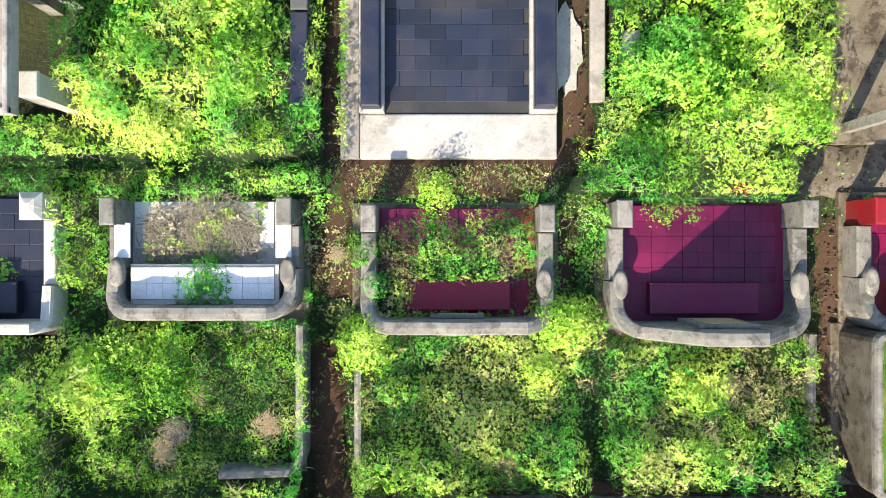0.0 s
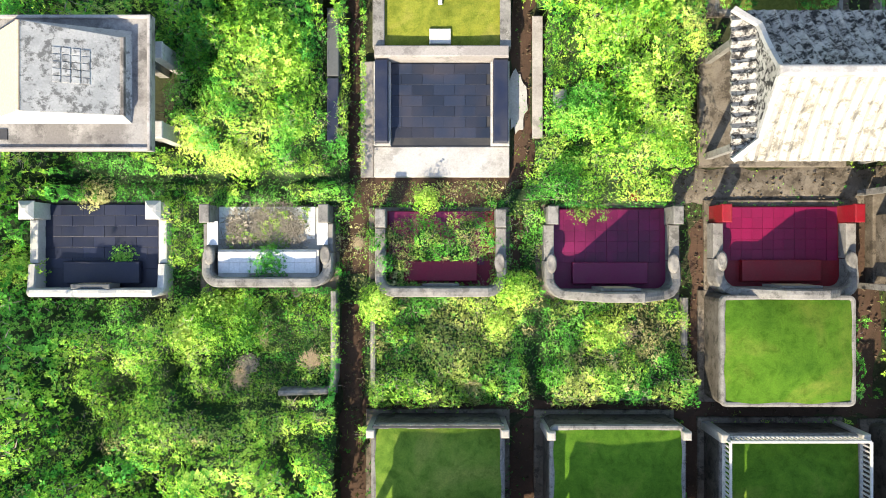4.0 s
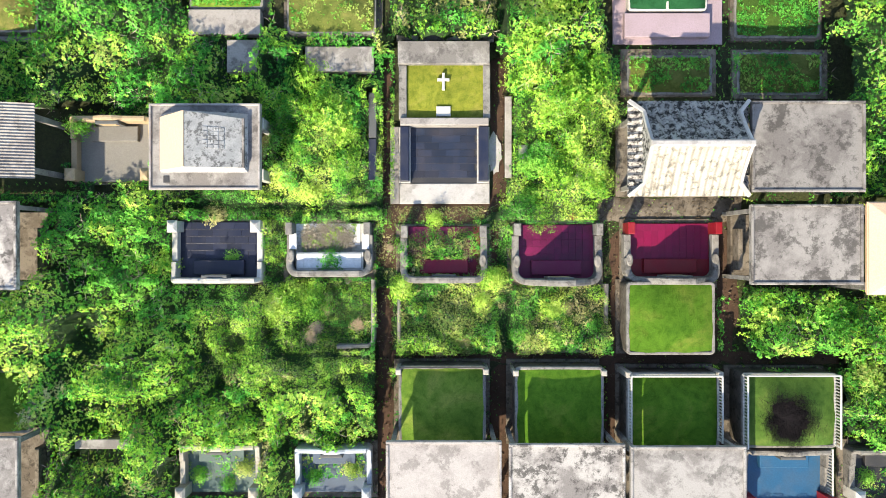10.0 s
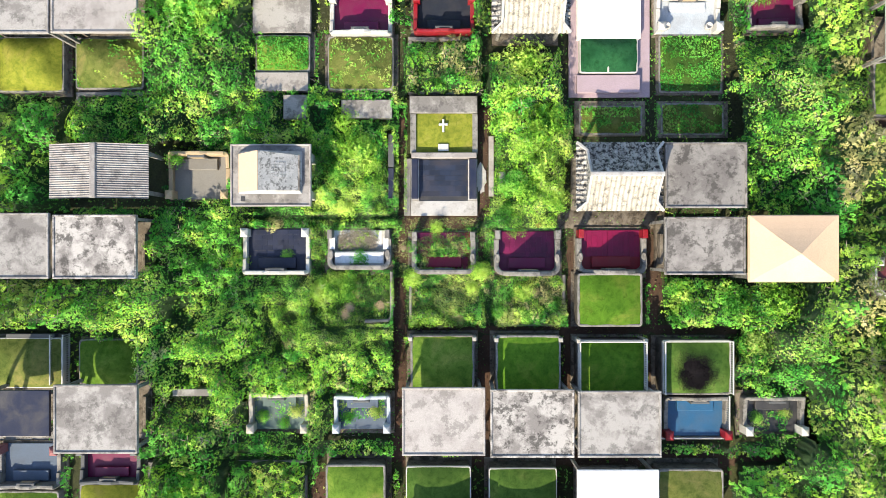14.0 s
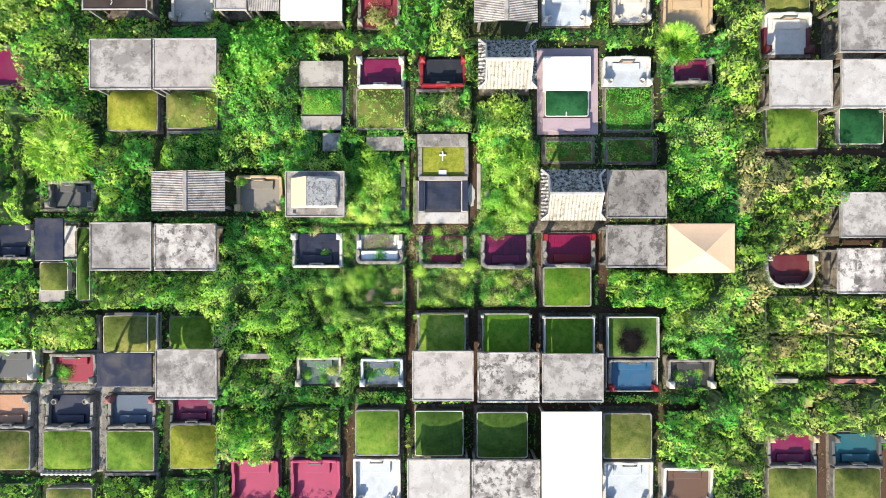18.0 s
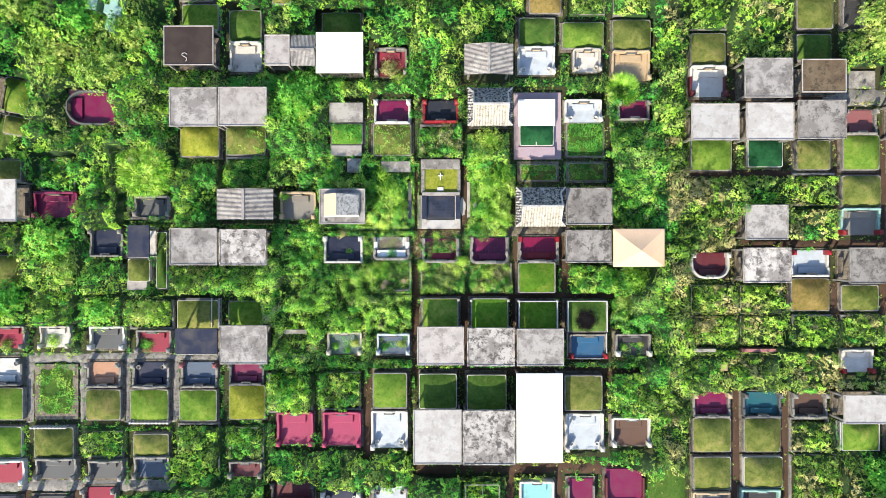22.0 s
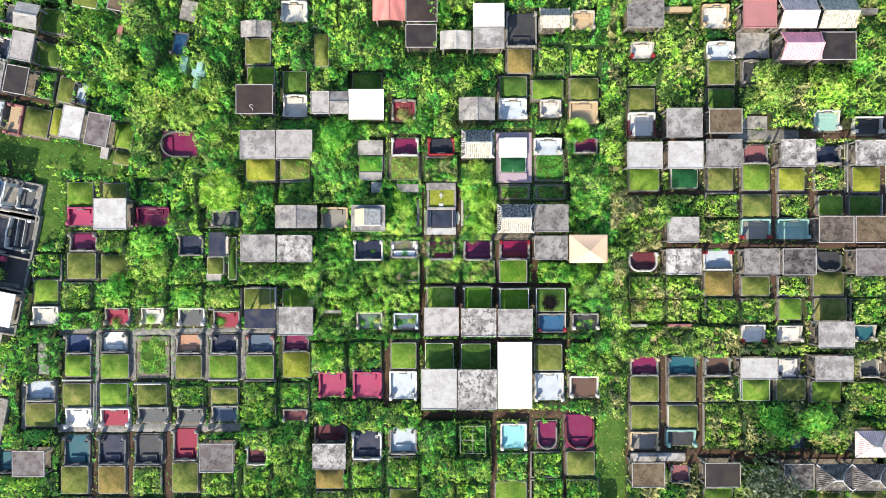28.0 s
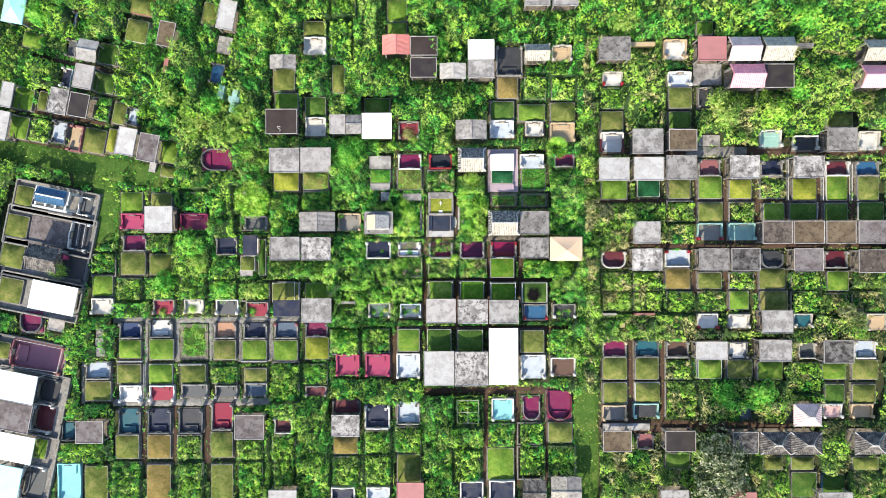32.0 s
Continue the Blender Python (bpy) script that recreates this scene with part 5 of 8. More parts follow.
# plot with the white cross
cross_plot = thing("cross_grave", 0.17, 0, 0, 0, "black tiled grave with a lawn, white cross and white apron", "grave")
for name, a, m in (
    ("forecourt", (-1.08, 1.74, 0, 1.12, 3.28, 0.14), MAT["dark"]),
    ("apron", (-1.24, 1.17, 0, 1.3, 1.74, 0.17), ROOF["white"]),
    ("left_strip", (-1.5, 1.17, 0, -1.25, 3.35, 0.12), ROOF["pale"]),
    ("side_wall", (-1.2, 1.78, 0, -0.96, 3.3, 0.5), MAT["navy"]),
    ("side_wall", (0.98, 1.78, 0, 1.25, 3.3, 0.5), MAT["navy"]),
    ("wall_base", (-1.24, 1.745, 0, -0.92, 3.31, 0.3), ROOF["white"]),
    ("wall_base", (0.94, 1.745, 0, 1.29, 3.31, 0.3), ROOF["white"]),
    ("cross_wall", (-1.2, 3.32, 0, 1.25, 3.52, 0.62), ROOF["pale"]),
    ("side_kerb", (-1.24, 3.525, 0, -1.02, 5.0, 0.5), CONCRETE),
    ("side_kerb", (1.1, 3.525, 0, 1.3, 5.0, 0.5), CONCRETE),
    ("back_slab", (-1.26, 5.01, 0, 1.28, 5.64, 0.62), ROOF["grey"]),
    ("name_slab", (-0.2, 3.58, 0.4, 0.2, 3.86, 0.5), MAT["white"]),
):
    part(name, box(name, *a, m), cross_plot)
part("cross_upright", box("cross_upright", -0.04, 4.3, 0.46, 0.04, 4.78, 0.54, MAT["bright"]), cross_plot)
part("cross_arm", box("cross_arm", -0.17, 4.55, 0.463, 0.17, 4.63, 0.545, MAT["bright"]), cross_plot)
tiling(cross_plot, -0.93, 1.76, 0.95, 3.3, 0.4, 0.2, 0.15, BLACK_TILE, True)
n, v, f = 15, [], []
for j in range(n):
    for i in range(n):
        u, s = i / (n - 1), j / (n - 1)
        v.append((-1.02 + 2.12 * u, 3.52 + 1.49 * s, 0.4 + 0.06 * math.sin(math.pi * u) * math.sin(math.pi * s)))
f = [(j * n + i, j * n + i + 1, j * n + i + n + 1, j * n + i + n) for j in range(n - 1) for i in range(n - 1)]
part("turf", mesh_of("turf", v, f, TURF["yellow"], True), cross_plot)
TAKEN.append((0.17, 3.4, 2.8, 4.6, 0))
rs = random.Random(12)
v = [(1.62, 2.6, 0.075)]
for k in range(26):
    a, q = k * math.tau / 26, rs.uniform(0.78, 1.08)
    v.append((1.62 + 0.2 * q * math.cos(a), 2.6 + 0.62 * q * math.sin(a), 0.07))
v += [(x * 1.0, y, -0.02) for x, y, z in v[1:]]
f = [(0, 1 + k, 1 + (k + 1) % 26) for k in range(26)] + [(1 + k, 27 + k, 27 + (k + 1) % 26, 1 + (k + 1) % 26) for k in range(26)]
tagged(new("broken_slab", mesh_of("broken_slab", v, f, ROOF["white"])), "broken ragged white concrete slab on bare soil", "slab")
ledge(-1.8, 2.38, 0.22, 1.16, "navy", 0, 0.5)
ledge(-1.8, 3.62, 0.22, 1.26, "slate", 0, 0.48)
ledge(2.0, 3.05, 0.2, 2.3, "pale", 0, 0.15)
ledge(2.42, 2.58, 0.26, 0.5, "white", 0, 0.16)
ledge(-4.74, 3.26, 0.22, 0.3, "white", 0, 1.3)
ledge(-4.74, 1.89, 0.22, 0.3, "white", 0, 1.3)


# ---- rails ----
def rail(x0, y0, x1, y1, tone="white", h=0.62, base=0.0, step=0.085, thick=0.014):
    """Low railing: two rails and upright slats."""
    l = math.hypot(x1 - x0, y1 - y0)
    t = thing("railing", x0, y0, base, math.degrees(math.atan2(y1 - y0, x1 - x0)), f"{word(tone)} slatted railing round a grave", "railing", "railings")
    m = MAT[tone]
    part("rail", box("rail", 0, -0.025, h - 0.035, l, 0.025, h, m), t)
    part("rail", box("rail", 0, -0.025, 0.06, l, 0.025, 0.1, m), t)
    slat = box("slat", -thick, -thick, 0, thick, thick, h - 0.03, m, 0.004)
    for k in range(int(l / step) + 1):
        part("slat", slat, t).location = (min(l - 0.03, 0.03 + k * step), 0, 0)
    return t


rail(5.18, -3.51, 5.18, -5.3, "white", 0.42, 0.93)
rail(7.61, -3.51, 7.61, -5.3, "white", 0.42, 0.93)
rail(5.18, -3.51, 7.61, -3.51, "white", 0.42, 0.93)
rail(8.29, -3.5, 8.29, -5.46, "white", 0.42, 0.93)
rail(10.77, -3.5, 10.77, -5.46, "white", 0.42, 0.93)
rail(8.29, -3.5, 10.77, -3.5, "white", 0.42, 0.93)
rail(8.42, -5.6, 8.42, -7.15, "white", 0.3)
rail(10.85, -5.6, 10.85, -7.15, "white", 0.75)
rail(8.4, -7.3, 10.95, -7.3, "white", 0.3)
rail(-14.60, -3.30, -14.60, -5.19, "white")
rail(-14.12, -3.30, -14.13, -5.19, "white")
rail(-42.77, -9.03, -37.99, -10.03, "white")
rail(-37.99, -10.03, -38.60, -12.29, "white")
rail(-42.78, -11.78, -38.60, -12.40, "white")
rail(-36.84, 2.77, -37.23, 0.46, "white")
rail(-35.63, 2.55, -36.02, 0.24, "white")
rail(-36.84, 2.77, -35.63, 2.55, "white")
rail(-36.24, 2.66, -36.63, 0.35, "white")
rail(28.45, -11.36, 28.44, -13.24, "white")
rail(25.94, -11.35, 25.93, -13.23, "white")
rail(35.25, 9.19, 35.23, 4.69, "white")
rail(38.78, 8.38, 38.77, 4.67, "white")
rail(41.69, 8.37, 41.67, 4.66, "white")
rail(38.20, 4.50, 38.19, 2.57, "white")
rail(-32.54, -11.32, -30.09, -11.33, "white", step=0.24, thick=0.065)
rail(-26.35, -11.66, -24.0, -11.66, "white", step=0.24, thick=0.065)
rail(-19.94, -11.36, -17.43, -11.37, "white", step=0.24, thick=0.065)
rail(-29.80, -11.59, -29.82, -15.01, "white")
for px in (1.75, 2.83, 3.9):
    rail(px, -17.65, px, -15.3, "pale", 0.9, 0.0, 0.39)
for py in (-17.65, -16.5, -15.3):
    rail(1.78, py, 3.87, py, "pale", 0.88, 0.0, 0.35)

def ring_rail(x0, x1, y, base):
    """Iron railing: a row of pale rings between two dark bars."""
    t = thing("ring_railing", x0, y, base, 0, "dark iron railing with a row of pale rings", "railing", "railings")
    l = x1 - x0
    part("bar", box("bar", 0, -0.02, 0, l, 0.02, 0.03, MAT["dark"], 0.006), t)
    part("bar", box("bar", 0, -0.02, 0.25, l, 0.02, 0.28, MAT["dark"], 0.006), t)
    v, f, n = [], [], 14
    for k in range(n):
        a = k * math.tau / n
        for q, yy in ((0.108, -0.014), (0.108, 0.014), (0.08, 0.014), (0.08, -0.014)):
            v.append((q * math.cos(a), yy, 0.14 + q * math.sin(a)))
    for k in range(n):
        for j in range(4):
            p, q = k * 4, (k + 1) % n * 4
            f.append((p + j, p + (j + 1) % 4, q + (j + 1) % 4, q + j))
    ring = mesh_of("ring", v, f, MAT["pale"])
    for k in range(int(l / 0.2)):
        part("ring", ring, t, "pale metal ring").location = (0.11 + k * (l - 0.22) / (int(l / 0.2) - 1), 0, 0)
    return t


ring_rail(-1.0, 1.3, -3.3, 0.86)
for px, py in ((-1.05, -3.42), (1.31, -3.42), (2.12, -3.46), (4.5, -3.46), (5.16, -3.5), (7.63, -3.5)):
    tagged(new("corner_post", box("corner_post", px - 0.075, py - 0.075, 0, px + 0.075, py + 0.075, 1.16, MAT["pale"], 0.03)), "pale plastered corner post of a grave box", "post", "grave corner posts")

# ---- ground, soil paths, terraces of concrete ----
def ground_material():
    m, nt, bs = nodes_of("weedy_soil")
    at = world_coords(nt)
    big = noise_node(nt, 0.5, 6, 0.65, at, 0.5)
    fine = noise_node(nt, 14, 6, 0.75, at)
    c = ramp(nt, big.outputs["Fac"], [(0.3, (0.022, 0.026, 0.012)), (0.55, (0.04, 0.05, 0.016)), (0.75, (0.06, 0.075, 0.022))]).outputs[0]
    g = ramp(nt, fine.outputs["Fac"], [(0.3, (0.4, 0.4, 0.35)), (0.7, (1.3, 1.3, 1.2))])
    link(nt, mix(nt, 1.0, c, g.outputs[0], "MULTIPLY"), bs.inputs["Base Color"])
    bs.inputs["Roughness"].default_value = 0.95
    add_bump(nt, bs, fine.outputs["Fac"], 0.9, 0.06)
    return m


def ground_sheet():
    xs = np.concatenate([np.linspace(-900, -60, 8), np.linspace(-52, 52, 53), np.linspace(60, 900, 8)])
    ys = np.concatenate([np.linspace(-900, -36, 8), np.linspace(-31, 31, 32), np.linspace(36, 900, 8)])
    v = [(float(a), float(b), -0.04 * (math.sin(a * 0.9) * math.cos(b * 1.1) + 1)) for b in ys for a in xs]
    k = len(xs)
    f = [(j * k + i, j * k + i + 1, j * k + i + k + 1, j * k + i + k) for j in range(len(ys) - 1) for i in range(k - 1)]
    return tagged(new("ground", mesh_of("ground", v, f, ground_material(), True)), "weedy dark soil between graves", "ground", kind="structure")


ground_sheet()
PATHS = []


def path(x0, y0, x1, y1, material=None, turn=0.0, label="bare red-brown soil path between graves", z=0.03, weedy=False):
    """A strip of bare ground with a ragged edge."""
    rng = random.Random(int(x0 * 13 + y0 * 7))
    if not weedy:
        PATHS.append((x0, y0, x1, y1, turn))
    w, d = x1 - x0, y1 - y0
    mx, my, x0, y0 = (x0 + x1) / 2, (y0 + y1) / 2, -w / 2, -d / 2
    nx, ny = max(2, int(w / 0.25)), max(2, int(d / 0.25))
    v, f = [], []
    for j in range(ny + 1):
        for i in range(nx + 1):
            edge = i in (0, nx) or j in (0, ny)
            q = 0.07 if edge else 0.0
            v.append((x0 + w * i / nx + rng.uniform(-q, q), y0 + d * j / ny + rng.uniform(-q, q), -0.03 if edge else z + rng.uniform(-0.012, 0.012)))
    for j in range(ny):
        for i in range(nx):
            a = j * (nx + 1) + i
            f.append((a, a + 1, a + nx + 2, a + nx + 1))
    t = tagged(new("path", mesh_of("path", v, f, material or SOIL, True)), label, "path", kind="structure")
    t.matrix_world = pose(mx, my, 0, 0, 0, turn)
    return t


path(-1.74, -8.32, -1.27, -1.18)
path(4.90, -3.34, 5.39, 0.41)
path(7.86, -3.30, 8.50, 0.75)
path(-1.30, -3.39, 11.41, -2.97)
path(1.43, -8.32, 2.11, -3.30)
path(4.72, -8.32, 5.28, -3.30)
path(7.98, -5.71, 8.54, -3.30)
path(1.51, 1.15, 1.94, 5.27)
path(-1.54, 1.15, -1.30, 5.27)
path(-1.75, -0.75, 1.7, 1.3, weedy=True)
path(4.49, 0.67, 8.70, 1.36, material=BROWN_CONCRETE, label="stained brown concrete yard between tombs", z=0.05)
path(-1.45, -8.45, 11.31, -8.11)
path(9.95, -8.74, 11.18, -7.81)
path(19.67, -0.14, 45.38, 0.42)
path(16.27, 9.27, 25.15, 10.13)
path(25.15, 9.15, 31.3, 10.2, material=CONCRETE, label="cracked concrete walk between tombs", z=0.05)
path(31.3, 9.27, 45.41, 10.13)
path(-33.18, -15.91, -17.11, -15.16, material=CONCRETE, label="cracked concrete walk between tombs", z=0.05)
path(-33.14, -7.50, -10.77, -6.89, material=CONCRETE, label="cracked concrete walk between tombs", z=0.05)
path(-36.37, -15.72, -36.05, -11.36, material=CONCRETE, label="cracked concrete walk between tombs", z=0.05)
path(-29.99, -15.74, -29.62, -7.37, material=CONCRETE, label="cracked concrete walk between tombs", z=0.05)
path(-26.95, -11.40, -26.39, -7.38, material=CONCRETE, label="cracked concrete walk between tombs", z=0.05)
path(-23.39, -11.41, -23.01, -7.39, material=CONCRETE, label="cracked concrete walk between tombs", z=0.05)
path(-20.52, -11.42, -20.08, -7.40, material=CONCRETE, label="cracked concrete walk between tombs", z=0.05)
path(-17.42, -11.43, -16.92, -7.41, material=CONCRETE, label="cracked concrete walk between tombs", z=0.05)
path(-30.31, -21.71, -29.82, -15.74)
path(-27.21, -21.72, -26.66, -15.75)
path(-24.00, -21.74, -23.33, -15.77)
path(-4.92, -13.78, -4.31, -8.61)
path(-1.61, -14.81, 11.29, -13.96)
path(-1.88, -8.28, 13.04, -7.76)
path(19.06, -18.46, 19.71, -9.28)
path(22.39, -18.47, 22.87, -9.29)
path(16.16, -18.75, 35.66, -17.58)
path(25.78, -0.12, 26.27, 7.91)
path(28.88, -0.13, 29.42, 7.90)
path(32.09, -0.15, 32.58, 7.89)
path(35.19, -0.16, 35.74, 7.88)
path(38.41, -0.17, 39.18, 7.86)
path(41.62, -0.18, 42.28, 7.85)
path(16.25, 4.51, 44.93, 4.97)
path(25.63, -4.71, 26.25, -2.42)
path(28.85, -4.72, 29.41, -0.13)
path(32.06, -4.74, 32.51, -2.44)
path(4.41, -24.14, 4.95, -14.38)
path(7.68, -24.15, 8.10, -14.40)
path(10.55, -24.16, 10.91, -14.41)
path(13.53, -25.90, 16.13, -14.42, material=TURF["dark"], label="trodden grass lane between graves", z=0.04)
path(-37.10, 6.42, -34.24, 8.73, material=TURF["dark"], label="trodden grass lane between graves", z=0.04)
path(-35.10, 0.68, -32.54, 7.00, material=TURF["dark"], label="trodden grass lane between graves", z=0.04)
path(-45.70, 7.66, -27.35, 10.02, turn=-11, material=TURF["dark"], label="trodden grass lane between graves", z=0.04)
path(-45.69, 13.53, -33.64, 14.04, turn=-11)
path(-45.70, 10.32, -33.65, 10.83, turn=-11)
path(-41.08, 18.58, -32.76, 19.07, turn=-11)

# ---- vegetation ----
X0, Y0, CELL = -51.0, -30.0, 0.1
NX, NY = 1020, 600
R = np.random.RandomState(7)


def field(step, seed):
    """Smooth random field over the plan, 0 to 1."""
    r = np.random.RandomState(seed)
    gx, gy = int(NX * CELL / step) + 3, int(NY * CELL / step) + 3
    g = r.rand(gy, gx)
    yy, xx = np.arange(NY) * CELL / step, np.arange(NX) * CELL / step
    iy, ix = yy.astype(int), xx.astype(int)
    fy, fx = yy - iy, xx - ix
    fy, fx = (fy * fy * (3 - 2 * fy))[:, None], (fx * fx * (3 - 2 * fx))[None]
    a, b = g[np.ix_(iy, ix)], g[np.ix_(iy, ix + 1)]
    c, e = g[np.ix_(iy + 1, ix)], g[np.ix_(iy + 1, ix + 1)]
    return (a * (1 - fx) + b * fx) * (1 - fy) + (c * (1 - fx) + e * fx) * fy


GX = (X0 + (np.arange(NX) + 0.5) * CELL)[None, :].repeat(NY, 0)
GY = (Y0 + (np.arange(NY) + 0.5) * CELL)[:, None].repeat(NX, 1)


def inside(x, y, w, d, turn, grow=0.0):
    c, s = math.cos(radians(turn)), math.sin(radians(turn))
    dx, dy = GX - x, GY - y
    return (np.abs(c * dx + s * dy) < w / 2 + grow) & (np.abs(-s * dx + c * dy) < d / 2 + grow)


BARE = np.zeros((NY, NX), bool)
for x, y, w, d, turn in TAKEN:
    BARE |= inside(x, y, w, d, turn)
SOILY = np.zeros((NY, NX), bool)
for x0, y0, x1, y1, turn in PATHS:
    SOILY |= inside((x0 + x1) / 2, (y0 + y1) / 2, x1 - x0, y1 - y0, turn, -0.04)

# worn, shaded margins where graves stand close together
ii = np.zeros((NY + 1, NX + 1))
ii[1:, 1:] = BARE.cumsum(0).cumsum(1)
ja, jb = np.clip(np.arange(NY) - 26, 0, NY), np.clip(np.arange(NY) + 26, 0, NY)
ia, ib = np.clip(np.arange(NX) - 26, 0, NX), np.clip(np.arange(NX) + 26, 0, NX)
CROWD = (ii[np.ix_(jb, ib)] - ii[np.ix_(ja, ib)] - ii[np.ix_(jb, ia)] + ii[np.ix_(ja, ia)]) / 52 ** 2
WORN = np.zeros((NY, NX), bool)
for x, y, w, d, turn in TAKEN:
    WORN |= inside(x, y, w, d, turn, 0.3)
WORN &= ~np.isnan(CROWD) & (CROWD + 0.25 * (field(0.8, 81) - 0.5) > 0.36) & ~BARE & ~inside(-2.2, 1.4, 13.6, 9.2, 0)

wild = 0.55 * field(3.1, 1) + 0.3 * field(1.1, 2) + 0.15 * field(0.45, 3)
HEIGHT = 0.08 + 0.5 * np.clip(wild - 0.25, 0, 1) + 0.12 * field(0.3, 4)
TONES = ("weed", "green", "yellow", "olive", "tan")
TONE = np.zeros((NY, NX), np.int8)
hue = 0.6 * field(4.3, 11) + 0.4 * field(1.2, 12)
TONE[hue > 0.5] = 1
TONE[hue > 0.6] = 3
TONE[hue > 0.68] = 2
TONE[(hue < 0.3) & (field(0.9, 13) > 0.72)] = 4


YELLOW_TOPS = (field(0.8, 61) > 0.5) & ((GX < 13) | (GY > -12))  # clumps whose tops turn yellow


def dome(x, y, r, h, tone, yellow_top=True):
    i0, i1 = max(0, int((x - r - X0) / CELL)), min(NX, int((x + r - X0) / CELL) + 2)
    j0, j1 = max(0, int((y - r - Y0) / CELL)), min(NY, int((y + r - Y0) / CELL) + 2)
    if i0 >= i1 or j0 >= j1:
        return
    q = ((GX[j0:j1, i0:i1] - x) ** 2 + (GY[j0:j1, i0:i1] - y) ** 2) / r ** 2
    z = h * np.sqrt(np.clip(1 - q, 0, 1))
    up = z > HEIGHT[j0:j1, i0:i1]
    HEIGHT[j0:j1, i0:i1][up] = z[up]
    TONE[j0:j1, i0:i1][up] = tone
    top = up & yellow_top & (q < 0.3) & YELLOW_TOPS[j0:j1, i0:i1]
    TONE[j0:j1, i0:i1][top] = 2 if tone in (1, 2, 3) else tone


# knee-high clumps all over
rk = random.Random(33)
for k in range(26000):
    x, y = rk.uniform(X0, -X0), rk.uniform(Y0, -Y0)
    if k < 5000:
        x, y = rk.uniform(-20, 20), rk.uniform(-11.5, 11.5)
    i, j = int((x - X0) / CELL), int((y - Y0) / CELL)
    if BARE[j, i] or SOILY[j, i]:
        continue
    r = rk.uniform(0.14, 0.34)
    dome(x, y, r, r * rk.uniform(0.9, 1.6) + 0.12, rk.choice((0, 0, 1, 1, 3, int(TONE[j, i]), int(TONE[j, i]))))

def hollow(x, y, r, h):
    """A dip between bushes, toned in the darker leaf greens."""
    q = ((GX - x) ** 2 + (GY - y) ** 2) / r ** 2
    m = q < 0.6 + 0.6 * field(0.5, 91)
    HEIGHT[m] = np.minimum(HEIGHT[m], h + 0.3 * field(0.25, 93)[m])
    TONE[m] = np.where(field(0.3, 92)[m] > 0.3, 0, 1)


# bushes in the open ground, thickest where the plots are lost
rb = random.Random(21)
for k in range(9000):
    x, y = rb.uniform(X0, -X0), rb.uniform(Y0, -Y0)
    i, j = int((x - X0) / CELL), int((y - Y0) / CELL)
    if BARE[j, i] or SOILY[j, i] or wild[j, i] < 0.3:
        continue
    r = rb.uniform(0.25, 0.8)
    i0, i1, j0, j1 = max(0, i - int(r * 6)), min(NX - 1, i + int(r * 6)), max(0, j - int(r * 6)), min(NY - 1, j + int(r * 6))
    if BARE[j, i0] or BARE[j, i1] or BARE[j0, i] or BARE[j1, i]:
        continue
    dome(x, y, r, 0.2 + r * rb.uniform(0.8, 1.5), rb.choice((0, 1, 1, 1, 2, 3, int(TONE[j, i]))))


# taller bushes further out, standing clear of the graves
for k in range(5200):
    x, y = rb.uniform(X0, -X0), rb.uniform(Y0, -Y0)
    i, j = int((x - X0) / CELL), int((y - Y0) / CELL)
    if BARE[j, i] or SOILY[j, i] or (abs(x) < 10 and abs(y) < 6):
        continue
    r = rb.uniform(0.5, 1.15)
    n = int(r * 7)
    if BARE[max(0, j - n):j + n + 1:3, max(0, i - n):i + n + 1:3].mean() > 0.06:
        continue
    dome(x, y, r, 0.35 + r * rb.uniform(0.8, 1.4), rb.choice((0, 1, 1, 1, 3, 3, 2)))


def thicket(x0, y0, x1, y1, each, rlo, rhi, tones):
    """Crowded bushes over a lost stretch of graves."""
    for k in range(int((x1 - x0) * (y1 - y0) * each)):
        x, y, r = rb.uniform(x0, x1), rb.uniform(y0, y1), rb.uniform(rlo, rhi)
        i, j = int((x - X0) / CELL), int((y - Y0) / CELL)
        if 0 <= i < NX and 0 <= j < NY and not (BARE[j, i] or SOILY[j, i]):
            dome(x, y, r, 0.15 + r * rb.uniform(0.9, 1.5), TONES.index(rb.choice(tones)))


thicket(-11.1, -1.3, -7.4, 1.4, 1.6, 0.25, 0.6, ("green", "yellow", "green", "yellow",))
thicket(-11.1, -5.6, -1.7, -1.3, 1.6, 0.3, 0.75, ("green", "yellow", "yellow", "olive", "tan",))
thicket(-10.8, -8.0, -7.3, -5.6, 1.5, 0.25, 0.6, ("green", "olive", "tan",))
thicket(-4.7, 1.1, -1.7, 5.5, 1.4, 0.3, 0.6, ("yellow", "olive", "green",))
thicket(1.9, 0.8, 5.0, 8.0, 1.6, 0.3, 0.7, ("yellow", "yellow", "yellow", "green",))
thicket(8.6, -3.5, 15.7, -1.3, 1.5, 0.3, 0.7, ("yellow", "green", "yellow",))
thicket(11.3, -5.6, 15.7, -3.3, 1.5, 0.3, 0.6, ("olive", "green", "weed",))
thicket(11.8, 1.3, 15.7, 5.7, 1.5, 0.3, 0.6, ("green", "green", "weed",))
thicket(-5.4, 1.0, -1.5, 3.0, 1.2, 0.25, 0.5, ("yellow", "green", "yellow", "olive",))
thicket(-27.7, 10.9, -17.5, 23.5, 0.9, 0.4, 1.0, ("olive", "green", "olive", "yellow",))
thicket(-19.2, 21.7, -4.3, 25.2, 0.8, 0.4, 0.8, ("yellow", "green",))
thicket(-10.6, 13.7, -2.6, 18.9, 0.8, 0.4, 0.8, ("yellow", "green",))
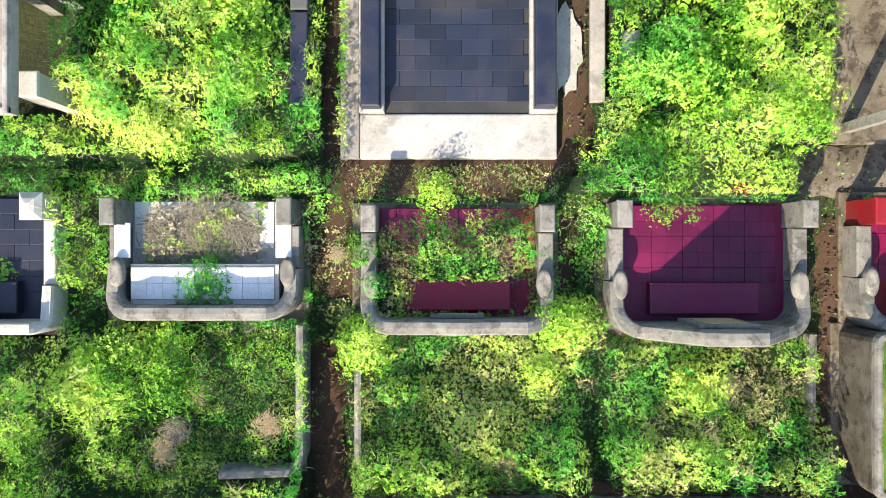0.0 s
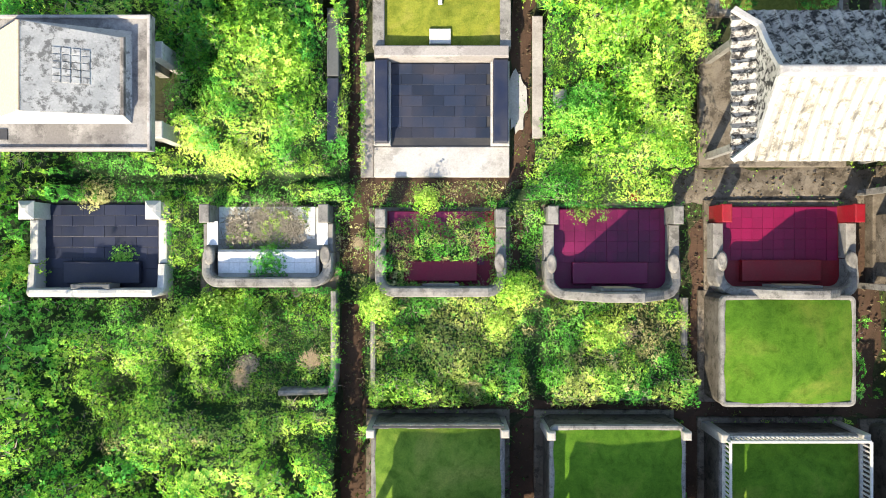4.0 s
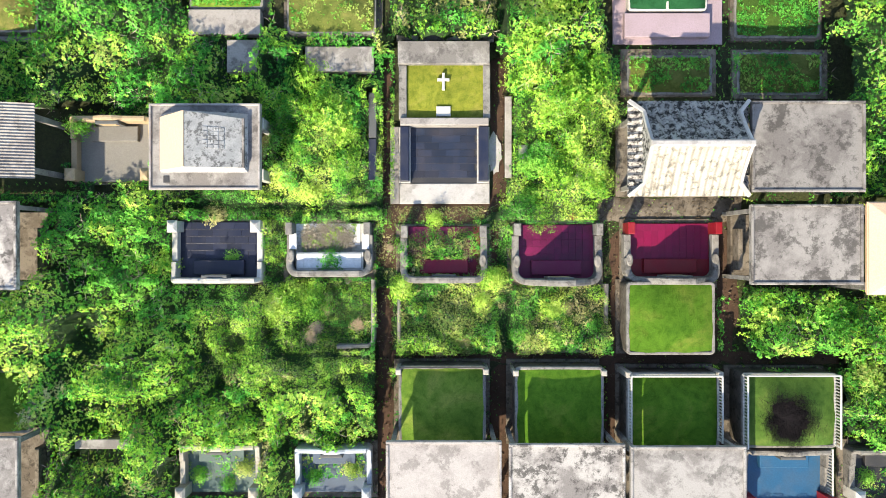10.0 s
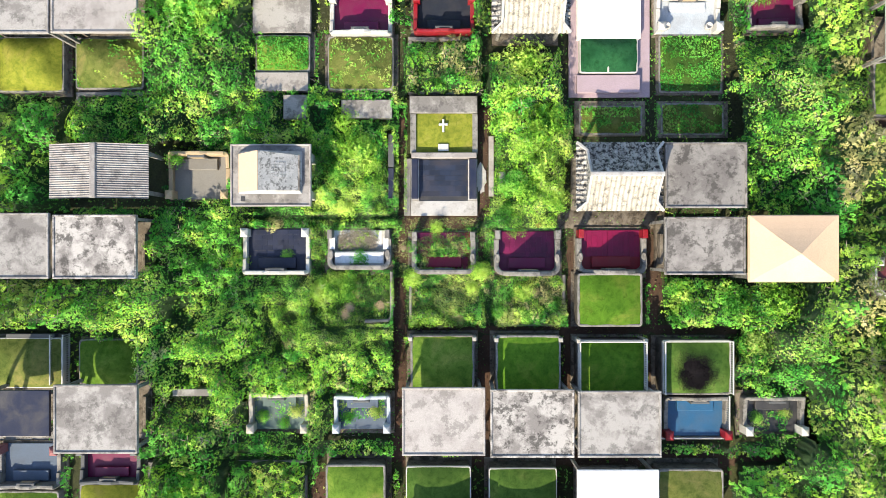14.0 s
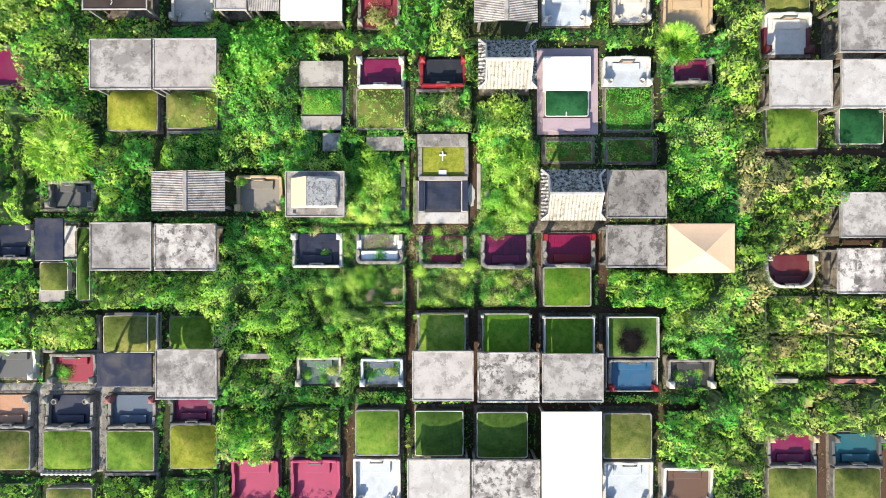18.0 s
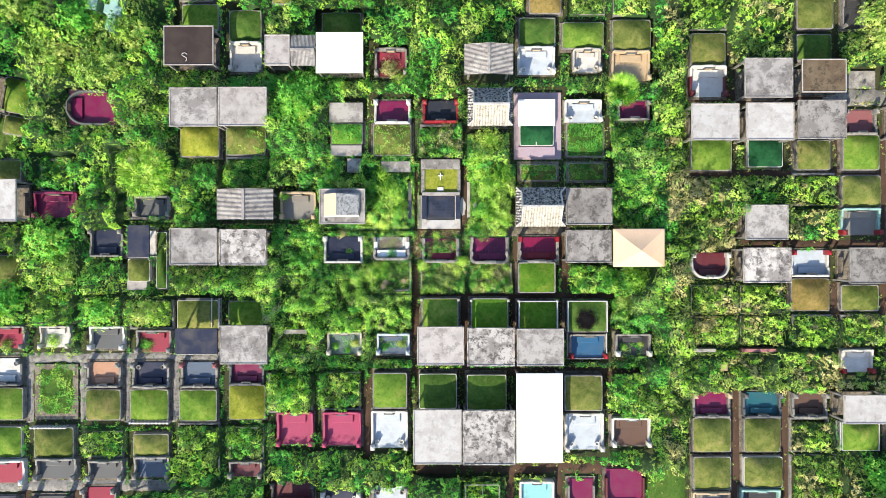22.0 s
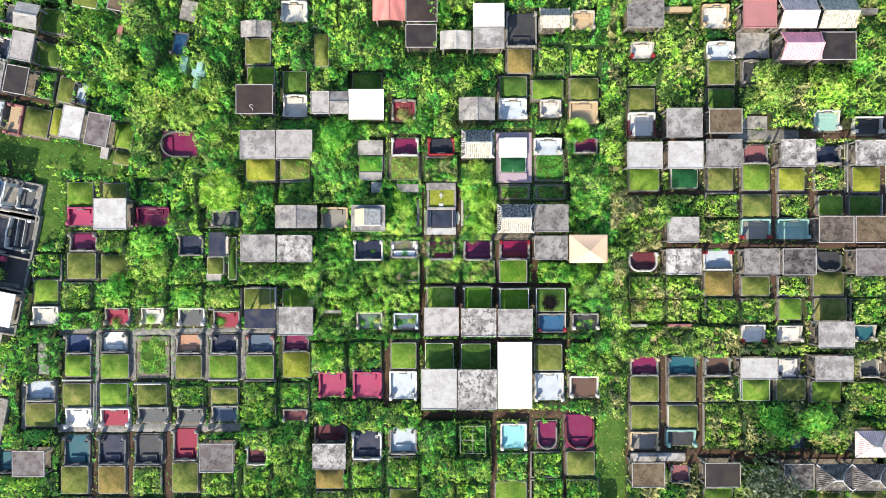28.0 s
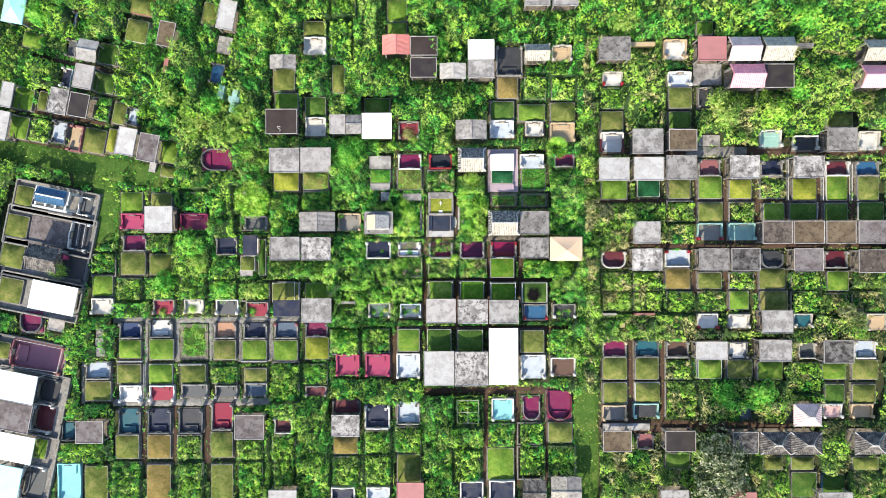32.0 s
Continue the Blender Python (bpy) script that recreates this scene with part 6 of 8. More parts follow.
thicket(-2.1, 10.2, 5.3, 16.5, 1.0, 0.3, 0.8, ("yellow", "olive", "green",))
thicket(10.8, 0.5, 16.2, 7.9, 1.0, 0.4, 0.9, ("green", "yellow",))
thicket(14.0, 4.5, 16.2, 25.1, 0.9, 0.4, 0.8, ("green", "yellow",))
thicket(12.2, -14.9, 16.4, -0.6, 0.9, 0.3, 0.7, ("yellow", "green", "olive",))
thicket(16.4, -9.3, 26.1, -2.4, 0.9, 0.3, 0.8, ("olive", "yellow", "green",))
thicket(25.8, -18.4, 38.9, -13.3, 0.9, 0.4, 1.0, ("green", "green", "weed",))
thicket(-10.7, -15.4, -1.6, -11.4, 0.9, 0.3, 0.7, ("green", "weed",))
thicket(-17.0, -25.2, -10.8, -15.4, 0.9, 0.3, 0.8, ("olive", "green",))
thicket(-1.6, -25.3, 1.8, -14.9, 0.9, 0.3, 0.8, ("green", "yellow",))
thicket(16.1, -25.4, 22.9, -20.6, 0.9, 0.4, 0.9, ("green",))
thicket(25.9, 11.2, 39.0, 15.9, 0.8, 0.4, 0.9, ("olive", "green", "tan",))
thicket(-44.3, 16.7, -37.5, 23.0, 0.9, 0.4, 0.8, ("green", "olive",))
thicket(-23.8, 1.8, -17.0, 7.5, 0.9, 0.3, 0.8, ("green", "yellow",))
thicket(-10.7, 4.0, -7.2, 8.0, 1.0, 0.3, 0.8, ("green",))
PLOT = np.zeros((NY, NX), bool)
for x, y, w, d, tone, h, turn in LOTS:
    m = inside(x, y, w, d, turn, 0.0)
    PLOT |= inside(x, y, w, d, turn, 0.05)
    if abs(x) > 9 or abs(y) > 5.5:  # trodden gap round the plot
        gap = inside(x, y, w, d, turn, 0.32) & ~inside(x, y, w, d, turn, 0.02) & ~BARE
        HEIGHT[gap] = np.minimum(HEIGHT[gap], 0.05 + 0.1 * field(0.3, 32)[gap])
        TONE[gap] = 0
    HEIGHT[m] = 0.4 + 0.35 * h * (field(0.5, 31)[m] + 0.3)
    TONE[m] = TONES.index(tone)
    near = abs(x) < 6 and abs(y) < 4
    if near:
        HEIGHT[m] = 0.26 + 0.1 * field(0.4, 33)[m]
        TONE[m] = np.where(field(0.6, 34)[m] > 0.5, 3, np.where(field(0.3, 35)[m] > 0.62, 0, np.where(field(0.45, 36)[m] > 0.55, 4, 1)))
    for k in range(int(w * d * (0.9 if near else 3 + 3 * h))):
        px, py = rb.uniform(-w / 2 + 0.15, w / 2 - 0.15), rb.uniform(-d / 2 + 0.15, d / 2 - 0.15)
        c, s = math.cos(radians(turn)), math.sin(radians(turn))
        dome(x + c * px - s * py, y + s * px + c * py, rb.uniform(0.22, 0.5) * (0.75 + 0.5 * h), (0.3 if near else 0.42) + h * rb.uniform(0.7, 1.35) * (0.6 if near else 1), TONES.index(rb.choice(("yellow", "olive", "green", "green") if near else (tone, tone, tone, "yellow", "olive"))))
dome(-3.41, 2.05, 1.04, 0.75, TONES.index("yellow"))
dome(-4.46, 1.56, 0.89, 0.60, TONES.index("yellow"))
dome(-2.56, 2.54, 0.96, 0.70, TONES.index("green"))
dome(-4.81, 2.47, 0.74, 0.70, TONES.index("green"))
dome(-2.35, 1.56, 0.74, 0.50, TONES.index("green"))
dome(2.79, 2.61, 0.96, 1.00, TONES.index("yellow"))
dome(3.84, 2.26, 1.33, 1.10, TONES.index("yellow"))
dome(4.48, 2.82, 0.89, 0.90, TONES.index("yellow"))
dome(2.93, 1.34, 0.81, 0.70, TONES.index("yellow"))
dome(3.98, 1.27, 0.81, 0.80, TONES.index("yellow"))
dome(2.36, 1.70, 0.59, 0.70, TONES.index("green"))
dome(-4.11, -1.40, 0.96, 0.70, TONES.index("yellow"))
dome(-4.88, -1.96, 0.81, 0.60, TONES.index("yellow"))
dome(-3.55, -1.12, 0.52, 0.60, TONES.index("green"))
dome(-5.09, -1.40, 0.67, 0.50, TONES.index("green"))
dome(-5.09, -2.53, 0.67, 0.50, TONES.index("green"))
dome(-1.01, -1.12, 0.52, 0.60, TONES.index("yellow"))
dome(2.64, 4.40, 0.99, 1.00, TONES.index("yellow"))
dome(3.71, 3.80, 1.36, 1.30, TONES.index("yellow"))
dome(4.31, 4.64, 0.99, 1.10, TONES.index("yellow"))
dome(4.55, 2.97, 0.74, 0.90, TONES.index("yellow"))
dome(-3.22, 3.92, 0.86, 0.80, TONES.index("yellow"))
dome(-2.63, 2.73, 0.86, 0.70, TONES.index("yellow"))
dome(-3.82, 4.40, 0.74, 0.80, TONES.index("green"))
dome(-5.62, -2.05, 1.11, 0.60, TONES.index("green"))
dome(-6.81, -3.25, 1.11, 0.60, TONES.index("green"))
dome(-8.01, -2.53, 1.11, 0.60, TONES.index("green"))
dome(-3.82, -3.97, 0.99, 0.60, TONES.index("olive"))
dome(-7.41, -4.80, 1.11, 0.60, TONES.index("olive"))
dome(-5.14, -4.80, 0.99, 0.60, TONES.index("olive"))
dome(3.23, 6.63, 1.21, 1.20, TONES.index("yellow"))
dome(3.03, 5.05, 1.21, 1.20, TONES.index("yellow"))
dome(3.62, 3.27, 1.21, 1.20, TONES.index("yellow"))
dome(2.44, 7.42, 1.01, 1.00, TONES.index("yellow"))
dome(4.02, 1.89, 0.90, 0.90, TONES.index("yellow"))
dome(-3.09, 3.48, 1.21, 1.00, TONES.index("yellow"))
dome(-2.70, 2.09, 0.80, 0.70, TONES.index("green"))
dome(12.30, -2.07, 1.61, 1.20, TONES.index("yellow"))
dome(9.94, -1.87, 1.21, 0.80, TONES.index("yellow"))
dome(13.29, -2.66, 1.21, 1.00, TONES.index("yellow"))
dome(13.30, 3.66, 1.61, 1.00, TONES.index("green"))
dome(14.28, 1.88, 1.21, 0.80, TONES.index("green"))
dome(-25.43, 19.47, 1.72, 2.00, TONES.index("olive"))
dome(-26.58, 16.62, 2.01, 2.00, TONES.index("green"))
dome(-24.31, 13.76, 2.01, 2.00, TONES.index("olive"))
dome(-21.46, 12.04, 2.01, 2.20, TONES.index("olive"))
dome(-19.74, 14.88, 1.72, 2.00, TONES.index("olive"))
dome(-24.89, 11.48, 1.61, 1.60, TONES.index("olive"))
dome(-19.19, 10.32, 1.61, 1.60, TONES.index("green"))
dome(-9.49, 10.28, 1.84, 1.60, TONES.index("green"))
dome(-10.07, 8.00, 1.72, 1.40, TONES.index("green"))
dome(-8.94, 6.29, 1.61, 1.20, TONES.index("green"))
dome(0.23, 16.52, 2.01, 1.40, TONES.index("green"))
dome(2.50, 14.80, 1.72, 1.30, TONES.index("yellow"))
dome(-0.36, 13.10, 1.61, 1.30, TONES.index("olive"))
dome(-6.61, 17.68, 2.01, 1.40, TONES.index("green"))
dome(13.30, 5.63, 2.01, 1.40, TONES.index("green"))
dome(15.02, 6.76, 1.72, 1.30, TONES.index("yellow"))
dome(12.72, 3.35, 1.72, 1.20, TONES.index("green"))
dome(17.28, 2.76, 1.44, 1.00, TONES.index("yellow"))
dome(20.76, 16.44, 1.72, 1.30, TONES.index("green"))
dome(28.73, 14.13, 1.72, 1.60, TONES.index("olive"))
dome(31.01, 13.55, 1.72, 1.60, TONES.index("olive"))
dome(33.87, 14.11, 1.72, 1.60, TONES.index("olive"))
dome(36.16, 16.38, 1.61, 1.50, TONES.index("green"))
dome(17.83, -3.51, 1.72, 1.00, TONES.index("olive"))
dome(20.68, -4.66, 1.72, 1.10, TONES.index("olive"))
dome(24.09, -5.82, 1.61, 1.20, TONES.index("yellow"))
dome(14.97, -6.92, 2.01, 0.90, TONES.index("yellow"))
dome(13.24, -10.91, 1.61, 0.90, TONES.index("green"))
dome(15.52, -12.06, 1.44, 0.90, TONES.index("yellow"))
dome(28.62, -14.96, 2.30, 1.50, TONES.index("green"))
dome(32.61, -14.98, 2.30, 1.60, TONES.index("green"))
dome(36.61, -13.85, 1.72, 1.20, TONES.index("green"))
dome(30.91, -12.69, 1.72, 1.10, TONES.index("yellow"))
dome(37.76, -11.57, 1.44, 1.20, TONES.index("yellow"))
dome(-9.02, -14.82, 2.30, 0.90, TONES.index("green"))
dome(-5.60, -14.54, 1.72, 0.80, TONES.index("green"))
dome(-13.59, -18.22, 1.72, 1.20, TONES.index("olive"))
dome(-12.47, -22.22, 1.84, 1.30, TONES.index("olive"))
dome(-0.48, -18.27, 1.61, 1.00, TONES.index("green"))
dome(-9.05, -22.80, 1.44, 1.00, TONES.index("olive"))
dome(-6.77, -22.24, 1.44, 1.00, TONES.index("olive"))
dome(-0.49, -22.26, 1.61, 1.00, TONES.index("green"))
dome(17.19, -22.33, 1.72, 1.00, TONES.index("green"))
dome(20.61, -21.77, 1.72, 1.00, TONES.index("green"))
dome(31.44, -23.53, 1.72, 1.00, TONES.index("green"))
dome(39.44, -20.13, 1.61, 1.40, TONES.index("yellow"))
dome(43.42, -23.57, 1.72, 1.00, TONES.index("green"))
dome(-40.82, 20.10, 2.01, 1.30, TONES.index("green"))
dome(-39.69, 17.81, 1.72, 1.20, TONES.index("yellow"))
dome(-33.97, 22.92, 1.72, 1.30, TONES.index("green"))
dome(-37.96, 22.94, 1.44, 1.20, TONES.index("olive"))
dome(-18.00, 22.86, 2.30, 1.30, TONES.index("green"))
dome(-10.01, 23.40, 2.01, 1.40, TONES.index("yellow"))
dome(-8.88, 19.97, 1.72, 1.20, TONES.index("green"))
dome(-6.59, 23.39, 1.72, 1.50, TONES.index("olive"))
dome(3.67, 22.78, 2.01, 1.40, TONES.index("green"))
dome(18.50, 23.29, 2.30, 1.40, TONES.index("olive"))
dome(23.07, 23.27, 2.01, 1.30, TONES.index("olive"))
dome(29.34, 23.25, 2.01, 1.30, TONES.index("green"))
dome(36.75, 23.22, 2.30, 1.60, TONES.index("green"))
dome(40.17, 21.50, 1.72, 1.40, TONES.index("yellow"))
dome(-36.37, -7.87, 1.44, 1.00, TONES.index("olive"))
dome(-36.95, -11.29, 1.26, 1.00, TONES.index("yellow"))
dome(-36.97, -15.85, 1.44, 1.00, TONES.index("yellow"))
dome(-34.66, -9.01, 1.44, 0.80, TONES.index("green"))
dome(-21.49, 5.76, 1.44, 0.90, TONES.index("green"))
dome(-18.64, 4.04, 1.44, 1.20, TONES.index("yellow"))
dome(-15.79, 4.60, 1.26, 0.90, TONES.index("green"))
# steep clumps, dark and light by turns, among the nearest graves
for k in range(620):
    x, y = rb.uniform(-10, 10), rb.uniform(-6, 6)
    i, j = int((x - X0) / CELL), int((y - Y0) / CELL)
    if BARE[j, i] or SOILY[j, i] or PLOT[j, i] or (abs(x) < 6.6 and abs(y - 0.2) < 1.35):
        continue
    r = rb.uniform(0.16, 0.42)
    dome(x, y, r, HEIGHT[j, i] + r * rb.uniform(0.5, 1.1), rb.choice((0, 0, 1, 1, 2, 2, 3, int(TONE[j, i]))))
LANE = np.zeros((NY, NX), bool)
for x, y, w, d, tone, h, turn in LOTS:
    if abs(x) > 9 or abs(y) > 5.5:
        LANE |= inside(x, y, w, d, turn, 0.3) & ~inside(x, y, w, d, turn, 0.04)
LANE &= ~PLOT & ~BARE
LANE |= inside(-4.3, 1.1, 6.2, 0.16, 0)
rolling = ~PLOT & ~((np.abs(GX) < 6.6) & (np.abs(GY) < 3.9))
HEIGHT = np.where(rolling, HEIGHT * (0.4 + 2.1 * field(1.4, 111)), HEIGHT)
for k in range(64000):  # rounded heads of leaves on every stand
    x, y = rb.uniform(-46.6, 46.6), rb.uniform(-26.8, 26.8)
    if k > 54000:
        x, y = rb.uniform(-20, 20), rb.uniform(-11.5, 11.5)
    i, j = int((x - X0) / CELL), int((y - Y0) / CELL)
    if BARE[j, i] or SOILY[j, i] or (abs(x) < 6.6 and abs(y) < 3.9):
        continue
    r = rb.uniform(0.25, 0.6) if k < 16000 else rb.uniform(0.14, 0.3)
    dome(x, y, r, HEIGHT[j, i] + r * rb.uniform(0.35, 0.9), rb.choice((0, 1, 2, 3)) if k < 16000 and rb.random() < 0.4 else int(TONE[j, i]), False)
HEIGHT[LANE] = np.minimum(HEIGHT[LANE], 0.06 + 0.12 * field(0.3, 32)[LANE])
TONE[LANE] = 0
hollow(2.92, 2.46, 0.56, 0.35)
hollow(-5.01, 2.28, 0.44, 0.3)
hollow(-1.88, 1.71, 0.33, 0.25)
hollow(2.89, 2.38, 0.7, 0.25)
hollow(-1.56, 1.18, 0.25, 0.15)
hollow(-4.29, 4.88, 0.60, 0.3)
hollow(-9.45, -2.45, 0.70, 0.25)
m = inside(5.3, -1.7, 0.75, 4.2, 0)
HEIGHT[m] = np.minimum(HEIGHT[m], 0.06)
# drier bushes on the east side
m = (GX > 14.5) & (GY < 21) & (field(2.2, 97) > 0.26)
TONE[m & (TONE <= 1)] = 3
TONE[m & (TONE == 3) & (field(1.0, 98) > 0.56)] = 4
# sunny corner of the west thicket: yellower, drying towards the south
m = inside(-7.2, -3.9, 11.4, 5.6, 0)
TONE[m & (TONE == 0) & (field(0.5, 94) > 0.3)] = 1
TONE[m & (TONE == 1) & (field(0.9, 95) > 0.28)] = 2
TONE[m & (TONE == 4)] = 3
TONE[m & (TONE == 3) & (field(0.7, 99) > 0.45)] = 2
TONE[m & (TONE == 3) & (field(1.1, 96) > 0.6) & (GY < -3.4)] = 4
m = inside(0.2, 0.85, 3.0, 0.75, 0)
HEIGHT[m] = 0.05 + 0.12 * field(0.4, 71)[m]
TONE[m] = np.where(field(0.5, 72)[m] > 0.45, 4, 3)
m = inside(0.18, -0.1, 2.0, 1.2, 0)
HEIGHT[m] = 0.26 + 0.2 * field(0.3, 73)[m]
TONE[m] = np.where(field(0.35, 74)[m] > 0.36, 0, np.where(field(0.25, 75)[m] > 0.6, 4, 3))
low = inside(0.9, -1.2, 11.4, 3.8, 0) & ~PLOT  # low dark creepers round the nearest tombs
HEIGHT[low] = np.minimum(HEIGHT[low], 0.14 + 0.22 * field(0.35, 121)[low])
TONE[low] = np.where(field(0.45, 122)[low] > 0.36, 1, 0)
TONE[low & (np.abs(GX - 0.2) < 2.0) & (field(0.3, 123) > 0.5)] = 3
TONE[low & (np.abs(GX - 0.2) < 2.0) & (field(0.25, 124) > 0.66)] = 4
THIN = inside(0.0, 0.3, 3.4, 2.0, 0) & ~inside(0.18, -0.1, 2.1, 1.3, 0) & (field(0.35, 125) > 0.4)  # bare brown patches between creepers
for x, y, r, h, tone in ((-4.75, 0.5, 0.36, 0.6, 2), (-4.7, -0.25, 0.34, 0.55, 2), (-4.1, -1.35, 0.62, 0.8, 2), (-3.5, -1.2, 0.5, 0.75, 2), (-4.6, -1.75, 0.5, 0.6, 2),
                         (-3.1, -1.65, 0.4, 0.6, 2), (-4.2, -2.45, 0.5, 0.75, 2), (-3.75, -2.75, 0.42, 0.6, 2), (-3.25, -2.85, 0.3, 0.4, 2), (-5.3, -1.0, 0.55, 0.65, 1), (-5.6, -2.2, 0.65, 0.8, 2), (-4.9, -3.0, 0.6, 0.8, 2), (-2.9, -3.3, 0.5, 0.6, 1), (-2.1, -3.4, 0.5, 0.6, 1), (-6.2, -3.2, 0.6, 0.8, 2),
                         (-1.05, -1.2, 0.42, 0.6, 2), (1.5, -0.95, 0.42, 0.7, 2), (-1.5, -0.3, 0.28, 0.35, 4), (2.2, -2.5, 0.32, 0.5, 1), (0.3, -2.75, 0.5, 0.5, 2), (-0.6, -2.6, 0.4, 0.5, 2), (3.1, -1.7, 0.4, 0.55, 2), (3.5, -2.3, 0.35, 0.5, 2), (2.1, 0.5, 0.3, 0.5, 1), (-0.95, -0.02, 0.28, 0.64, 1), (-0.92, -0.5, 0.26, 0.64, 0), (1.34, -0.1, 0.22, 0.6, 0)):
    for k in range(5):
        dome(x + rb.uniform(-0.5, 0.5) * r, y + rb.uniform(-0.5, 0.5) * r, r * rb.uniform(0.45, 0.75), h * rb.uniform(0.7, 1.1), tone, False)
m = inside(2.05, -2.2, 0.3, 1.8, 0) | inside(0.18, -0.55, 1.24, 0.4, 0)
HEIGHT[m] = np.minimum(HEIGHT[m], 0.1)
TONE[m] = 0
for k in range(3, 22):  # growth is kept low on the sunny side of the graves
    dj, di = round(0.9 * k), round(0.44 * k)
    lit = np.zeros((NY, NX), bool)
    lit[:NY - dj, :NX - di] = BARE[dj:, di:]
    HEIGHT[lit] = np.minimum(HEIGHT[lit], 0.2 + 0.075 * k)
for x, y, r, h in ((12.6, 1.95, 0.8, 1.4), (13.6, 1.75, 0.9, 1.5), (14.6, 1.5, 0.9, 1.4), (13.2, 2.8, 0.9, 1.6), (11.9, 2.6, 0.6, 1.3), (14.3, 3.0, 0.9, 1.6)):
    for k in range(7):  # high bushes behind the hipped shelter
        dome(x + rb.uniform(-0.6, 0.6) * r, y + rb.uniform(-0.6, 0.6) * r, r * rb.uniform(0.4, 0.65), h * rb.uniform(0.75, 1.1), 1, False)
m = inside(3.35, 4.6, 2.9, 6.6, 0)
TONE[m & (TONE <= 1) & (field(0.6, 127) > 0.42)] = 2
m = inside(-4.9, -2.5, 4.4, 3.0, 0) & (np.abs(GX + 3.0) + np.abs(GY + 1.9) > 0.9)
TONE[m & (TONE == 1) & (field(0.5, 128) > 0.42)] = 2
TONE[m & (TONE == 0)] = 1
m = PLOT & (GX > -1.3) & (GX < 6) & (GY < -1) & (GY > -4)
HEIGHT[m] += 0.5 * np.clip(-1.7 - GY[m], 0, 0.9)
m = inside(-7.9, -0.5, 5.4, 3.0, 0)
TONE[m & (TONE == 1) & (field(0.5, 129) > 0.4)] = 0
TONE[m & (TONE >= 2) & (field(0.7, 130) > 0.3)] = 1
m = inside(-6.6, -4.6, 10.2, 4.6, 0) & ~PLOT
TONE[m & (TONE == 0) & (field(0.5, 141) > 0.36)] = 1
TONE[m & (TONE == 1) & (field(0.4, 142) > 0.43)] = 2
TONE[m & (TONE == 1) & (field(0.6, 143) > 0.68)] = 4
loose = np.clip(HEIGHT / 0.4, 0.15, 1) * np.where((np.abs(GX) < 10) & (np.abs(GY) < 6), 1.6, 1.1)
MATTED = PLOT & (np.abs(GX) < 6) & (np.abs(GY) < 4)  # close, low cover on the nearest plots
loose[MATTED] *= 0.8
HEIGHT += loose * (0.3 * (field(0.2, 41) - 0.5) + 0.3 * (field(0.42, 42) - 0.5) + 0.3 * (field(0.85, 43) - 0.5))
HEIGHT = np.maximum(HEIGHT, 0.03)
HEIGHT[LANE] = np.minimum(HEIGHT[LANE], 0.2)
pad = np.pad(HEIGHT, 4, mode="edge")
mean = sum(pad[4 + p:4 + p + NY, 4 + q:4 + q + NX] for p in (-4, -2, 0, 2, 4) for q in (-4, -2, 0, 2, 4)) / 25
m = inside(-7.2, -3.9, 11.4, 5.6, 0)
HEIGHT[m] = 0.85 * HEIGHT[m] + 0.15 * mean[m]
CREST = np.clip(0.77 + 3.6 * (HEIGHT - mean), 0.13, 1)  # leaves crowd on the crests of clumps
CREST[MATTED] = np.maximum(CREST[MATTED], 0.42)
CREST[THIN] *= 0.5
CREST[inside(0.18, -0.15, 2.0, 1.1, 0)] = 1
slope_y, slope_x = np.gradient(HEIGHT, CELL)


def leaf_mesh(name, base, axis, size, count, material, wide=0.27, lift=(0.0, 0.65)):
    """Sprigs: leaves spreading from each base point round its axis."""
    n = len(base)
    m = n * count
    o = np.repeat(base, count, 0)
    a = np.repeat(axis, count, 0)
    s = np.repeat(size, count) * R.uniform(0.65, 1.25, m)
    ang = np.tile(np.arange(count) * (math.tau / count), n) + np.repeat(R.uniform(0, 6.3, n), count) + R.uniform(-0.4, 0.4, m)
    e1 = np.cross(a, np.array([0.31, 0.95, 0.11]))
    e1 /= np.linalg.norm(e1, axis=1, keepdims=True)
    e2 = np.cross(a, e1)
    el = R.uniform(lift[0], lift[1], m)
    out = np.cos(ang)[:, None] * e1 + np.sin(ang)[:, None] * e2
    way = np.cos(el)[:, None] * out + np.sin(el)[:, None] * a
    side = np.cross(way, a)
    side /= np.linalg.norm(side, axis=1, keepdims=True) + 1e-9
    up = np.cross(side, way)
    L = s[:, None]
    q = np.empty((m, 4, 3), np.float32)
    q[:, 0] = o + way * L * 0.08
    q[:, 1] = o + way * L * 0.5 + side * L * wide + up * L * 0.08
    q[:, 2] = o + way * L - up * L * 0.12
    q[:, 3] = o + way * L * 0.5 - side * L * wide + up * L * 0.08
    me = bpy.data.meshes.new(name)
    me.vertices.add(m * 4)
    me.vertices.foreach_set("co", q.ravel())
    me.loops.add(m * 4)
    me.loops.foreach_set("vertex_index", np.arange(m * 4, dtype=np.int32))
    me.polygons.add(m)
    me.polygons.foreach_set("loop_start", np.arange(0, m * 4, 4, dtype=np.int32))
    me.polygons.foreach_set("loop_total", np.full(m, 4, dtype=np.int32))
    me.materials.append(material)
    me.update(calc_edges=True)
    me.validate()
    return me


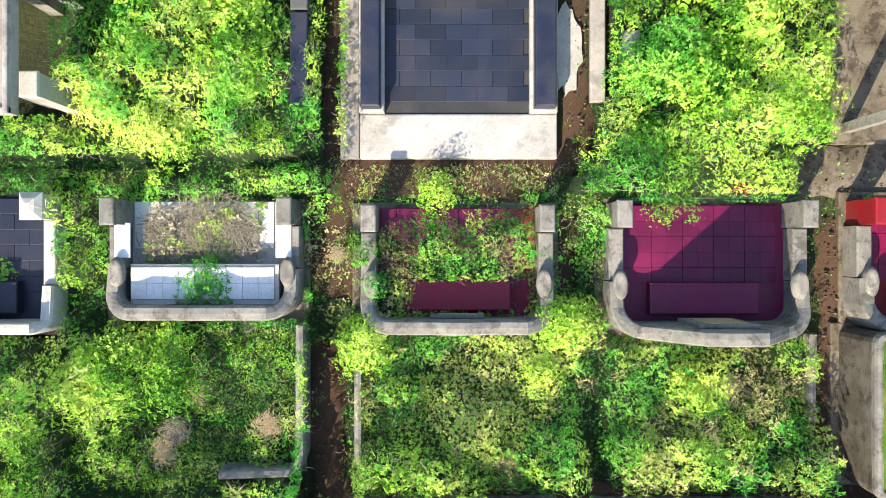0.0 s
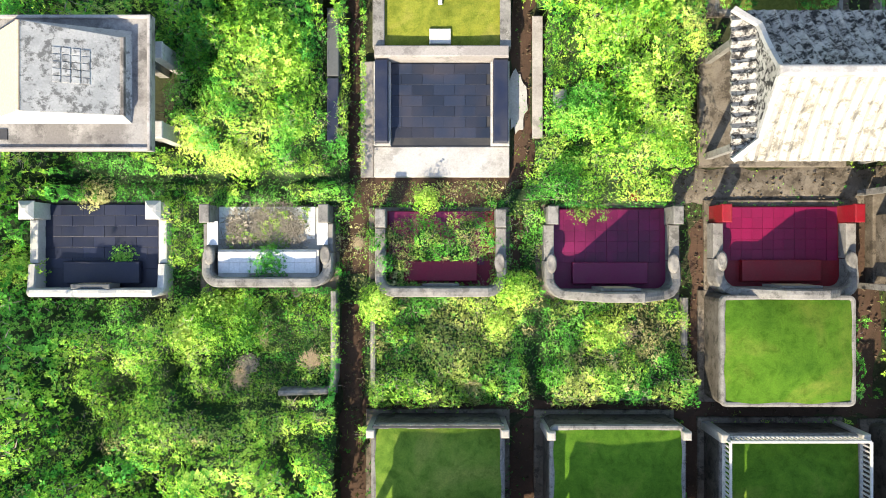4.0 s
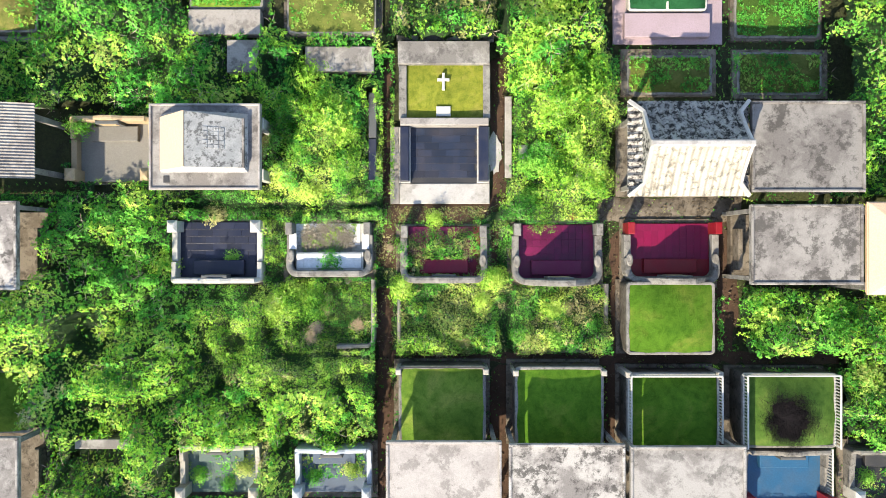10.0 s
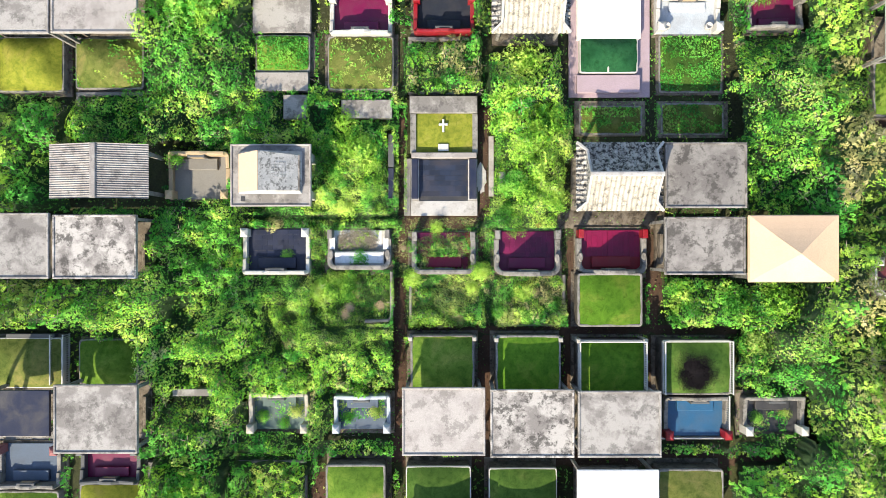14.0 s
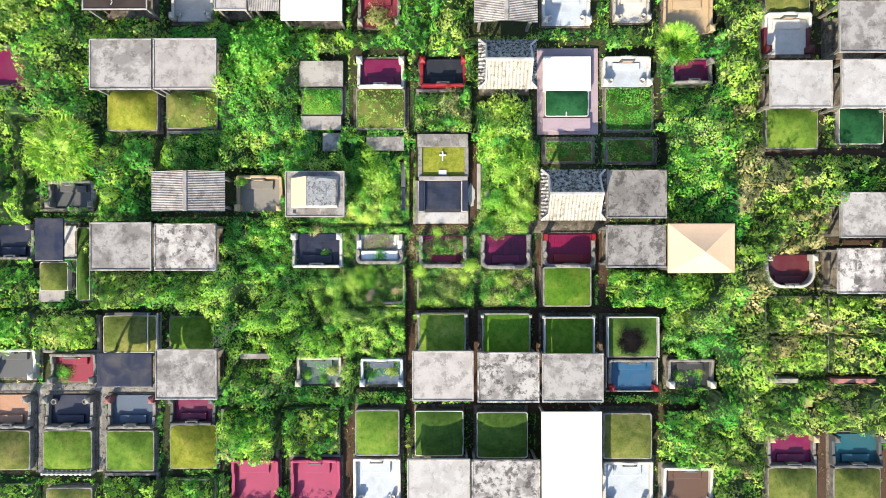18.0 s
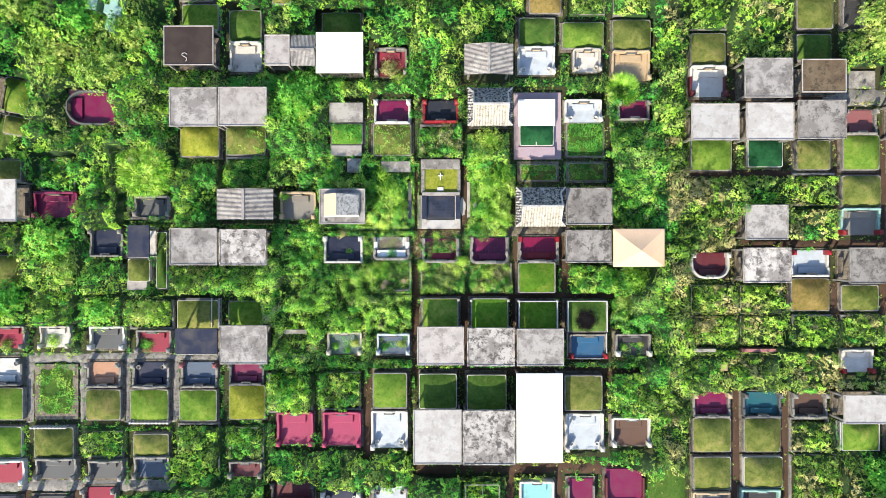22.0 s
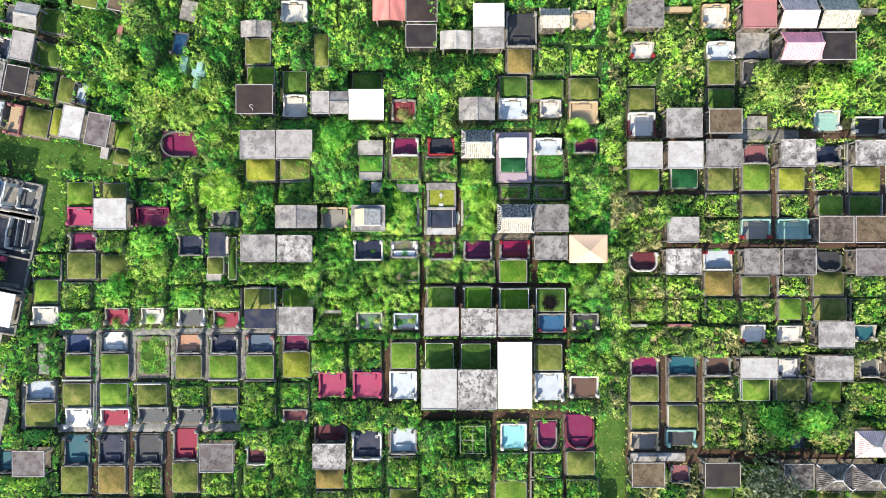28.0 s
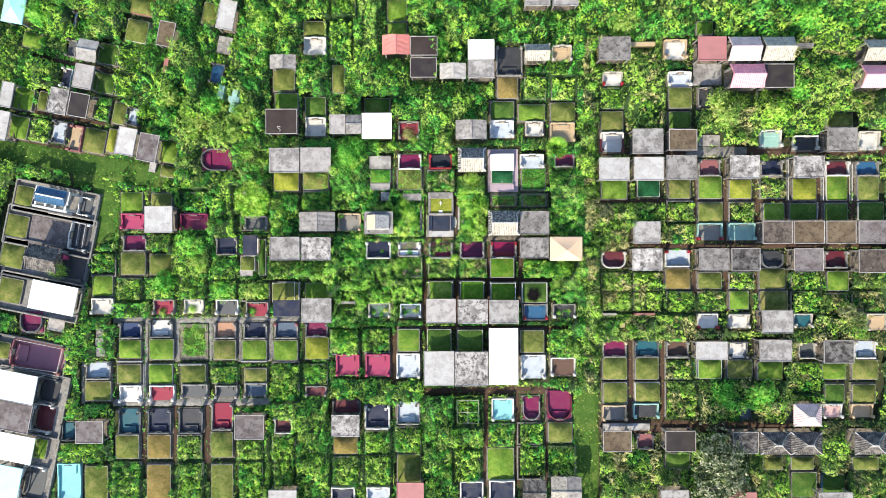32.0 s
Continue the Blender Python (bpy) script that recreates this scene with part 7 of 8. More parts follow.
def scatter(name, xlo, xhi, ylo, yhi, hole, density, size, count, wide=0.27, lift=(0.0, 0.65), only="", greener=0.0):
    """Sprigs over the vegetation surface of one zone, a mesh for each tone."""
    total = int((xhi - xlo) * (yhi - ylo) * density)
    x, y = R.uniform(xlo, xhi, total), R.uniform(ylo, yhi, total)
    keep = np.ones(total, bool)
    if hole:
        keep = ~((np.abs(x - hole[0]) < hole[2]) & (np.abs(y - hole[1]) < hole[3]))
    i, j = ((x - X0) / CELL).astype(int), ((y - Y0) / CELL).astype(int)
    keep &= (i >= 0) & (i < NX) & (j >= 0) & (j < NY)
    x, y, i, j = x[keep], y[keep], i[keep], j[keep]
    live = ~BARE[j, i] & (~WORN[j, i] | (R.rand(len(x)) < 0.12)) & (~SOILY[j, i] | (R.rand(len(x)) < 0.06)) & (R.rand(len(x)) < (0.5 + 1.3 * GAPS[j, i] + 0.5 * PLOT[j, i]) * (CREST[j, i] if size < 0.03 else 0.1 + 0.9 * CREST[j, i] if size < 0.06 else 0.2 + 0.8 * CREST[j, i]))
    x, y, i, j = x[live], y[live], i[live], j[live]
    h = HEIGHT[j, i]
    z = h * (1 - 0.5 * R.rand(len(x)) ** 2.5)
    z[SOILY[j, i] | WORN[j, i]] = 0.08
    steep = 0.7 if size < 0.06 else 1.0
    axis = np.stack([-slope_x[j, i] * steep, -slope_y[j, i] * steep, np.ones(len(x))], 1) + R.normal(0, 0.42 if size < 0.03 else 0.28 if size < 0.06 else 0.1, (len(x), 3))
    axis /= np.linalg.norm(axis, axis=1, keepdims=True)
    tone = TONE[j, i].copy()
    stray = R.rand(len(x)) if size < 0.06 else np.full(len(x), 0.5)
    tone[stray < 0.12] = 0
    tone[stray > 0.93] = 1
    tone[(tone >= 2) & (tone <= 3) & (R.rand(len(x)) < greener)] = 1
    base = np.stack([x, y, z], 1)
    big = size * R.uniform(0.7, 1.3, len(x)) * (0.8 + 0.5 * np.clip(h, 0, 1))
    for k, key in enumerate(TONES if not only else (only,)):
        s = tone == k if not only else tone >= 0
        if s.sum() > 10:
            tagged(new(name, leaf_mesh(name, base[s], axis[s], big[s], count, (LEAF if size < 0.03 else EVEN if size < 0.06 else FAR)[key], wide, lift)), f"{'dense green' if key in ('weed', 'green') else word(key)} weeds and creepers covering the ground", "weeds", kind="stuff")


def thatch_material():
    m, nt, bs = nodes_of("shaded_undergrowth")
    at = world_coords(nt)
    big = noise_node(nt, 0.8, 4, 0.6, at, 0.4)
    leaf = noise_node(nt, 34, 5, 0.75, at)
    # greens kept darker than the leaves, painting shade into gaps between clumps
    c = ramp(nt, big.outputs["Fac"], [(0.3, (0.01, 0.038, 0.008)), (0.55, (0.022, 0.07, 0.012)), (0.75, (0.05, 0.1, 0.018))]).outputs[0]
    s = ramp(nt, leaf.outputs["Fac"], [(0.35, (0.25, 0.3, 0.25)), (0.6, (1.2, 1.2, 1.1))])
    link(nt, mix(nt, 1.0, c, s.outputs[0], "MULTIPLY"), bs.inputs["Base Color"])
    bs.inputs["Roughness"].default_value = 0.8
    add_bump(nt, bs, leaf.outputs["Fac"], 1.0, 0.08)
    return m


THATCH = thatch_material()


def undergrowth(xlo, xhi, ylo, yhi, step, hole=None):
    """Matted old growth under the leaves, closing the soil, coloured dark for the gaps' shade."""
    k = max(1, round(step / CELL))
    i0, i1, j0, j1 = (max(0, int((xlo - X0) / CELL)), min(NX, int((xhi - X0) / CELL)), max(0, int((ylo - Y0) / CELL)), min(NY, int((yhi - Y0) / CELL)))
    js, is_ = np.arange(j0, j1, k), np.arange(i0, i1, k)
    jj, kk = np.meshgrid(js, is_, indexing="ij")
    open_ = ~(BARE | SOILY | WORN | THIN)[jj, kk]
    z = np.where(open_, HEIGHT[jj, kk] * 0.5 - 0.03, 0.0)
    co = np.stack([X0 + (kk + 0.5) * CELL, Y0 + (jj + 0.5) * CELL, z], 2).reshape(-1, 3)
    n = len(is_)
    idx = np.arange(len(co)).reshape(jj.shape)
    ok = open_[:-1, :-1] & open_[1:, :-1] & open_[:-1, 1:] & open_[1:, 1:]
    if hole:
        ok &= ~((np.abs(GX[jj, kk][:-1, :-1]) < hole[0]) & (np.abs(GY[jj, kk][:-1, :-1]) < hole[1]))
    f = np.stack([idx[:-1, :-1], idx[:-1, 1:], idx[1:, 1:], idx[1:, :-1]], 2)[ok]
    tagged(new("undergrowth", mesh_of("undergrowth", co.tolist(), f.tolist(), THATCH, True)), "matted green undergrowth beneath the weeds, coloured dark to stand for shade", "undergrowth", kind="stuff")


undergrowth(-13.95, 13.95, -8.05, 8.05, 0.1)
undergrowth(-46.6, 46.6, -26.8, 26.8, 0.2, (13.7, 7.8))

GAPS = 0.6 * field(0.33, 51) + 0.4 * field(0.9, 52)
NEAR = (0.1, 0, 6.7, 3.9)
scatter("weeds", -6.6, 6.8, -3.9, 3.9, None, 1450, 0.0235, 5, 0.235)
scatter("dead_stems", -6.6, 6.8, -3.9, 3.9, None, 48, 0.13, 4, 0.02, (0.0, 0.5), "dead")
scatter("weeds", -9.5, 9.5, -5.6, 5.6, NEAR, 85, 0.055, 4, 0.3, (0.0, 0.6))
scatter("weeds", -6.6, 6.8, -3.9, 3.9, None, 40, 0.045, 5, 0.3, (0.0, 0.6))
scatter("grasses", -6.6, 6.8, -3.9, 3.9, None, 260, 0.085, 4, 0.028, (0.25, 1.0))
scatter("weeds", -13.5, 13.5, -7.6, 7.6, NEAR, 520, 0.04, 5, greener=0.1)
scatter("grasses", -9.5, 9.5, -5.6, 5.6, NEAR, 70, 0.11, 4, 0.03, (0.25, 1.0))
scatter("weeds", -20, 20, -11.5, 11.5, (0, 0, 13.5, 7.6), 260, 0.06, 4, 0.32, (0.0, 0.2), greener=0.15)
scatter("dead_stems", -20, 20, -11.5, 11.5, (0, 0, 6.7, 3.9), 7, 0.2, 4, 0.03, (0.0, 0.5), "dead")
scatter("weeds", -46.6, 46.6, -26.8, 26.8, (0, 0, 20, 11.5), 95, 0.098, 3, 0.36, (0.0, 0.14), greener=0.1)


def shag(x, y, w, d, z, rise, tones, density, bare=0.0):
    """Weeds that have seeded themselves on a mound or a floor."""
    n = int(w * d * density)
    px, py = R.uniform(x - w / 2, x + w / 2, n), R.uniform(y - d / 2, y + d / 2, n)
    i, j = ((px - X0) / CELL).astype(int), ((py - Y0) / CELL).astype(int)
    on = 0.5 * GAPS[j, i] + 0.5 * field(0.4, 131)[j, i] + R.uniform(-0.08, 0.08, n) > bare
    px, py, i, j = px[on], py[on], i[on], j[on]
    q = np.minimum(1 - np.abs(px - x) / (w / 2), 1 - np.abs(py - y) / (d / 2))
    base = np.stack([px, py, z + rise * np.clip(q * 1.6, 0, 1) + 0.16 * field(0.22, 132)[j, i] * R.uniform(0.3, 1, len(px))], 1)
    axis = R.normal(0, 0.3, base.shape) + np.array([0, 0, 1.0])
    axis /= np.linalg.norm(axis, axis=1, keepdims=True)
    pick = (field(0.5, 133)[j, i] + R.uniform(-0.2, 0.2, len(px)) > 0.5).astype(int)
    for k, key in enumerate(tones):
        s = pick == k
        tagged(new("weeds", leaf_mesh("weeds", base[s], axis[s], R.uniform(0.03, 0.065, int(s.sum())), 4, EVEN[key])), f"short {'green' if key in ('weed', 'green') else word(key)} weeds spreading over a grave", "weeds", kind="stuff")


shag(-5.90, 7.31, 1.9, 1.25, 0.36, 0.3, ("green", "weed"), 420)
shag(-2.95, 6.93, 2.3, 1.85, 0.36, 0.35, ("olive", "green"), 330, 0.3)
shag(-12.44, 6.93, 2.4, 1.8, 0.36, 0.35, ("green", "yellow"), 260, 0.44)
shag(9.60, 6.95, 2.3, 2.1, 0.12, 0.2, ("green", "weed"), 330, 0.3)
shag(6.56, 4.81, 2.3, 1.0, 0.1, 0.16, ("olive", "green"), 330, 0.42)
shag(9.68, 4.85, 2.3, 1.1, 0.1, 0.16, ("olive", "green"), 330, 0.42)
shag(-3.05, 0.2, 1.5, 0.75, 0.16, 0.06, ("dead", "olive"), 420, 0.36)
shag(-6.05, -6.05, 1.9, 1.0, 0.14, 0.05, ("weed", "olive"), 260, 0.5)
shag(-2.90, -6.10, 1.8, 0.9, 0.14, 0.05, ("weed", "olive"), 260, 0.5)
shag(12.45, -6.70, 1.5, 0.8, 0.14, 0.05, ("weed", "olive"), 260, 0.48)
shag(-24.88, -9.2, 2.5, 3.3, 0.1, 0.2, ("green", "yellow"), 260, 0.46)


def lumps(x, y):
    return np.sin(x * 0.9 + 2 * np.sin(y * 0.5)) * np.cos(y * 1.1 + np.sin(x * 0.4))


def outskirts():
    """Scrub that carries on past the last rows: a lumpy sheet of old growth and coarse sprigs on it."""
    xs, ys = np.arange(-260, 261, 3.0), np.arange(-240, 241, 3.0)
    gx, gy = np.meshgrid(xs, ys)
    z = 0.35 + 0.3 * lumps(gx, gy)
    co = np.stack([gx, gy, z], 2).reshape(-1, 3)
    idx = np.arange(len(co)).reshape(gx.shape)
    ok = ~((np.abs(gx[:-1, :-1] + 1.5) < 47) & (np.abs(gy[:-1, :-1] + 1.5) < 27))
    f = np.stack([idx[:-1, :-1], idx[:-1, 1:], idx[1:, 1:], idx[1:, :-1]], 2)[ok]
    tagged(new("scrub", mesh_of("scrub", co.tolist(), f.tolist(), TURF["dark"], True)), "low green scrub running on beyond the graves", "scrub", kind="stuff")
    n = 6000
    x, y = R.uniform(-115, 115, n), R.uniform(-85, 85, n)
    s = ~((np.abs(x) < 46.5) & (np.abs(y) < 26.7))
    x, y = x[s], y[s]
    axis = R.normal(0, 0.4, (len(x), 3)) + np.array([0, 0, 1.0])
    axis /= np.linalg.norm(axis, axis=1, keepdims=True)
    base = np.stack([x, y, 0.4 + 0.3 * lumps(x, y) + R.uniform(0, 0.35, len(x))], 1)
    tagged(new("scrub", leaf_mesh("scrub", base, axis, R.uniform(0.35, 0.8, len(x)), 4, EVEN["green"])), "green scrub running on beyond the graves", "scrub", kind="stuff")


outskirts()


def pebbles(count):
    """Stones and bits of rubble lying on the bare paths."""
    j, i = np.nonzero(SOILY & ~BARE)
    near = (np.abs(X0 + i * CELL) < 21) & (np.abs(Y0 + j * CELL) < 12)
    j, i = j[near], i[near]
    pick = R.randint(0, len(j), count)
    v, f = [], []
    for k, (a, b) in enumerate(zip(i[pick], j[pick])):
        x, y, r = X0 + (a + R.rand()) * CELL, Y0 + (b + R.rand()) * CELL, 0.008 + 0.03 * R.rand() ** 3
        o = len(v)
        v += [(x + r, y, 0.045), (x, y + r * 0.8, 0.045), (x - r, y, 0.045), (x, y - r * 0.8, 0.045), (x, y, 0.045 + r), (x, y, 0.03)]
        f += [(o, o + 1, o + 4), (o + 1, o + 2, o + 4), (o + 2, o + 3, o + 4), (o + 3, o, o + 4), (o + 1, o, o + 5), (o + 2, o + 1, o + 5), (o + 3, o + 2, o + 5), (o, o + 3, o + 5)]
    tagged(new("pebbles", mesh_of("pebbles", v, f, ROOF["tan"])), "small stones and rubble on bare soil", "stones", kind="stuff")


pebbles(5000)


# ---- shrubs and trees, each on its own stems ----
def crown_points(rng, n, flat, lumps):
    p = rng.normal(0, 1, (n, 3))
    p /= np.linalg.norm(p, axis=1, keepdims=True)
    p[:, 2] = np.abs(p[:, 2]) * 1.1 - 0.15
    c = rng.normal(0, 1, (lumps, 3))
    c /= np.linalg.norm(c, axis=1, keepdims=True)
    c[:, 2] = np.abs(c[:, 2])
    near = (p @ c.T).max(1)
    r = (0.42 + 0.58 * np.clip((near - 0.5) / 0.5, 0, 1) ** 0.8) * rng.uniform(0.35, 1.25, n)
    q = p * r[:, None]
    q[:, 2] *= flat
    return q, p


CROWNS = {}


def shrub(x, y, r, h, tone="yellow", fine=True, name="shrub", label="", z=0.0):
    """Stems fanning from the root and a lumpy crown of leaf sprigs."""
    rng = np.random.RandomState(abs(int(x * 100 + y * 31)) % 9999)
    t = thing(name, x, y, z, rng.uniform(0, 360), label or f"{'lime' if tone == 'yellow' else tone} leafy {name} among graves", name, name + "s")
    key = (tone, fine, rng.randint(3), name)
    if key not in CROWNS:
        g = np.random.RandomState(len(CROWNS) + 3)
        n = 800 if fine == 2 else 650
        q, p = crown_points(g, n, 0.8, 9)
        ax = p + np.array([0, 0, 0.6]) + g.normal(0, 0.3, p.shape)
        ax /= np.linalg.norm(ax, axis=1, keepdims=True)
        CROWNS[key] = leaf_mesh("crown", q + np.array([0, 0, 0.45]), ax, g.uniform(0.6, 1.3, n) * (0.085 if fine == 2 else 0.085 if fine else 0.1), 4, (LEAF if fine == 2 or tone == "grey" else EVEN)[tone])
    c = part("crown", CROWNS[key], t)
    c.scale = (r, r, h)
    for k in range(5 if name == "shrub" else 1):
        a = rng.uniform(0, 6.3)
        lean = 0.5 if name == "shrub" else 0.15
        tip = (r * lean * math.cos(a), r * lean * math.sin(a), h * 0.8)
        w = (0.03 if name == "shrub" else 0.07) * r + 0.008
        v, f = [], []
        for s, ww in ((0, w), (0.5, w * 0.7), (1, w * 0.25)):
            cx, cy, cz = tip[0] * s ** 1.4, tip[1] * s ** 1.4, tip[2] * s
            v += [(cx + ww * math.cos(u * math.tau / 6), cy + ww * math.sin(u * math.tau / 6), cz) for u in range(6)]
        f = [(s * 6 + u, s * 6 + (u + 1) % 6, s * 6 + 6 + (u + 1) % 6, s * 6 + 6 + u) for s in range(2) for u in range(6)]
        part("stem" if name == "shrub" else "trunk", mesh_of("stem", v, f, STEM), t)
        if name == "tree":
            for q in range(6):
                e = q * 1.05 + rng.uniform(-0.3, 0.3)
                s = rng.uniform(0.35, 0.6)
                o, q2 = Vector((tip[0] * s ** 1.4, tip[1] * s ** 1.4, tip[2] * s)), Vector((r * 0.65 * math.cos(e), r * 0.65 * math.sin(e), h * rng.uniform(0.65, 0.95)))
                side = (q2 - o).cross(Vector((0, 0, 1))).normalized() * w * 0.4
                lift = Vector((0, 0, w * 0.4))
                part("limb", mesh_of("limb", [o - side, o + lift, o + side, o - lift, q2 - side * 0.2, q2 + lift * 0.2, q2 + side * 0.2, q2 - lift * 0.2],
                                     [(0, 1, 5, 4), (1, 2, 6, 5), (2, 3, 7, 6), (3, 0, 4, 7)], STEM), t)
    return t


shrub(-0.10, 0.75, 0.30, 0.55, "yellow", 2)
shrub(1.54, -0.92, 0.44, 0.80, "yellow", 2)
shrub(-1.02, -1.24, 0.41, 0.70, "yellow", 2)
shrub(-3.00, -0.50, 0.40, 0.55, "weed", 2, label="dark green leafy shrub on a tomb table")
shrub(-2.93, -0.40, 0.30, 0.45, "weed", 2, label="dark green leafy shrub on a tomb table")
shrub(-5.77, -0.38, 0.30, 0.25, "green", 2)
shrub(2.85, 0.52, 0.31, 0.20, "olive", 2)
shrub(3.21, 0.47, 0.22, 0.16, "green", 2)
shrub(-3.12, 0.18, 0.59, 0.16, "dead", 2)
shrub(-3.51, 0.29, 0.41, 0.16, "dead", 2)
shrub(-2.59, 0.01, 0.41, 0.16, "dead", 2)
shrub(-3.37, -0.10, 0.22, 0.14, "olive", 2)
shrub(2.25, -2.55, 0.30, 0.45, "green", 2)

shrub(1.25, -1.56, 0.33, 0.50, "yellow", 2)
shrub(3.17, -1.84, 0.44, 0.50, "yellow", 2)
shrub(-0.88, -2.84, 0.33, 0.50, "yellow", 2)
shrub(0.82, -2.77, 0.37, 0.40, "olive", 2)
shrub(-3.44, -1.77, 0.44, 0.60, "yellow", 2)
shrub(-4.01, -1.27, 0.44, 0.65, "yellow", 2)
shrub(-4.58, -1.77, 0.52, 0.70, "yellow", 2)
shrub(3.38, 2.07, 0.59, 1.10, "yellow", 2)
shrub(4.38, 1.78, 0.59, 1.00, "yellow", 2)
shrub(3.74, 2.85, 0.59, 1.20, "yellow", 2)
shrub(2.46, 2.21, 0.41, 0.80, "green", 2)
shrub(2.60, 1.36, 0.37, 0.60, "green", 2)
shrub(-3.87, 2.71, 0.52, 0.90, "green", 2)
shrub(-3.44, 1.43, 0.44, 0.70, "yellow", 2)
shrub(-4.29, 1.86, 0.44, 0.70, "yellow", 2)
shrub(-2.52, 2.07, 0.44, 0.80, "green", 2)
shrub(3.73, 4.43, 0.86, 1.30, "yellow", 1)
shrub(2.65, 4.79, 0.74, 1.20, "yellow", 1)
shrub(2.89, 2.38, 0.62, 0.80, "green", 1)
shrub(-3.24, 3.83, 0.62, 1.00, "yellow", 1)
shrub(-2.70, 2.99, 0.68, 0.90, "yellow", 1)
shrub(-4.21, 3.71, 0.62, 0.90, "green", 1)
shrub(-3.60, 4.67, 0.62, 0.90, "yellow", 1)
shrub(-8.06, 0.82, 0.49, 0.50, "green", 1)
shrub(-6.25, 0.82, 0.37, 0.30, "tan", 1)
shrub(-8.54, -0.38, 0.55, 0.60, "green", 1)
shrub(-7.70, -0.50, 0.49, 0.60, "yellow", 1)
shrub(-4.45, -1.58, 0.62, 0.60, "yellow", 1)
shrub(-3.49, -1.34, 0.49, 0.50, "yellow", 1)
shrub(9.14, -2.31, 0.62, 0.70, "yellow", 1)
shrub(9.02, -1.59, 0.49, 0.60, "green", 1)
shrub(3.24, 6.85, 0.90, 1.50, "yellow", 1)
shrub(2.65, 5.66, 0.80, 1.40, "yellow", 1)
shrub(4.03, 4.47, 0.80, 1.40, "yellow", 1)
shrub(3.24, 3.68, 0.80, 1.40, "yellow", 1)
shrub(-2.90, 3.69, 0.80, 1.20, "yellow", 1)
shrub(-9.94, 3.30, 0.36, 0.90, "green", 1)
shrub(-6.68, -6.45, 0.30, 0.40, "green", 1)
shrub(-5.39, -6.26, 0.34, 0.45, "olive", 1)
shrub(-5.89, -6.71, 0.26, 0.35, "green", 1)
shrub(-3.47, -6.52, 0.28, 0.40, "green", 1)
shrub(-2.42, -6.26, 0.32, 0.40, "olive", 1)
shrub(12.05, -6.53, 0.30, 0.40, "green", 1)
shrub(13.14, -6.34, 0.28, 0.35, "olive", 1)
shrub(12.75, -2.08, 0.90, 1.40, "yellow", 1)
shrub(10.96, -2.07, 0.80, 1.00, "green", 1)
shrub(13.74, -3.07, 0.70, 1.20, "yellow", 1)
shrub(11.95, -3.66, 0.80, 1.00, "olive", 1)
shrub(-9.65, -9.39, 1.29, 1.60, "green", 1)
shrub(-21.84, -4.18, 1.17, 1.30, "green", 1)
shrub(-18.63, -4.19, 1.17, 1.20, "olive", 1)
shrub(-18.76, 8.77, 1.23, 1.50, "olive", 1)
shrub(-18.47, 5.11, 1.23, 1.30, "yellow", 1)
shrub(-9.09, 8.79, 1.36, 2.00, "green", 1)
shrub(-8.31, 10.33, 1.17, 1.80, "green", 1)
shrub(-3.10, 11.53, 0.75, 0.70, "tan", 1)
shrub(-2.36, 10.95, 0.63, 0.60, "olive", 1)
shrub(-24.99, -6.09, 0.52, 0.60, "yellow", 1)
shrub(-28.07, -6.31, 0.46, 0.50, "olive", 1)
shrub(-18.99, -6.34, 0.52, 0.50, "green", 1)
shrub(26.75, -19.95, 2.58, 6.60, "grey", False, "tree")
shrub(28.79, -23.21, 2.30, 3.60, "grey", False, "tree")
shrub(26.53, -23.77, 2.18, 3.40, "grey", False, "tree")
shrub(-21.18, 11.32, 1.72, 3.00, "olive", False, "tree")
shrub(-24.55, 12.74, 1.49, 2.80, "olive", False, "tree")
shrub(-19.49, 13.56, 1.38, 2.80, "olive", False, "tree")
shrub(-22.58, 14.42, 1.49, 3.00, "green", False, "tree")
shrub(-26.80, 15.28, 1.38, 2.60, "olive", False, "tree")
shrub(28.65, 13.10, 1.49, 2.60, "olive", False, "tree")
shrub(33.71, 13.36, 1.61, 2.80, "yellow", False, "tree")
shrub(35.98, 15.88, 1.38, 2.40, "green", False, "tree")
shrub(32.20, -14.78, 1.61, 2.40, "green", False, "tree")
shrub(28.26, -15.05, 1.49, 2.20, "green", False, "tree")
shrub(41.24, -6.94, 1.49, 2.20, "tan", False, "tree")
shrub(-0.32, 20.25, 1.38, 2.00, "green", False, "tree")
shrub(-9.37, 9.58, 1.38, 2.20, "green", False, "tree")
shrub(-38.12, -2.13, 0.80, 2.00, "olive", False, "tree")
shrub(-25.16, 0.64, 1.49, 1.80, "green", False, "tree")
shrub(-24.05, -1.62, 1.26, 1.60, "olive", False, "tree")
shrub(-27.71, -3.29, 1.26, 1.60, "green", False, "tree")
shrub(-40.28, 23.78, 1.38, 2.20, "green", False, "tree")
shrub(-17.76, 23.13, 1.49, 2.20, "olive", False, "tree")
shrub(18.27, 22.43, 1.49, 2.20, "olive", False, "tree")
shrub(36.85, 22.92, 1.49, 2.60, "green", False, "tree")
shrub(27.81, 14.79, 1.15, 2.40, "olive", False, "tree")


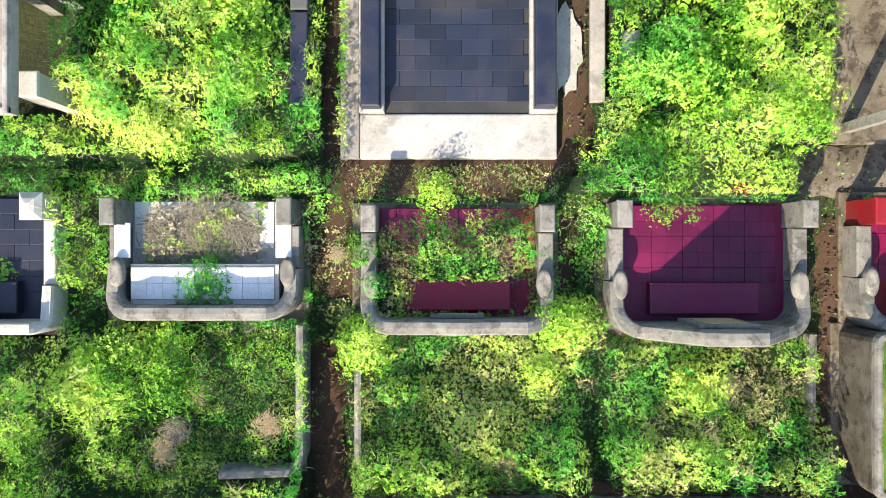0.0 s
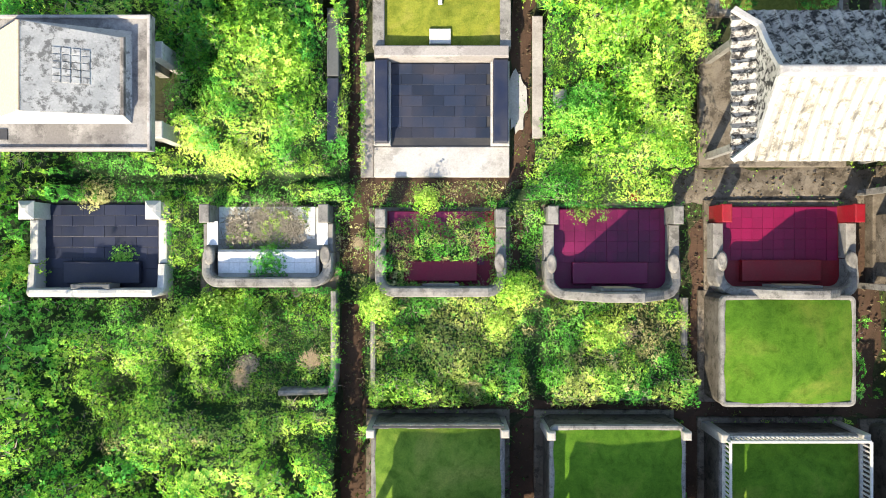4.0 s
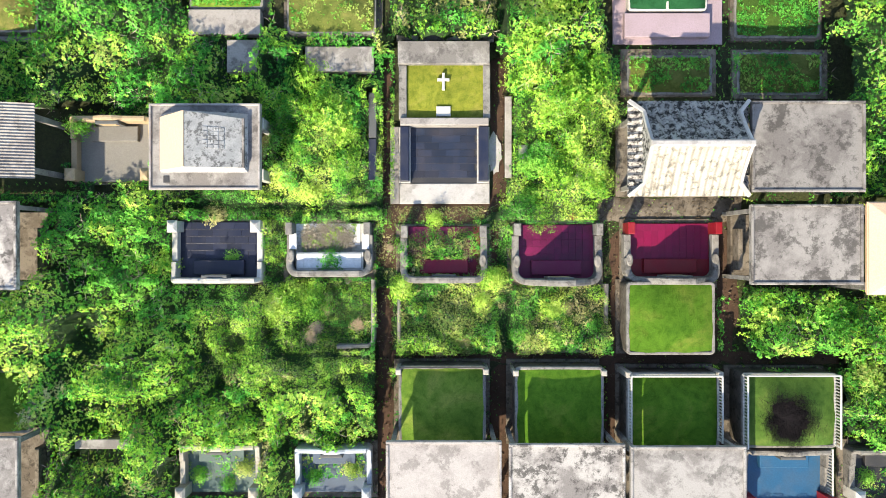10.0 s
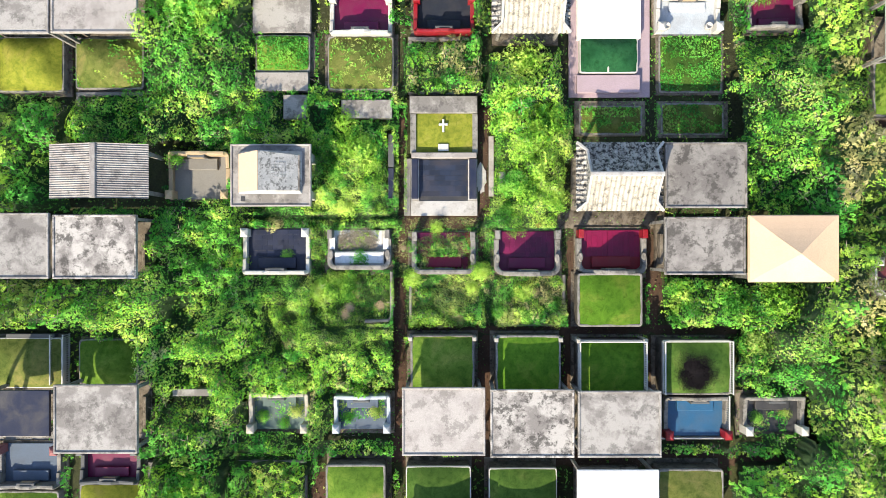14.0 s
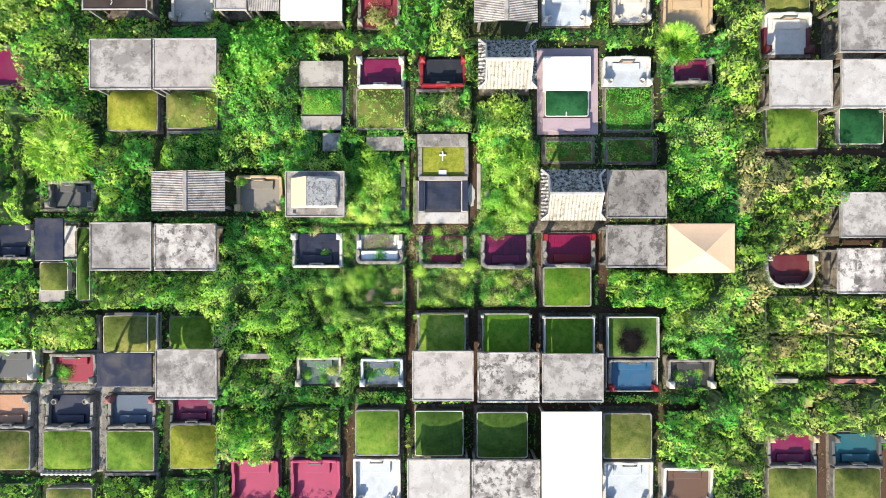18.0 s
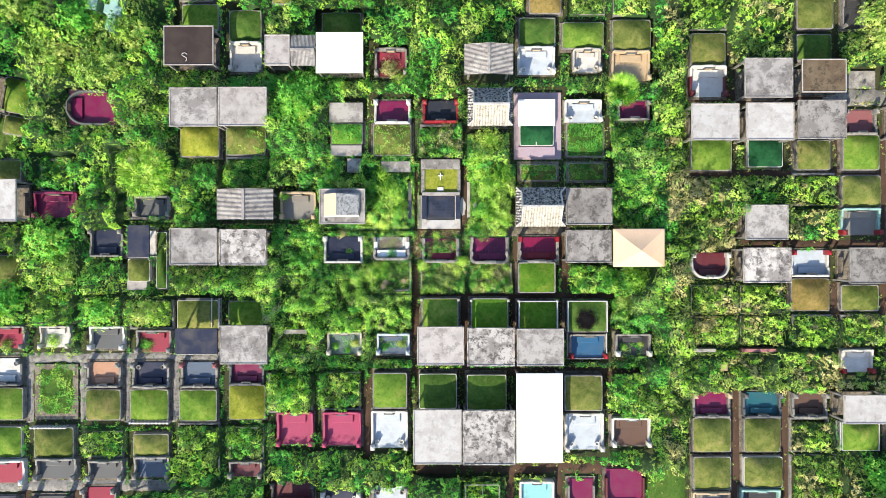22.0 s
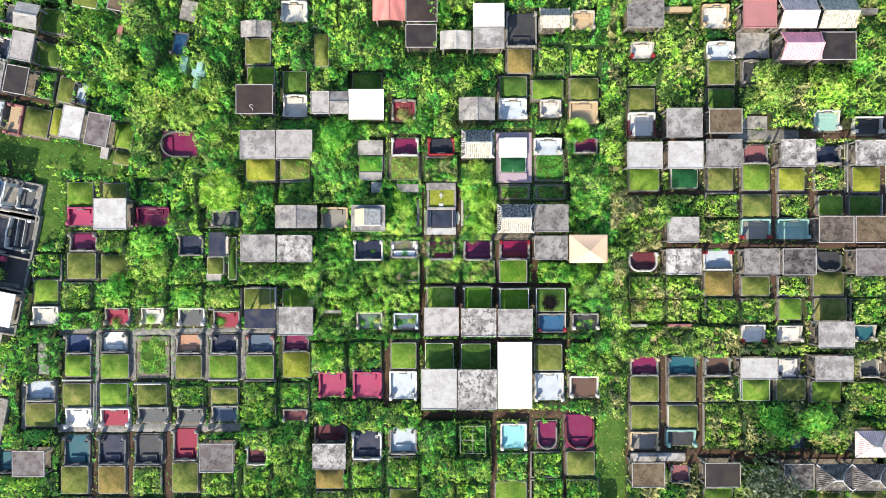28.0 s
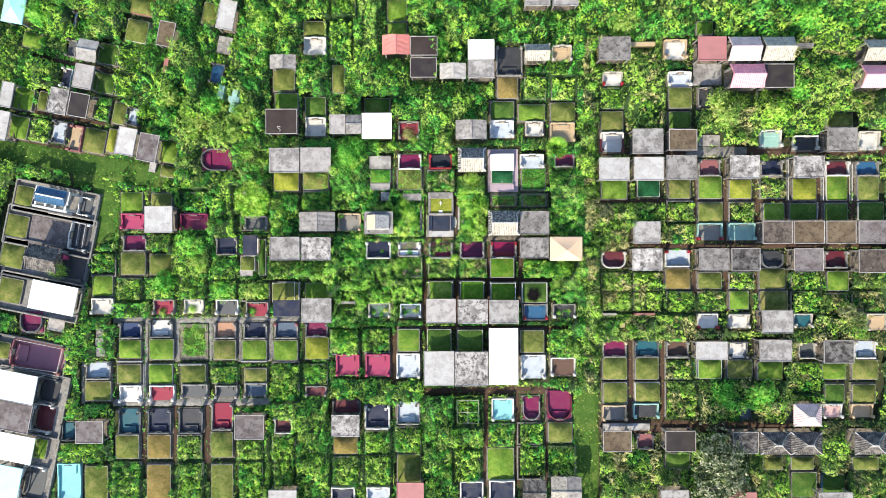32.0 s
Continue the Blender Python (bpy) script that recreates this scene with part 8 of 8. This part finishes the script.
def straw(x, y, r, z=0.1, material=DRY, look_word="straw-coloured"):
    """A dead tuft: bent dry blades from one root."""
    g = np.random.RandomState(abs(int(x * 77 + y * 19)) % 9999)
    lean = g.uniform(0, 6.3)
    v, f = [], []
    for k in range(420):
        a, l = lean + g.normal(0, 0.9), r * g.uniform(0.2, 0.6)
        ox, oy = g.normal(0, 0.3 * r, 2)
        c, s = math.cos(a), math.sin(a)
        b = len(v)
        for u, zz in ((0, 0), (0.5, 0.4), (1, 0.25)):
            ww = 0.0035 * (1 - u * 0.8)
            v += [(ox + c * l * u - s * ww, oy + s * l * u + c * ww, l * zz), (ox + c * l * u + s * ww, oy + s * l * u - c * ww, l * zz)]
        f += [(b, b + 1, b + 3, b + 2), (b + 2, b + 3, b + 5, b + 4)]
    t = tagged(new("dry_tuft", mesh_of("dry_tuft", v, f, material)), f"dead {look_word} grass tuft", "grass", "dry tufts")
    t.location = (x, y, z)


def reeds(x, y, r, h):
    """A stand of tall arching grass blades."""
    g = np.random.RandomState(abs(int(x * 77 + y * 19)) % 9999)
    v, f = [], []
    for k in range(1500):
        q, e = r * math.sqrt(g.rand()), g.uniform(0, 6.3)
        ox, oy, a, l = q * math.cos(e), q * math.sin(e), e + g.normal(0, 0.5), h * g.uniform(0.6, 1.1)
        c, s, b = math.cos(a), math.sin(a), len(v)
        for u, zz in ((0, 0), (0.45, 0.85), (0.8, 1.0), (1, 0.85)):
            ww = 0.022 * (1 - u * 0.85)
            v += [(ox + c * l * u * 0.7 - s * ww, oy + s * l * u * 0.7 + c * ww, l * zz), (ox + c * l * u * 0.7 + s * ww, oy + s * l * u * 0.7 - c * ww, l * zz)]
        f += [(b + i, b + i + 1, b + i + 3, b + i + 2) for i in (0, 2, 4)]
    t = tagged(new("tall_grass", mesh_of("tall_grass", v, f, EVEN["yellow"])), "tall yellow-green arching grass over a lost grave", "grass", "tall grasses")
    t.location = (x, y, 0.1)


reeds(-18.7, 4.9, 1.15, 1.25)
reeds(11.9, 10.1, 0.7, 0.8)
straw(-3.58, -2.59, 0.26, 0.32)
straw(-3.37, -2.27, 0.24, 0.32, ASHEN, "ash-grey")
straw(-3.16, -1.77, 0.22, 0.32)
straw(0.04, -2.91, 0.26, 0.32)
straw(-1.31, -0.06, 0.14, 0.32)
for px, py in ((-3.5, 0.22), (-3.05, 0.1), (-2.6, 0.2), (-3.2, 0.42), (-2.75, 0.4), (-3.55, -0.08)):
    straw(px, py, 0.44, 0.2, ASHEN, "ash-grey")
straw(3.60, -1.77, 0.22, 0.32)
straw(-2.22, -2.25, 0.25, 0.32)


def cross_monument(x, y, turn, h=2.6):
    """Pale cross leaning back on a plinth."""
    t = thing("cross_monument", x, y, 0, turn, "pale stone cross monument standing in bushes", "monument", "cross monuments")
    m = MAT["mint"]
    part("base", box("base", -0.35, -1.2, 0, 0.35, 1.2, 0.5, MAT["pale"]), t)
    part("shaft", box("shaft", -0.26, -1.1, 0.5, 0.26, 1.1, h, m), t)
    part("arm", box("arm", -0.55, -0.1, h - 0.5, 0.55, 0.45, h - 0.004, m), t)


cross_monument(-20.13, 14.54, -11)
tagged(ledge(-21.48, 15.53, 0.6, 1.3, "mint", -11, 2.2), "pale stone marker standing in bushes", "marker")


def hose(x, y, z):
    """A length of white hose lying in an S on a roof."""
    c = bpy.data.curves.new("hose", "CURVE")
    c.dimensions, c.bevel_depth = "3D", 0.035
    s = c.splines.new("BEZIER")
    pts = ((0.35, 0.3), (0.05, 0.42), (-0.15, 0.25), (0.1, 0.05), (0.3, -0.12), (0.2, -0.4))
    s.bezier_points.add(len(pts) - 1)
    for p, (a, b) in zip(s.bezier_points, pts):
        p.co = (a, b, 0.03)
        p.handle_left_type = p.handle_right_type = "AUTO"
    c.materials.append(MAT["white"])
    t = tagged(new("hose", c), "white hose lying curled on a brown roof", "hose")
    t.location = (x, y, z)
    t.scale = (0.65, 0.65, 1)


hose(-15.80, 11.82, 2.305)


def small_cross(x, y, z):
    """White cross laid on artificial turf."""
    t = thing("small_cross", x, y, z, 0, "small white cross on a green grave cover", "cross", "small crosses")
    part("upright", box("upright", -0.035, -0.24, 0, 0.035, 0.16, 0.06, MAT["bright"]), t)
    part("arm", box("arm", -0.15, 0.0, 0.002, 0.15, 0.07, 0.064, MAT["bright"]), t)


small_cross(6.37, 6.76, 0.53)


def red_flower(x, y, z):
    """A few red petals on a short stalk."""
    t = thing("red_flower", x, y, 0, 0, "small red flower at the edge of a bush", "flower")
    part("stalk", box("stalk", -0.006, -0.006, 0, 0.006, 0.006, z, LEAF["weed"], 0.002), t)
    v, f = [], []
    for k in range(14):
        c, s, q = math.cos(k * 2.4), math.sin(k * 2.4), 0.035 + 0.003 * k
        o = len(v)
        v += [(0, 0, z), (c * q - s * q * 0.5, s * q + c * q * 0.5, z + 0.03), (c * q * 2, s * q * 2, z + 0.02 - 0.002 * k), (c * q + s * q * 0.5, s * q - c * q * 0.5, z + 0.03)]
        f.append((o, o + 1, o + 2, o + 3))
    part("bloom", mesh_of("bloom", v, f, MAT["red"]), t)


red_flower(3.75, 0.79, 0.42)



# ---- stains on the ground of two graves ----
def patch(x, y, r, z, material, name, label, category, seed):
    """A thin ragged layer with an uneven surface."""
    g = random.Random(seed)
    v, f, n = [(0, 0, 0.06)], [], 72
    for ring in (0.5, 1.0):
        for k in range(n):
            a = k * math.tau / n
            q = r * ring * (0.8 + 0.1 * math.sin(a * 2 + seed) + 0.08 * math.sin(a * 3 + 1.7 * seed) + 0.06 * math.sin(a * 7 + seed) + 0.03 * math.sin(a * 13 + 2 * seed) + g.uniform(-0.025, 0.025))
            v.append((q * math.cos(a), q * math.sin(a) * 0.95, 0.045 + g.uniform(-0.006, 0.006) if ring < 1 else -0.03))
    f = [(0, 1 + k, 1 + (k + 1) % n) for k in range(n)] + [(1 + k, 1 + n + k, 1 + n + (k + 1) % n, 1 + (k + 1) % n) for k in range(n)]
    t = tagged(new(name, mesh_of(name, v, f, material, True)), label, category)
    t.location = (x, y, z)


CHAR = surface("charcoal_ash", (0.01, 0.009, 0.01), 0.95, 0.4, 5, (0.022, 0.016, 0.02), 0.9, 0.06, 0.1)
for px, py, pr in ((9.2, -4.35, 0.55), (9.75, -4.3, 0.5), (9.95, -4.75, 0.5), (9.15, -5.0, 0.5), (9.6, -5.1, 0.55), (8.95, -4.7, 0.4)):
    straw(px, py, pr, 1.28, CHAR, "charred black")
patch(9.45, -4.7, 0.62, 1.27, CHAR, "ash_patch", "black burnt ash patch on a grave lawn", "ash", 4)
